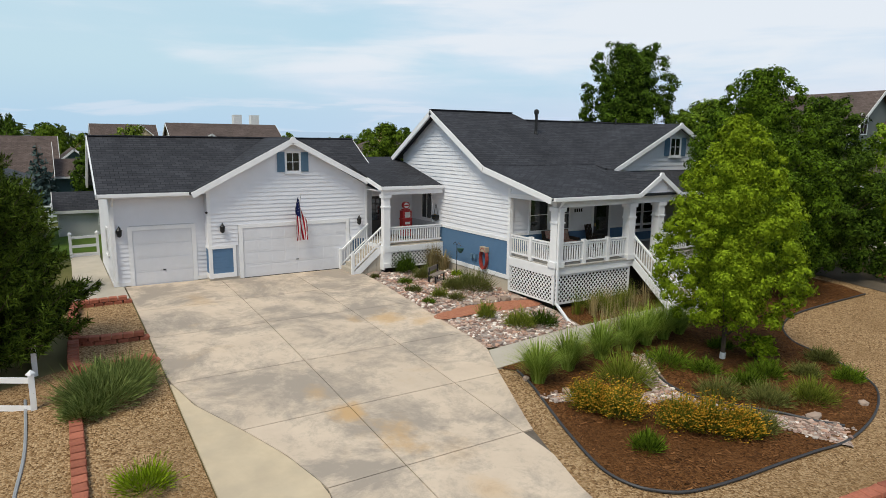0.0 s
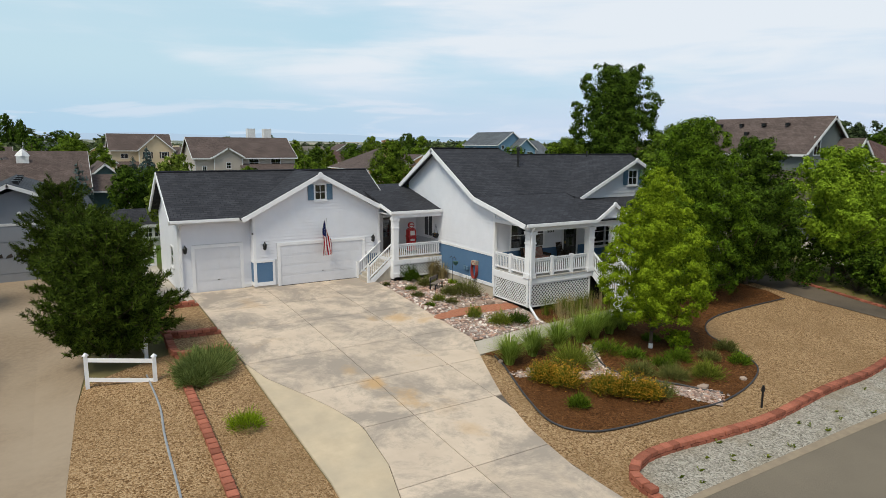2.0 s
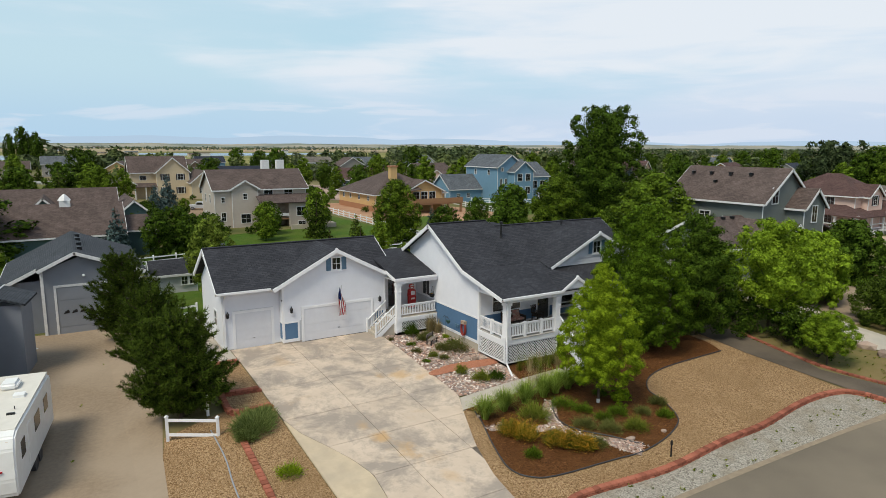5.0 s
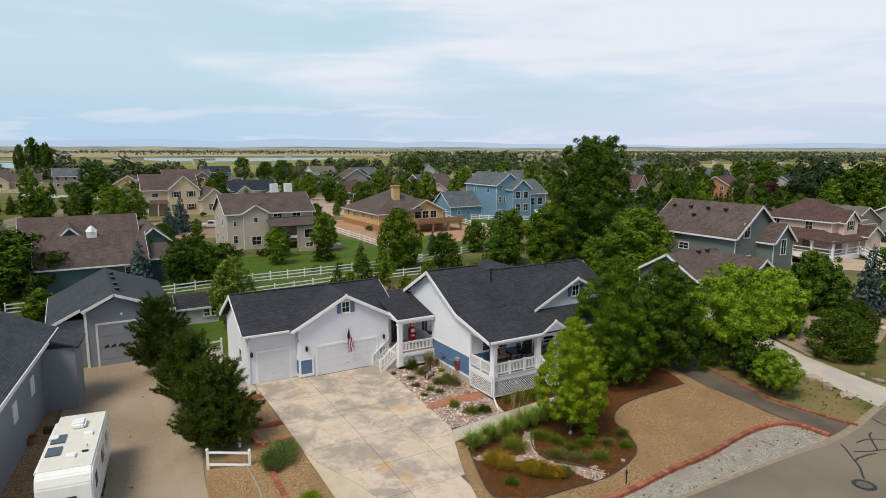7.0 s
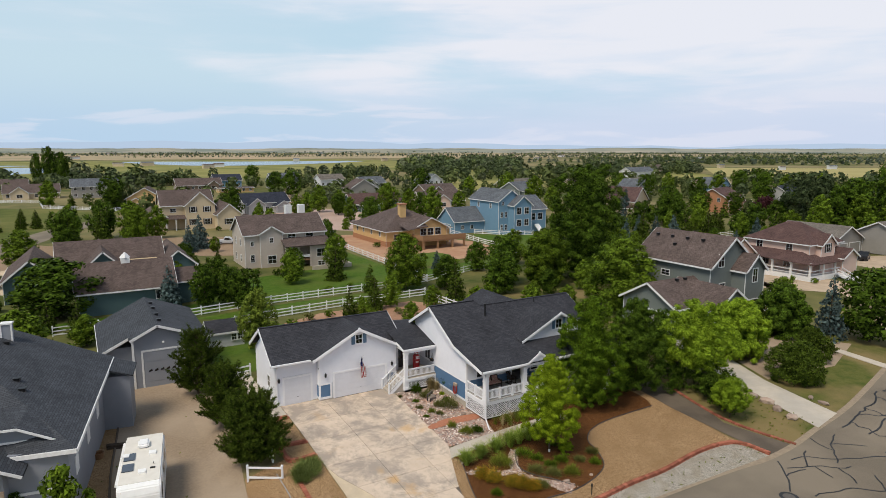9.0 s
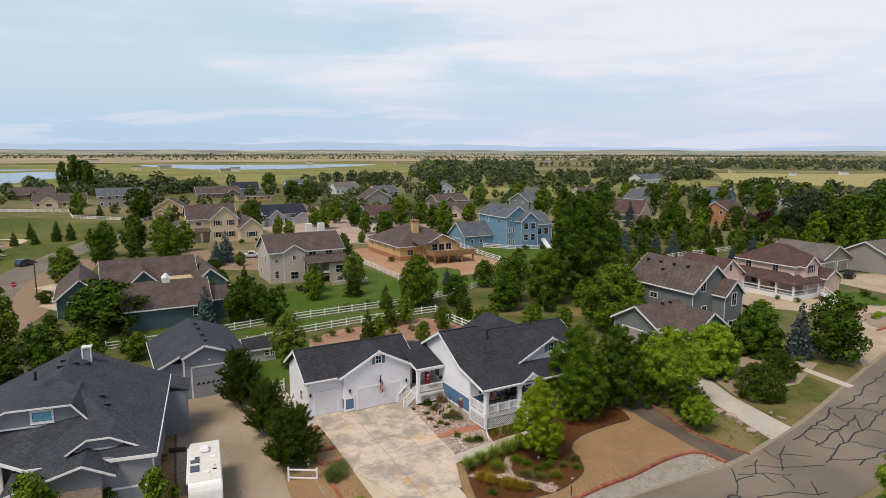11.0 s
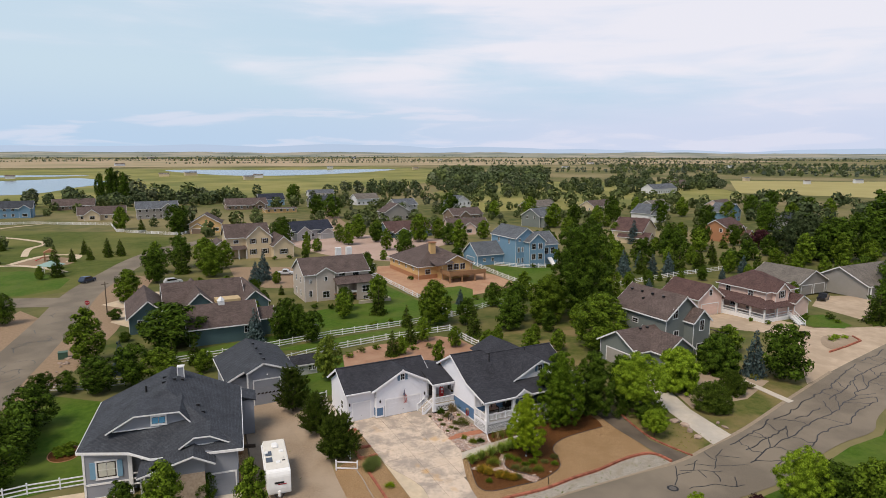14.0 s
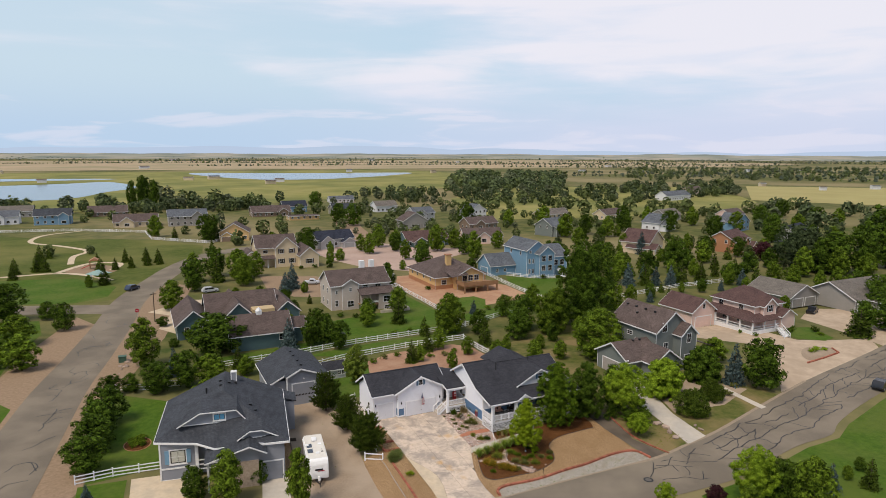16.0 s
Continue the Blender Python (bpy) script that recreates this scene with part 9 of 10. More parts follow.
for x, y, r, h, m_, lb in ((11.25, -3.2, 0.6, 1.05, L_DARK, "dark green bush before the lattice"), (12.35, -7.3, 0.95, 0.95, L_SAGE, "wide grey-green sage bush in rocks"), (11.7, -6.6, 0.55, 0.6, L_SAGE, "grey-green sage bush in rocks"), (11.5, -4.4, 0.55, 0.55, L_SAGE, "sage clump in the rock bed"), (10.55, -7.4, 0.4, 0.45, L_GRASS, "small yellow-green clump in rocks"), (10.0, -6.2, 0.42, 0.35, L_SAGE, "small yellowing clump in rocks"), (10.3, -4.9, 0.4, 0.32, L_MID, "small green clump in rocks"), (9.75, -7.9, 0.3, 0.22, L_MID, "small green clump in rocks"), (10.65, -10.5, 0.42, 0.75, L_GRASS, "upright olive clump in rocks"), (11.2, -11.8, 0.6, 0.7, L_GRASS, "olive ornamental clump in rocks"), (12.1, -12.0, 0.6, 0.6, L_DARK, "dark bush beside the walk"), (13.15, -4.6, 0.32, 0.32, L_MAPLE, "bright green clump by the wall"), (9.6, -3.3, 0.22, 0.22, L_SAGE, "small sage clump in rocks"), (-1.45, -16.1, 0.6, 0.5, L_MAPLE, "bright green clump in gravel"), (12.0, -4.0, 0.5, 0.6, L_SAGE, "sage clump in the rock bed"), (12.8, -6.0, 0.5, 0.5, L_MID, "green clump by the wall"), (11.0, -8.0, 0.4, 0.35, L_SAGE, "low sage clump in rocks"), (15.2, -11.6, 0.6, 0.8, L_GRASS, "olive clump before the porch lattice"), (16.6, -11.5, 0.6, 0.7, L_SAGE, "olive clump before the porch lattice")):
    clump(x, y, r, h, m_, 1200 if r > 0.5 else 700, lb)
JUN = leaf("juniper_sprays", (0.085, 0.125, 0.030), (0.25, 0.30, 0.095))
for x, y, r, h in ((-1.9, -11.7, 1.1, 0.95), (-1.3, -11.1, 0.85, 0.8), (-2.3, -12.3, 0.6, 0.5)):
    clump(x, y, r, h, JUN, 3600, "spreading grey-green juniper over the block edge", wide=0.0085)
blades("straw_grass", "tall dry straw-coloured grass before the lattice", 12.85, -3.0, 1.5, 0.6, 260, L_STRAW, base=0.3)
blades("straw_grass", "tall dry straw-coloured grass by the wall", 13.25, -3.3, 1.2, 0.5, 160, L_STRAW, base=0.25)
for i in range(9):
    x = 14.2 + 0.48 * i
    blades("reed_grass", "thin dry reed grass before the porch lattice", x, -11.55 - 0.35 * (i % 3), 1.25, 0.35, 90, L_STRAW if i % 2 else L_GRASS, width=0.008, base=0.25)
for x, y, r, h in ((33.9, -13.6, 1.9, 3.2), (34.6, -17.0, 1.8, 2.6), (34.8, -15.8, 1.9, 2.8), (33.8, -18.6, 1.4, 2.4), (36.6, -16.4, 1.7, 2.4), (38.2, -13.4, 1.8, 2.6), (35.2, -11.2, 1.8, 2.8)):
    shrub(x, y, r, h, L_DARK if x < 35.5 else L_MID, 3200, 0.085, label="dense green bush beside the asphalt drive", off=0)
for x, y, r, h in ((57.6, -14.4, 0.9, 0.9), (57.9, -12.4, 1.0, 1.0), (61.5, -12.6, 0.9, 0.8)):
    shrub(x, y, r, h, L_SAGE, 1800, 0.07, label="low blue-green juniper beside a garden walk", off=0)
for i in range(7):
    shrub(9 + 2.9 * i, 27.5 + 2.2 * math.sin(i), 0.9, 1.0, L_SAGE if i % 2 else L_MID, 420, 0.1, label="small shrub on the dirt terrace", off=0)
bed = root("flower_bed", pose(-32.75, 9.0, gz(-32.75, 9.0)), "oval planted bed with brick edging in a lawn", "flower bed")
ring = [(1.75 * math.cos(k * math.pi / 18), 2.2 * math.sin(k * math.pi / 18)) for k in range(36)]
soil = M()
for a, b in zip(ring, ring[1:] + ring[:1]):
    soil.slab([(0, 0, 0.09), (*a, 0.05), (*b, 0.05)], 0.08)
part("soil", soil, MULCH, bed)
for a, b in zip(ring, ring[1:] + ring[:1]):
    part("edging_brick", M().beam((a[0], a[1], 0.06), (a[0] + 0.92 * (b[0] - a[0]), a[1] + 0.92 * (b[1] - a[1]), 0.06), 0.11, 0.14), P_BRICK, bed)
for x, y in ((-33.3, 8.6), (-32.2, 8.2), (-32.6, 9.6), (-32.1, 10.2), (-33.4, 9.9)):
    shrub(x, y, 0.8, 0.8, L_MID, 1300, 0.07, label="low green leafy plant in a brick-edged bed", off=0.06)
for x, y in ((13.5, 64.5), (17, 62.5), (21, 63), (46.5, 84), (93, 82.5), (88, 84), (25, 135), (20, 134.5), (100, 5), (60, -6), (64, -5), (106, 3)):
    shrub(x, y, 1.2, 1.3, L_DARK, 500, 0.12, label="round clipped shrub by a house", off=0)
for x, y in ((40, 63.5), (44, 57.5), (51, 55.5), (57, 60), (62, 63), (20, 44.5), (24, 44.8), (28, 45)):
    shrub(x, y, 1.1, 1.1, L_MID, 450, 0.12, label="shrub along a yard edge", off=0)

# stones
ico = bmesh.new()
bmesh.ops.create_icosphere(ico, subdivisions=1, radius=1.0)
IV, IF = [tuple(v.co) for v in ico.verts], [tuple(v.index for v in f.verts) for f in ico.faces]
ico.free()


def stone(m, r, x, y, z, s):
    k = len(m.v)
    a, c = r.uniform(0, 6.28), [s * r.uniform(0.7, 1.3), s * r.uniform(0.6, 1.0), s * r.uniform(0.4, 0.7)]
    for v in IV:
        p = [v[i] * c[i] * r.uniform(0.85, 1.12) for i in range(3)]
        m.v.append((x + p[0] * math.cos(a) - p[1] * math.sin(a), y + p[0] * math.sin(a) + p[1] * math.cos(a), z + p[2]))
    m.f += [tuple(k + i for i in f) for f in IF]


def inside(p, poly):
    c = False
    for (x0, y0), (x1, y1) in zip(poly, poly[1:] + poly[:1]):
        if (y0 > p[1]) != (y1 > p[1]) and p[0] < (x1 - x0) * (p[1] - y0) / (y1 - y0) + x0:
            c = not c
    return c


bed = [(9.75, -2.1), (9.3, -6), (9.2, -9.3), (11, -8.9), (13.6, -9.2), (13.6, -2.7), (10.6, -2.7)]
bed2 = [(9.2, -10.1), (9.1, -12.8), (9.9, -13.0), (12, -12.65), (13.3, -12.5), (13.6, -10.2), (10.9, -10.05)]
m, r = M(), random.Random(3)
for poly, n in ((bed, 1900), (bed2, 1200)):
    k = 0
    while k < n:
        p = (r.uniform(9, 13.7), r.uniform(-13.1, -2))
        if inside(p, poly):
            stone(m, r, *p, gz(*p) + 0.085, 0.045 + 0.085 * r.random() ** 1.6)
            k += 1
for k, (x, y) in enumerate(swale + swale_side):
    w_ = 0.62 if 38 < k < len(swale) else 0.3
    for _ in range(12 if w_ > 0.5 else 8):
        p = (x + r.uniform(-w_, w_), y + r.uniform(-0.25, 0.25))
        if inside(p, [(8.3, -14.8)] + mulch_line[1:]):
            stone(m, r, *p, gz(*p) + 0.1, r.uniform(0.03, 0.085))
ob("river_stones", m, STONE, label="loose pink and grey river stones", kind="stuff")
# bark chips strewn over the mulch
CHIP = mat("bark_chips", (0.17, 0.078, 0.030), (0.075, 0.032, 0.012), 3, 0.9, island=0.6)
mbed = [(8.6, -14.6)] + curve_pts(mulch_line, 3) + [(29, -12), (20.5, -12), (20.5, -13.5), (12, -14.1)]
r2 = np.random.default_rng(8)
cand = np.stack([r2.uniform(7.3, 29, 14000), r2.uniform(-21.8, -12, 14000)], 1)
chips = M()
for x, y in cand[:9000]:
    if inside((x, y), mbed):
        a, l_, w_ = r2.uniform(0, 6.28), r2.uniform(0.03, 0.09), r2.uniform(0.008, 0.02)
        c_, s_, z = math.cos(a), math.sin(a), gz(x, y) + 0.085
        t_ = r2.uniform(-0.02, 0.03)
        chips.poly((x - c_ * l_ + s_ * w_, y - s_ * l_ - c_ * w_, z), (x + c_ * l_ + s_ * w_, y + s_ * l_ - c_ * w_, z + t_), (x + c_ * l_ - s_ * w_, y + s_ * l_ + c_ * w_, z + t_ + 0.012), (x - c_ * l_ - s_ * w_, y - s_ * l_ + c_ * w_, z + 0.012))
ob("bark_chips", chips, CHIP, label="loose brown bark chips on the mulch bed", kind="stuff")
# weeds in the roadside gravel and along the edges
weeds = M()
for k in range(230):
    if k < 50:
        x = r2.uniform(8, 30)
        y = r2.uniform(-24.9, -23.4)
    elif k < 110:
        x, y = r2.uniform(-14.6, -6.5), r2.uniform(-24.8, 10)
        if x > -12.5 - 0.05 * y and r2.random() < 0.85:
            continue
    else:
        x, y = r2.uniform(32.6, 39), r2.uniform(-24.5, -12)
    for _ in range(6):
        a, l_ = r2.uniform(0, 6.28), r2.uniform(0.04, 0.14)
        z = gz(x, y) + 0.06
        weeds.poly((x, y, z), (x + math.cos(a) * l_ + 0.02, y + math.sin(a) * l_, z + l_ * 0.7), (x + math.cos(a) * l_ * 0.6 - 0.04, y + math.sin(a) * l_ * 0.6 + 0.03, z + l_ * 0.8))
ob("weeds", weeds, L_GRASS, label="small green weeds sprouting from gravel", kind="stuff")
ROCK = mat("boulder_rock", (0.34, 0.25, 0.20), (0.26, 0.20, 0.165), 3, 0.9, bump=0.6, bscale=9, objrand=0.25, big=(0.42, 0.34, 0.28), bigscale=0.9)
for x, y, s in ((12.2, -8.75, 0.28), (12.75, -8.85, 0.3), (13.2, -9.0, 0.26), (11.5, -8.75, 0.25), (11.0, -8.7, 0.2), (10.2, -3.1, 0.25), (9.9, -2.7, 0.3), (11.9, -5.4, 0.2), (16.0, -20.9, 0.22), (13.9, -20.7, 0.25), (9.1, -16.6, 0.2), (8.85, -17.0, 0.18), (8.6, -15.4, 0.16), (38.6, -17.8, 0.7), (38.9, -19.2, 0.6), (38.3, -20.6, 0.65), (37.9, -22.2, 0.6), (37.6, -16.2, 0.55), (43.6, -20.5, 0.4), (43.4, -21.8, 0.45)):
    q = M()
    stone(q, r, 0, 0, 0, s)
    o = ob("boulder", q, ROCK, label="weathered tan boulder half set in the ground", category="rock", group="boulders in the beds")
    o.location = (x, y, gz(x, y) + 0.06 + s * 0.2)

# ---------------------------------------------------------------- things about the house
fl = root("flag", pose(6.95, BY0, 2.55), "red and white striped flag with blue canton on a wall pole", "flag")
part("pole", M().tube((0, 0.0, 0.0), (-0.05, -0.62, 1.2), 0.016, 0.014, 8).lathe((-0.05, -0.62, 1.2), [(0.01, 0), (0.035, 0.03), (0.01, 0.07)], 8), mat("pole_white", (0.5, 0.5, 0.5), rough=0.4), fl)
part("bracket", M().box(-0.05, 0.05, -0.04, 0.0, -0.1, 0.1), DARK, fl)
FR, FW, FB = mat("flag_red", (0.36, 0.012, 0.022), rough=0.8), mat("flag_white", (0.75, 0.73, 0.72), rough=0.8), mat("flag_blue", (0.012, 0.02, 0.10), rough=0.8)


def cloth(u, v):
    """The hanging flag: u across the stripes, v down the fly; gathered folds."""
    top = Vector((-0.045, -0.60 + 0.42 * u, 1.18 - 0.80 * u))
    fold = 0.05 * math.sin(9 * u + 2 * v) + 0.03 * math.sin(17 * u + 5 * v)
    spread = min(1.0, 0.4 + v * 2.0)
    return (top.x + 0.68 * (u - 0.45) * spread + 0.10 * v + fold * v, top.y + (0.10 - 0.25 * u) * v + 0.05 * math.sin(14 * u) * spread, top.z - (2.05 - 0.8 * u) * v)


for i in range(13):
    u0, u1 = i / 13, (i + 1) / 13
    m = M()
    v_lo = 0.4 if i < 7 else 0.0
    for j in range(10):
        a, b = v_lo + (1 - v_lo) * j / 10, v_lo + (1 - v_lo) * (j + 1) / 10
        m.poly(cloth(u0, a), cloth(u1, a), cloth(u1, b), cloth(u0, b))
    part("stripe", m, FW if i % 2 else FR, fl)
m = M()
for i in range(7):
    for j in range(6):
        u0, u1, a, b = i / 13, (i + 1) / 13, 0.4 * j / 6, 0.4 * (j + 1) / 6
        m.poly(cloth(u0, a), cloth(u1, a), cloth(u1, b), cloth(u0, b))
part("canton", m, FB, fl)
m = M()
for i in range(3):
    for j in range(4):
        p = Vector(cloth((i + 0.5) * 0.17, 0.04 + 0.08 * j)) + Vector((-0.006, -0.008, 0))
        m.box(p.x - 0.012, p.x + 0.012, p.y - 0.006, p.y, p.z - 0.010, p.z + 0.010)
part("star_field", m, FW, fl)

RED_P = mat("red_enamel", (0.42, 0.02, 0.025), (0.36, 0.018, 0.02), 5, 0.3)
pump = root("fuel_pump", pose(12.55, -0.75, ED), "red vintage fuel pump with round globe on the entry deck", "fuel pump")
part("base", M().box(-0.30, 0.30, -0.24, 0.24, 0, 0.12), DARK, pump)
part("body", M().box(-0.24, 0.24, -0.19, 0.19, 0.12, 0.95).box(-0.27, 0.27, -0.21, 0.21, 0.95, 1.02).box(-0.24, 0.24, -0.19, 0.19, 1.02, 1.4).box(-0.17, 0.17, -0.15, 0.15, 1.4, 1.48), RED_P, pump)
part("dial", M().box(-0.15, 0.15, -0.215, -0.19, 1.06, 1.34), FW, pump)
part("label_plate", M().box(-0.14, 0.14, -0.21, -0.19, 0.72, 0.84), FW, pump)
part("globe", M().tube((0, -0.08, 1.66), (0, 0.08, 1.66), 0.19, 0.19, 20), RED_P, pump)
part("globe_face", M().tube((0, -0.095, 1.66), (0, -0.08, 1.66), 0.14, 0.14, 20), FW, pump)
part("globe_bar", M().box(-0.13, 0.13, -0.105, -0.095, 1.63, 1.69), RED_P, pump)
part("hose", M().tube((0.26, 0, 1.2), (0.36, -0.02, 0.8), 0.02).tube((0.36, -0.02, 0.8), (0.3, -0.02, 0.4), 0.02), DARK, pump)
basket = root("hanging_basket", pose(HX0 - 0.08, -2.0, 2.3), "round dark hanging basket with yellow flowers on the wall", "basket")
part("ring", M().lathe((0, 0, 0), [(0.05, 0.0), (0.2, 0.08), (0.24, 0.26), (0.2, 0.3)], 14), DARK, basket)
part("flower", M().lathe((-0.08, -0.05, 0.12), [(0.02, 0), (0.13, 0.06), (0.12, 0.16), (0.02, 0.2)], 10), L_YELLOW, basket)
part("cord", M().tube((0, -0.2, 0.25), (0, 0, 0.85), 0.012, 0.012, 5).tube((0, 0.2, 0.25), (0, 0, 0.85), 0.012, 0.012, 5), DARK, basket)
dec = root("wall_ornament", pose(10.45, -0.35, 2.9), "black iron scroll ornament on the garage wall", "ornament")
for z, rad in ((0.5, 0.16), (0.0, 0.2), (-0.42, 0.24)):
    m = M()
    for i in range(16):
        a, b = 2 * math.pi * i / 16, 2 * math.pi * (i + 1) / 16
        m.tube((0.03, rad * math.cos(a), z + rad * math.sin(a)), (0.03, rad * math.cos(b), z + rad * math.sin(b)), 0.022, 0.022, 5)
    part("ring", m, DARK, dec)
reel = root("hose_reel", pose(HX0 - 0.02, -6.25, 1.25), "wall-hung reel of coiled red garden hose", "hose reel")
part("bracket", M().box(-0.2, 0.0, -0.22, 0.22, 0.12, 0.34), mat("tan_plastic", (0.40, 0.32, 0.24), rough=0.6), reel)
m = M()
for k in range(5):
    for i in range(18):
        a, b = 2 * math.pi * i / 18, 2 * math.pi * (i + 1) / 18
        m.tube((-0.05 - 0.035 * k, 0.24 * math.sin(a), -0.18 + 0.48 * math.cos(a)), (-0.05 - 0.035 * k, 0.24 * math.sin(b), -0.18 + 0.48 * math.cos(b)), 0.02, 0.02, 5)
part("hose", m, mat("red_hose", (0.33, 0.05, 0.04), rough=0.5), reel)
hk = root("garden_hook", pose(13.1, -4.7, gz(13.1, -4.7)), "black double shepherd hook with green hanging planter", "hook")
m = M().tube((0, 0, 0), (0, 0, 1.55), 0.018, 0.018, 6)
for s in (-1, 1):
    m.tube((0, 0, 1.55), (0, 0.16 * s, 1.68), 0.015, 0.015, 5).tube((0, 0.16 * s, 1.68), (0, 0.32 * s, 1.55), 0.015, 0.015, 5)
part("stand", m, DARK, hk)
part("planter", M().lathe((0, -0.3, 1.22), [(0.05, 0), (0.13, 0.1), (0.15, 0.22)], 10), mat("green_planter", (0.03, 0.08, 0.07), rough=0.5), hk)
for y in (-5.25, -5.5):
    ob("meter_box", M().box(HX0 - 0.14, HX0 - 0.02, y - 0.09, y + 0.09, 0.95, 1.15), SHUTTER, label="small blue meter box on the wall", category="box", group="meter boxes")
seat = root("garden_bench", pose(11.75, -5.2, gz(11.75, -5.2) + 0.08, 0, 0, 35), "small weathered grey bench in the rock bed", "bench")
OLDW = mat("grey_timber", (0.20, 0.17, 0.145), (0.26, 0.22, 0.19), 8, 0.9, stretch=(1, 6, 6))
for i in range(3):
    part("slat", M().box(-0.5, 0.5, -0.16 + 0.12 * i, -0.06 + 0.12 * i, 0.34, 0.38), OLDW, seat)
part("backrest", M().box(-0.5, 0.5, 0.2, 0.24, 0.5, 0.7), OLDW, seat)
for x in (-0.45, 0.45):
    part("leg", M().box(x - 0.03, x + 0.03, -0.15, -0.09, 0, 0.34), DARK, seat)
    part("leg", M().box(x - 0.03, x + 0.03, 0.16, 0.22, 0, 0.7), DARK, seat)
# porch furniture
bench = root("porch_bench", pose(16.0, -8.5, DECK), "dark wicker porch bench with patterned red cushions", "bench")
WICK = mat("dark_wicker", (0.035, 0.025, 0.02), (0.06, 0.045, 0.035), 30, 0.8, bump=0.5, bscale=60)
part("seat", M().box(-0.75, 0.75, -0.32, 0.32, 0.3, 0.42), WICK, bench)
part("backrest", M().prism([(-0.75, 0.28, 0.42), (0.75, 0.28, 0.42), (0.75, 0.4, 0.95), (-0.75, 0.4, 0.95)], (0, 0.06, 0)), WICK, bench)
for s in (-1, 1):
    part("armrest", M().box(0.72 * s - 0.06, 0.72 * s + 0.06, -0.32, 0.32, 0.42, 0.66), WICK, bench)
    for y in (-0.28, 0.28):
        part("leg", M().box(0.7 * s - 0.03, 0.7 * s + 0.03, y - 0.03, y + 0.03, 0, 0.3), WICK, bench)
CUSH = mat("red_pattern_cushion", (0.36, 0.12, 0.10), (0.42, 0.34, 0.28), 9, 0.9)
for s in (-1, 1):
    part("cushion", M().box(0.36 * s - 0.33, 0.36 * s + 0.33, -0.28, 0.26, 0.42, 0.54), CUSH, bench)
    part("pillow", M().prism([(0.36 * s - 0.25, 0.14, 0.54), (0.36 * s + 0.25, 0.14, 0.54), (0.36 * s + 0.25, 0.30, 0.94), (0.36 * s - 0.25, 0.30, 0.94)], (0, 0.1, 0)), CUSH, bench)
chair = root("porch_chair", pose(18.0, -8.5, DECK, 0, 0, 12), "dark wooden porch rocking chair", "chair")
part("seat", M().box(-0.28, 0.28, -0.27, 0.27, 0.4, 0.45), WICK, chair)
for i in range(5):
    part("slat", M().beam((-0.22 + 0.11 * i, 0.25, 0.45), (-0.22 + 0.11 * i, 0.4, 1.1), 0.06, 0.03), WICK, chair)
for s in (-1, 1):
    part("armrest", M().box(0.3 * s - 0.04, 0.3 * s + 0.04, -0.3, 0.3, 0.62, 0.66), WICK, chair)
    part("rocker", M().box(0.28 * s - 0.03, 0.28 * s + 0.03, -0.4, 0.45, 0.0, 0.05), WICK, chair)
    for y in (-0.24, 0.24):
        part("leg", M().box(0.28 * s - 0.025, 0.28 * s + 0.025, y - 0.025, y + 0.025, 0.05, 0.62), WICK, chair)

# ---------------------------------------------------------------- vehicles
RVW = mat("gel_coat_white", (0.78, 0.78, 0.77), (0.72, 0.72, 0.71), 2, 0.35)
rv = root("travel_trailer", pose(-11.75, -8.7, gz(-11.75, -8.7), 0, 0, -8.2), "white travel trailer with roof vents and solar panels on dirt", "trailer")
prof = [(-3.8, 0.55), (3.7, 0.55), (3.8, 0.8), (3.8, 2.8), (3.6, 3.0), (-3.3, 3.1), (-3.65, 2.95), (-3.85, 2.5), (-3.95, 1.3), (-3.9, 0.7)]
part("body", rounded(M().prism([(-1.22, y, z) for y, z in prof], (2.44, 0, 0)), 0.07, 3), RVW, rv)
part("roof_membrane", M().box(-1.15, 1.15, -3.25, 3.6, 3.06, 3.12), mat("roof_membrane", (0.66, 0.63, 0.57), (0.60, 0.57, 0.51), 1.5, 0.7), rv)
part("air_conditioner", rounded(M().box(-0.35, 0.35, 1.4, 2.4, 3.1, 3.42), 0.1, 3), RVW, rv)
for x, y in ((-0.75, 0.3), (-0.75, -1.2)):
    part("solar_panel", M().box(x - 0.33, x + 0.33, y - 0.5, y + 0.5, 3.14, 3.19), mat("solar_cells", (0.06, 0.075, 0.10), rough=0.2), rv, "blue-grey solar panel")
for x, y in ((0.6, 0.5), (0.1, -2.0), (-1.0, 0.8 - 1.2 + 0.9)):
    part("roof_vent", M().box(x - 0.22, x + 0.22, y - 0.22, y + 0.22, 3.12, 3.24), RVW, rv)
part("antenna", M().tube((0.7, -1.0, 3.12), (0.75, -1.2, 3.3), 0.02), DARK, rv)
part("antenna_arm", M().box(0.55, 0.85, -1.7, -1.6, 3.12, 3.2), DARK, rv)
for y, w_ in ((2.2, 0.9), (0.2, 1.1), (-2.6, 0.7)):
    part("window", M().box(1.22, 1.235, y - w_ / 2, y + w_ / 2, 1.7, 2.4), GLASS, rv)
part("door", M().box(1.22, 1.24, -1.7, -1.0, 0.75, 2.6), RVW, rv)
part("awning", M().tube((-1.3, -2.8, 2.85), (-1.3, 3.2, 2.85), 0.09, 0.09, 8), RVW, rv)
part("name_bar", M().box(-0.45, 0.5, -3.97, -3.9, 1.78, 1.95), DARK, rv, "dark bars of unreadable lettering")
part("name_bar", M().box(-0.1, 0.75, -3.975, -3.9, 1.66, 1.72), FR, rv, "thin red stripe")
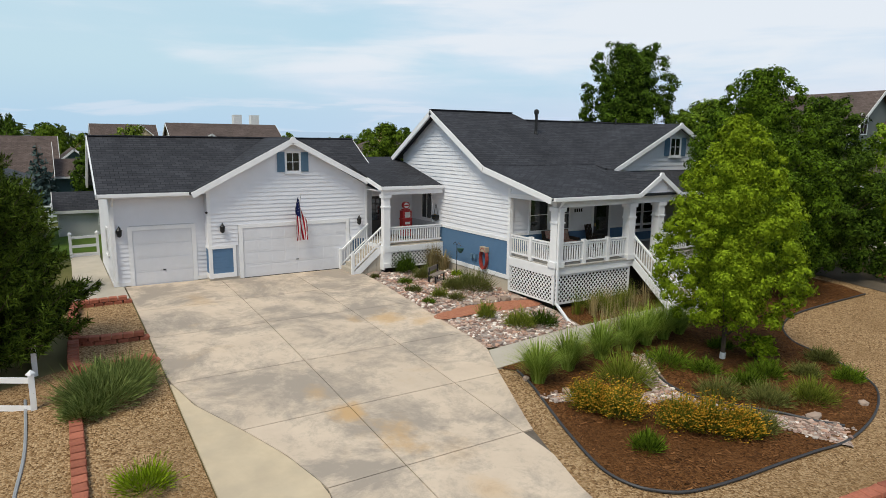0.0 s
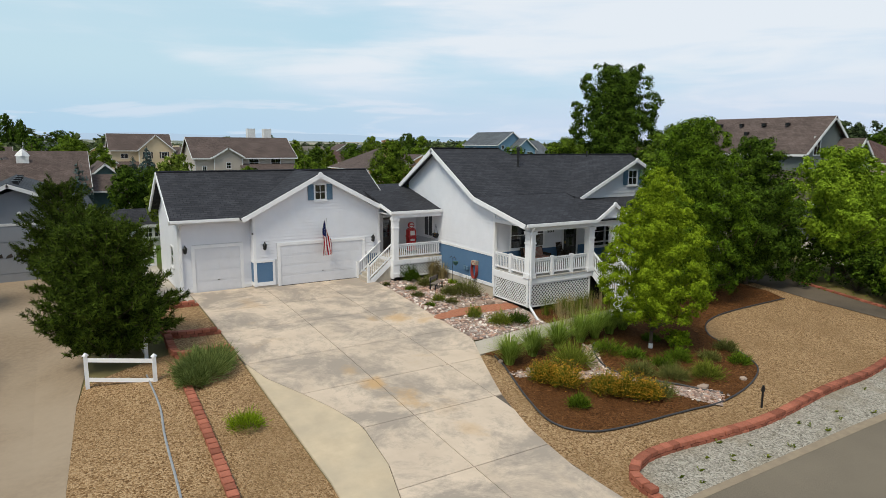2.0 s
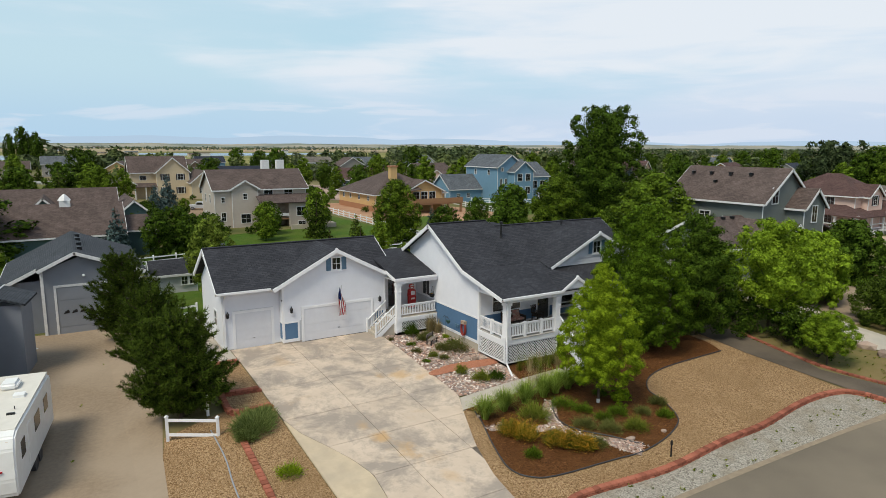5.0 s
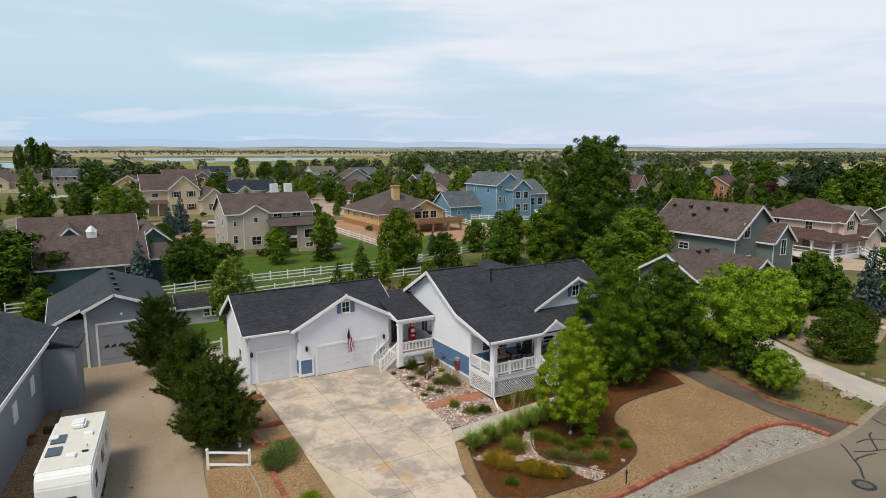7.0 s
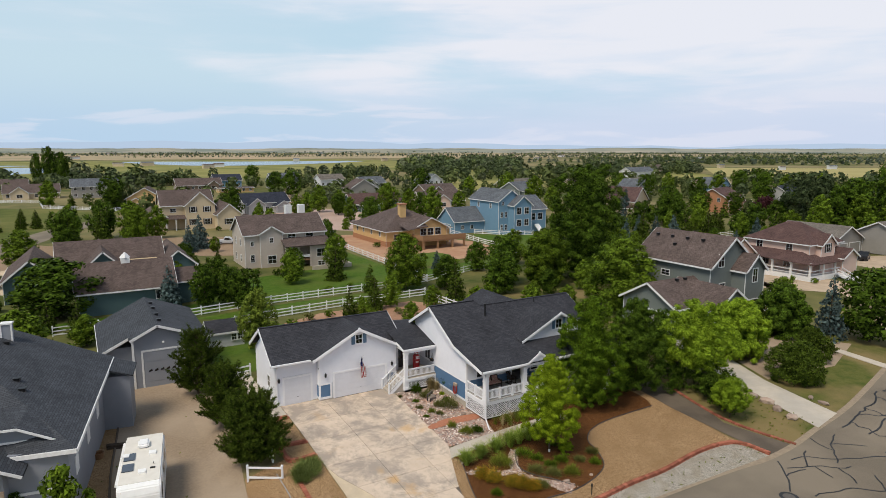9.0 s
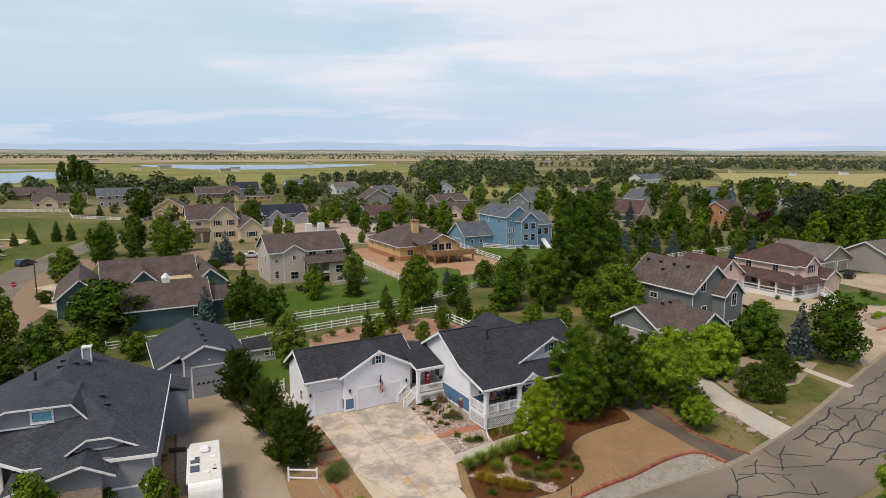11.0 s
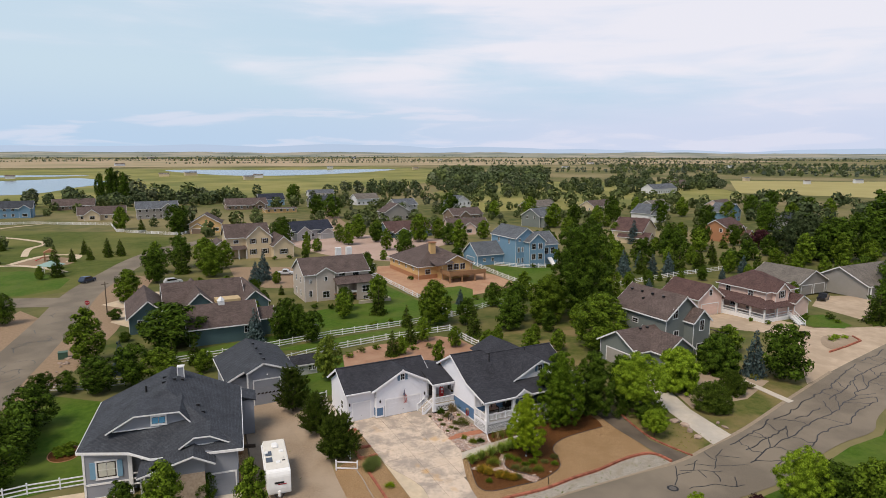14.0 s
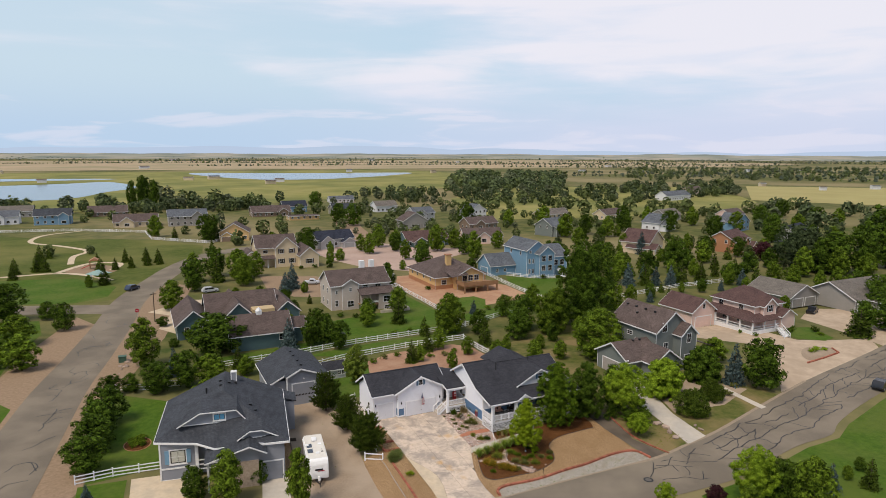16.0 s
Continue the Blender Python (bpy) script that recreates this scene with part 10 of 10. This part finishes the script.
for x in (-0.95, 0.95):
    part("marker_lamp", M().box(x - 0.06, x + 0.06, -3.72, -3.62, 2.74, 2.8), L_YELLOW, rv)
for y in (-0.5, 0.4):
    for s in (-1, 1):
        part("wheel", M().tube((s * 0.98, y, 0.34), (s * 1.2, y, 0.34), 0.34, 0.34, 16), BLACKP, rv)
part("hitch", M().beam((-0.5, -3.8, 0.6), (0, -5.0, 0.55), 0.1, 0.1).beam((0.5, -3.8, 0.6), (0, -5.0, 0.55), 0.1, 0.1).tube((0, -4.9, 0), (0, -4.9, 0.6), 0.05), DARK, rv)
part("gas_bottle", M().lathe((0, -4.3, 0.6), [(0.15, 0), (0.16, 0.1), (0.16, 0.5), (0.06, 0.62)], 12), RVW, rv)


def car(x, y, turn, paint_mat, label, pickup=False, z=None):
    c = root("car", pose(x, y, gz(x, y) + 0.06 if z is None else z, 0, 0, turn), label, "car")
    sil = [(-2.3, 0.35), (2.3, 0.35), (2.35, 0.75), (2.2, 0.95), (1.2, 1.05)] + ([(0.6, 1.7), (-0.7, 1.72), (-0.85, 1.05), (-2.3, 1.05)] if pickup else [(0.5, 1.65), (-1.6, 1.7), (-2.2, 1.1)]) + [(-2.35, 0.7)]
    part("body", rounded(M().prism([(px, -0.9, pz) for px, pz in sil], (0, 1.8, 0)), 0.08), paint_mat, c)
    g0, g1 = (-0.6, 0.75) if pickup else (-1.7, 0.75)
    for s in (-0.91, 0.895):
        part("window", M().prism([(g0, s, 1.1), (g1 + 0.2, s, 1.1), (g1 - 0.25, s, 1.58), (g0 + 0.1, s, 1.6)], (0, 0.015, 0)), GLASS, c)
    part("windscreen", M().prism([(1.16, -0.75, 1.08), (1.16, 0.75, 1.08), (0.6, 0.7, 1.62), (0.6, -0.7, 1.62)], (0.02, 0, 0.01)), GLASS, c)
    for wx in (-1.45, 1.45):
        for s in (-1, 1):
            w_ = part("wheel", M().tube((wx, s * 0.72, 0.34), (wx, s * 0.94, 0.34), 0.34, 0.34, 14), BLACKP, c)
            part("rim", M().tube((wx, s * 0.94, 0.34), (wx, s * 0.95, 0.34), 0.2, 0.2, 10), mat("alloy", (0.4, 0.4, 0.42), metal=0.8, rough=0.4) if "alloy" not in bpy.data.materials else bpy.data.materials["alloy"], w_)
    for s in (-0.65, 0.65):
        part("headlight", M().box(2.28, 2.36, s - 0.18, s + 0.18, 0.66, 0.82), TRIMW, c)
    return c


CARB = mat("car_dark", (0.012, 0.013, 0.017), rough=0.25, spec=0.6)
CARW = mat("car_silver", (0.5, 0.51, 0.53), rough=0.3, spec=0.6)
CARN = mat("car_navy", (0.03, 0.045, 0.08), rough=0.25, spec=0.6)
car(-33.6, 121, 50, CARN, "dark blue SUV parked beside the park street")
car(122, 14.5, 20, CARB, "black pickup truck parked on a drive", True)
car(86, -23, 14, CARB, "dark SUV parked at the street corner")
car(-44 + 31, 108, 10, CARW, "white van parked on a far drive")
car(17, 107, -20, CARW, "silver pickup parked on gravel", True)
car(42.5, 104, 70, CARW, "silver pickup parked beside an ochre house", True)
# park and street furniture
sp = root("stop_sign", pose(-32.4, 82.5, gz(-32, 82)), "red octagonal stop sign on a steel post", "sign")
part("post", M().tube((0, 0, 0), (0, 0, 2.9), 0.04, 0.04, 6), mat("galvanised", (0.35, 0.35, 0.36), metal=0.8, rough=0.5), sp)
part("plate", M().prism([(0.5 * math.cos(math.pi / 8 + i * math.pi / 4), -0.06, 2.5 + 0.5 * math.sin(math.pi / 8 + i * math.pi / 4)) for i in range(8)], (0, 0.02, 0)), FR, sp)
txt = bpy.data.curves.new("word", "FONT")
txt.body, txt.size, txt.align_x, txt.align_y, txt.extrude = "STOP", 0.34, "CENTER", "CENTER", 0.002
txt.materials.append(FW)
word = new("word", txt)
word.parent, word.matrix_basis = sp, pose(0, -0.07, 2.5, 90, 0, 0)
up = root("utility_pole", pose(-28.6, 79, gz(-28.6, 79)), "slim dark wooden utility pole", "pole")
part("shaft", M().tube((0, 0, 0), (0, 0, 7.5), 0.13, 0.09, 8), BARK, up)
part("crossarm", M().box(-0.7, 0.7, -0.06, 0.06, 6.9, 7.05), BARK, up)
pl = root("playground", pose(-45.5, 165, -0.9), "red and brown climbing frame in the sand pit", "playground")
for x, y in ((-1.5, -1.2), (1.5, -1.2), (-1.5, 1.2), (1.5, 1.2)):
    part("post", M().box(x - 0.1, x + 0.1, y - 0.1, y + 0.1, 0, 3.0), WOOD, pl)
part("deck", M().box(-1.6, 1.6, -1.3, 1.3, 1.2, 1.35), WOOD, pl)
part("canopy", M().prism([(-1.8, -1.5, 2.9), (1.8, -1.5, 2.9), (0, -1.5, 3.9)], (0, 3, 0)), P_BRICK, pl)
part("slide", M().beam((-1.6, 0, 1.4), (-4.2, 0, 0.3), 0.7, 0.12), FR, pl)
pv = root("picnic_shelter", pose(-43.2, 139, -0.95), "small picnic shelter with pale green roof", "shelter")
porch_posts(pv, (-2, 2), -2, 0, 2.6)
porch_posts(pv, (-2, 2), 2, 0, 2.6)
part("roof", M().lathe((0, 0, 2.6), [(3.8, 0), (3.7, 0.1), (0.05, 1.3)], 4), mat("pale_green_roof", (0.22, 0.33, 0.30), rough=0.6), pv)
tb = root("trampoline", pose(7.5, 47.5, gz(7.5, 47.5)), "round trampoline with dark net in a yard", "trampoline")
part("bed", M().lathe((0, 0, 0.8), [(0.0, 0), (2.0, 0.0), (2.05, 0.08), (2.0, 0.1)], 18), DARK, tb)
for i in range(6):
    a = math.pi * i / 3
    part("pole", M().tube((2 * math.cos(a), 2 * math.sin(a), 0), (2 * math.cos(a), 2 * math.sin(a), 2.5), 0.04), DARK, tb)
ub = ob("utility_box", M().box(-0.7, 0.7, -0.6, 0.6, 0, 1.2).box(-0.75, 0.75, -0.65, 0.65, 1.15, 1.25), mat("utility_green", (0.05, 0.11, 0.075), rough=0.6), label="green steel utility box by the street", category="utility box")
ub.location = (-35.2, 49.5, gz(-35, 49))


# clutter beside the dirt drive
tub = root("planter_tub", pose(-14.2, -0.4, gz(-14.2, -0.4)), "weathered dark wooden half-barrel tub of earth on gravel", "planter")
part("barrel", M().lathe((0, 0, 0), [(0.30, 0), (0.36, 0.2), (0.40, 0.5), (0.36, 0.5), (0.33, 0.42)], 16), WOOD, tub)
part("soil", M().lathe((0, 0, 0.38), [(0.34, 0), (0.33, 0.04), (0.05, 0.06)], 14), MULCH, tub)
for k, (y0, z0) in enumerate(((0.9, 0.0), (1.12, 0.0), (1.34, 0.0), (1.0, 0.18), (1.22, 0.18))):
    lg = ob("log", M().tube((-13.6, y0, -0.93 + z0), (-12.2, y0 - 0.45, -0.93 + z0), 0.105, 0.095, 9), BARK, label="grey weathered log in a low stack by the drive", category="log", group="logs beside the dirt drive")
ob("drain_pipe", M().tube((-12.6, 11.4, -0.9), (-11.1, 10.1, -0.92), 0.05, 0.05, 8), WHITE, label="white plastic pipe lying on gravel", category="pipe")
rub = random.Random(61)
for k in range(34):
    f_ = rub.random()
    x_, y_ = -33.8 - 5.4 * f_ + rub.gauss(0, 0.5), 52 - 27 * f_ + rub.gauss(0, 1.0)
    q = M()
    stone(q, rub, 0, 0, 0, rub.uniform(0.25, 0.6))
    o = ob("rock", q, ROCK, label="pale broken rock on the sandy bank", category="rock", group="rocks on the roadside bank")
    o.location = (x_, y_, gz(x_, y_) + 0.1)
block_wall([(84.8, -10.0), (90.6, -9.5), (96.4, -8.7), (97.6, -6.6)], 2, "red block edge of the planted island")
for x, y, r, h in ((91.5, -6.2, 1.0, 0.8), (93.2, -6.0, 1.1, 0.9), (95.3, -6.4, 0.8, 0.6)):
    shrub(x, y, r, h, L_LIME, 700, 0.08, label="yellow-green shrub in the planted island", off=0.06)
for x, y, r, h in ((104.5, 0.5, 0.9, 0.8), (101.2, 5.2, 0.8, 1.0), (103.2, 6.4, 0.8, 0.9), (90.6, 6.2, 0.6, 0.9), (89.8, 9.5, 0.6, 0.8)):
    shrub(x, y, r, h, L_MID, 500, 0.09, label="small round shrub beside the pink house", off=0.02)

# ---------------------------------------------------------------- more neighbourhood trees, woods and the far plain
KEEP = [(o.location.x, o.location.y, 11.0) for o in scene.objects if o.name.startswith("house") and o.parent is None and o.location.length > 30]
KEEP += [(-10, 60, 20), (21, 76, 12), (15, 146, 15), (57, 90, 15), (89, 94, 16), (58, 4, 13), (96, 15, 14), (136, 18, 20), (-8, 18, 14), (-20, 0, 18), (20, -4, 24), (58, 130, 20), (62, 165, 12), (40, 160, 8), (70, 75, 12), (46, 66, 14), (-55, 150, 40), (-80, 220, 60)]
KR = [(-42, 55), (-38, 78), (-34, 106), (-27, 132), (-18, 158), (-5, 181), (16, 193), (44, 180), (64, 205), (75, 255), (92, 320)]
L_GREY = leaf("grey_green_leaves", (0.022, 0.032, 0.010), (0.125, 0.152, 0.055))
lite = {
    "D": bough_tree("broadleaf_tree", "dark green broadleaf tree among the houses", 9.0, 4.0, oval(0.7, 0.42, 0.3), 20, 70, 0.38, 1.7, L_DARK, 53, 0.04, limbs_n=3),
    "M": bough_tree("broadleaf_tree", "mid-green broadleaf tree among the houses", 9.0, 3.5, oval(0.65, 0.4, 0.22), 20, 70, 0.36, 1.5, L_MID, 55, 0.04, limbs_n=3),
    "G": bough_tree("broadleaf_tree", "grey-green broadleaf tree among the houses", 9.0, 3.7, oval(0.65, 0.45, 0.3), 20, 70, 0.36, 1.6, L_GREY, 59, 0.04, limbs_n=3),
    "C": conifer("conifer", "small dark conifer among the houses", 9.0, 4.6, 500, 0.45, L_PINE, 57, 9),
}
wr = random.Random(77)
first = set()


def lite_tree(x, y, h):
    k = wr.choice("DDDMMMMGGC")
    if y > 165 or x > 215:
        afar.append((x, y, h))
        return
    s = h / 9.0
    m = pose(x, y, gz(x, y), 0, 0, wr.uniform(0, 360)) @ Matrix.Diagonal((s * wr.uniform(0.85, 1.15), s * wr.uniform(0.85, 1.15), s, 1))
    if k not in first:
        first.add(k)
        lite[k].matrix_basis = m
    else:
        copy_thing(lite[k], m @ Matrix.Diagonal((*(1 / v for v in lite[k].scale), 1)))


HOMES = [k for k in KEEP if k[2] == 11.0]
n = 0
KEEP += [(x, y, 4.0) for x, y in planted]
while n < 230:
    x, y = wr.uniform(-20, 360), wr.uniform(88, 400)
    # only in the wedge of the neighbourhood, denser towards its right; none that hides a house from the camera
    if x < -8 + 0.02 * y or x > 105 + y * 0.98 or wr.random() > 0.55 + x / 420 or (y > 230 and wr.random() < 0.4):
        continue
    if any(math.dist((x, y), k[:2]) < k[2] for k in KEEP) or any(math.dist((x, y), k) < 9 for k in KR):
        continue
    # (-25, -80) is near the camera: its sight lines to houses stay clear
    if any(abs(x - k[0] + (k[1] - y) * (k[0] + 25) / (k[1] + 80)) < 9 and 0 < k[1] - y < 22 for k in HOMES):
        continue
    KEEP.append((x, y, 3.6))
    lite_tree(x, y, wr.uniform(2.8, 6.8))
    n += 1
for _ in range(60):
    x, y = wr.uniform(104, 240), wr.uniform(20, 92)
    if all(math.dist((x, y), k[:2]) > k[2] for k in KEEP) and y > 36 - 0.05 * x:
        KEEP.append((x, y, 4.5))
        lite_tree(x, y, wr.uniform(4, 9))
for _ in range(110):
    x, y = wr.uniform(-112, -63), wr.uniform(-10, 88)
    if all(math.dist((x, y), k[:2]) > 6 for k in KEEP) and wr.random() < 0.6:
        KEEP.append((x, y, 4.5))
        lite_tree(x, y, wr.uniform(6, 11))


# paler, greyer leaves for far woods: distance haze put into the base colour
HAZED_DARK = leaf("hazed_dark_leaves", (0.050, 0.074, 0.034), (0.112, 0.145, 0.064))
HAZED_MID = leaf("hazed_green_leaves", (0.070, 0.100, 0.034), (0.160, 0.195, 0.070))
HAZED_GREY = leaf("hazed_grey_green_leaves", (0.075, 0.095, 0.052), (0.155, 0.178, 0.098))


def wood(name, label, spots, seed, material, quads=100, leafsize=0.125):
    """A far wood: many rough crowns in one mesh."""
    r = np.random.default_rng(seed)
    P = np.array(spots, float)
    n = len(P) * quads
    idx = np.repeat(np.arange(len(P)), quads)
    d = r.normal(size=(n, 3))
    d /= np.linalg.norm(d, axis=1)[:, None]
    h = P[idx, 2]
    c = np.empty((n, 3))
    lump = 0.75 + 0.35 * r.random(n)
    c[:, 0] = P[idx, 0] + d[:, 0] * h * 0.42 * lump
    c[:, 1] = P[idx, 1] + d[:, 1] * h * 0.42 * lump
    c[:, 2] = -1.0 + h * 0.5 + d[:, 2] * h * 0.48 * lump
    nrm = d * 0.8 + r.normal(size=(n, 3)) * 0.4 + np.array((0, 0, 0.3))
    nrm /= np.linalg.norm(nrm, axis=1)[:, None]
    t = np.cross(nrm, r.normal(size=(n, 3)))
    t /= np.linalg.norm(t, axis=1)[:, None]
    b = np.cross(nrm, t)
    s = (h * leafsize * (0.6 + 0.8 * r.random(n)))[:, None]
    v = np.empty((n, 4, 3))
    v[:, 0], v[:, 1], v[:, 2], v[:, 3] = c - t * s, c - b * s * 0.7, c + t * s, c + b * s * 0.7
    me = bpy.data.meshes.new(name)
    me.from_pydata(v.reshape(-1, 3).tolist(), [], np.arange(4 * n).reshape(n, 4).tolist())
    # trees of three tones, at random
    for q in (material, HAZED_MID, HAZED_GREY):
        me.materials.append(q)
    me.polygons.foreach_set("material_index", r.choice(3, len(P), p=(0.6, 0.25, 0.15))[idx].astype(np.int32))
    return ob(name, me, None, label=label, kind="stuff")


def spread(seed, quad, n, h0, h1):
    """n trees of random height over the four-sided patch."""
    r = random.Random(seed)
    out = []
    a, b, c, d = (Vector(p) for p in quad)
    for _ in range(n):
        u, v = r.random(), r.random()
        p = a.lerp(b, u).lerp(d.lerp(c, u), v)
        out.append((p.x, p.y, r.uniform(h0, h1)))
    return out


wood("far_wood", "scattered green trees among the far houses", afar, 8, HAZED_MID, 110, 0.125)
wood("far_wood", "dense dark wood behind the houses", spread(1, [(253, 500), (347, 430), (600, 760), (470, 900)], 200, 8, 15), 1, HAZED_DARK)
wood("far_wood", "green belt of trees behind the houses", spread(2, [(300, 330), (499, 345), (690, 520), (400, 480)], 130, 5, 11) + spread(3, [(120, 420), (290, 330), (340, 420), (180, 520)], 60, 5, 11), 2, HAZED_DARK)
wood("far_wood", "tree belt among far houses", spread(4, [(616, 640), (930, 440), (1700, 900), (1050, 1130)], 240, 5, 10), 3, HAZED_DARK)
wood("far_wood", "tree belt among houses to the side", spread(5, [(262, 140), (300, 96), (440, 165), (400, 240)], 36, 6, 11), 4, HAZED_DARK)
wood("far_wood", "trees along the marsh edge", spread(6, [(-120, 400), (60, 392), (80, 440), (-130, 450)], 46, 5, 11) + spread(7, [(-60, 372), (70, 372), (60, 400), (-50, 400)], 40, 4, 9), 5, HAZED_DARK)
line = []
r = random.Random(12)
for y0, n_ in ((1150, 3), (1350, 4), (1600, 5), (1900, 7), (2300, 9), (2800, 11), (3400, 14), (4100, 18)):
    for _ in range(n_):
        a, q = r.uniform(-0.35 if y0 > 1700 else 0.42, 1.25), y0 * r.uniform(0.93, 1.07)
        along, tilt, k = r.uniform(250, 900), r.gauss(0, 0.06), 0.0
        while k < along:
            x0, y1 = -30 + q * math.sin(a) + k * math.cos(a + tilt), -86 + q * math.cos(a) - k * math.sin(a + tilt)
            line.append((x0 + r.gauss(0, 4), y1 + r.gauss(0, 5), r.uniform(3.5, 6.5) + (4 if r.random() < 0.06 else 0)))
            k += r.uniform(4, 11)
# the farthest leaves carry the most haze in their colour
wood("far_wood", "thin lines of trees across the plain", line, 6, leaf("hazed_leaves", (0.080, 0.108, 0.078), (0.125, 0.152, 0.108)), 9, 0.34)
# pale farm buildings far off
fb = random.Random(4)
for i in range(26):
    a = fb.uniform(-0.25, 1.1)
    q = fb.choice((900, 1300, 1700, 2300, 3000)) * fb.uniform(0.9, 1.15)
    s = fb.uniform(4, 10) * (0.6 + q / 3000)
    e = root("farm_building", pose(-30 + q * math.sin(a), -86 + q * math.cos(a), -1, 0, 0, fb.uniform(-20, 20)), "pale farm building far off on the plain", "building", "farm buildings on the plain")
    volume(e, P_WH if i % 3 else P_BEIGE, GREY if i % 2 else BROWN, -s, s, -s * 0.4, s * 0.4, 0, 3.5 + s * 0.12, "x", 0.4, 0.5)
# low ridge on the horizon, far beyond the plain, glowing in painted haze blue
rd = M()
pts_ = []
for i in range(121):
    a = -0.9 + 2.6 * i / 120
    h = 40 + 50 * abs(noise.noise(Vector((a * 4.0, 0.3, 0)))) + 14 * noise.noise(Vector((a * 15, 1.7, 0))) + 38 * math.exp(-((a - 0.25) / 0.5) ** 2)
    pts_.append((-30 + 4780 * math.sin(a), -86 + 4780 * math.cos(a), max(6, h * 0.8)))
for p, q in zip(pts_, pts_[1:]):
    rd.poly((p[0], p[1], -3), (q[0], q[1], -3), q, p)
# emission puts the haze into the colour; the hills give off light
HILL = bpy.data.materials.new("glowing_haze_hills")
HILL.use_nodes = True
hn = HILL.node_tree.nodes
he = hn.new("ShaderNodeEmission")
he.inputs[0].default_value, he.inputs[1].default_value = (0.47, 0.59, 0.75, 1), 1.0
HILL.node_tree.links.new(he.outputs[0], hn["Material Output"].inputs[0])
ob("backdrop", rd, HILL, label="hills on the horizon, a glowing backdrop in painted haze blue", kind="structure")

# rising farmland along the horizon, before the hills; haze is put into its colours
rise = M()
pts_ = []
for i in range(161):
    a = -0.9 + 2.6 * i / 160
    # the height lifts the horizon line to fit the camera's view
    h = 24 + 9 * noise.noise(Vector((a * 7.0, 4.1, 0))) + 5 * noise.noise(Vector((a * 40, 2.2, 0)))
    pts_.append((-30 + 4640 * math.sin(a), -86 + 4640 * math.cos(a), h))
for p, q in zip(pts_, pts_[1:]):
    rise.poly((p[0] * 0.8, p[1] * 0.8, -1.2), (q[0] * 0.8, q[1] * 0.8, -1.2), q, p)
ob("backdrop", rise, mat("hazed_farmland", (0.24, 0.25, 0.20), (0.36, 0.31, 0.24), 0.002, 0.95, big=(0.15, 0.175, 0.145), bigscale=0.0035, bigamt=0.9, world_space=True), label="farmland backdrop at the horizon with haze put into its colour", kind="structure")
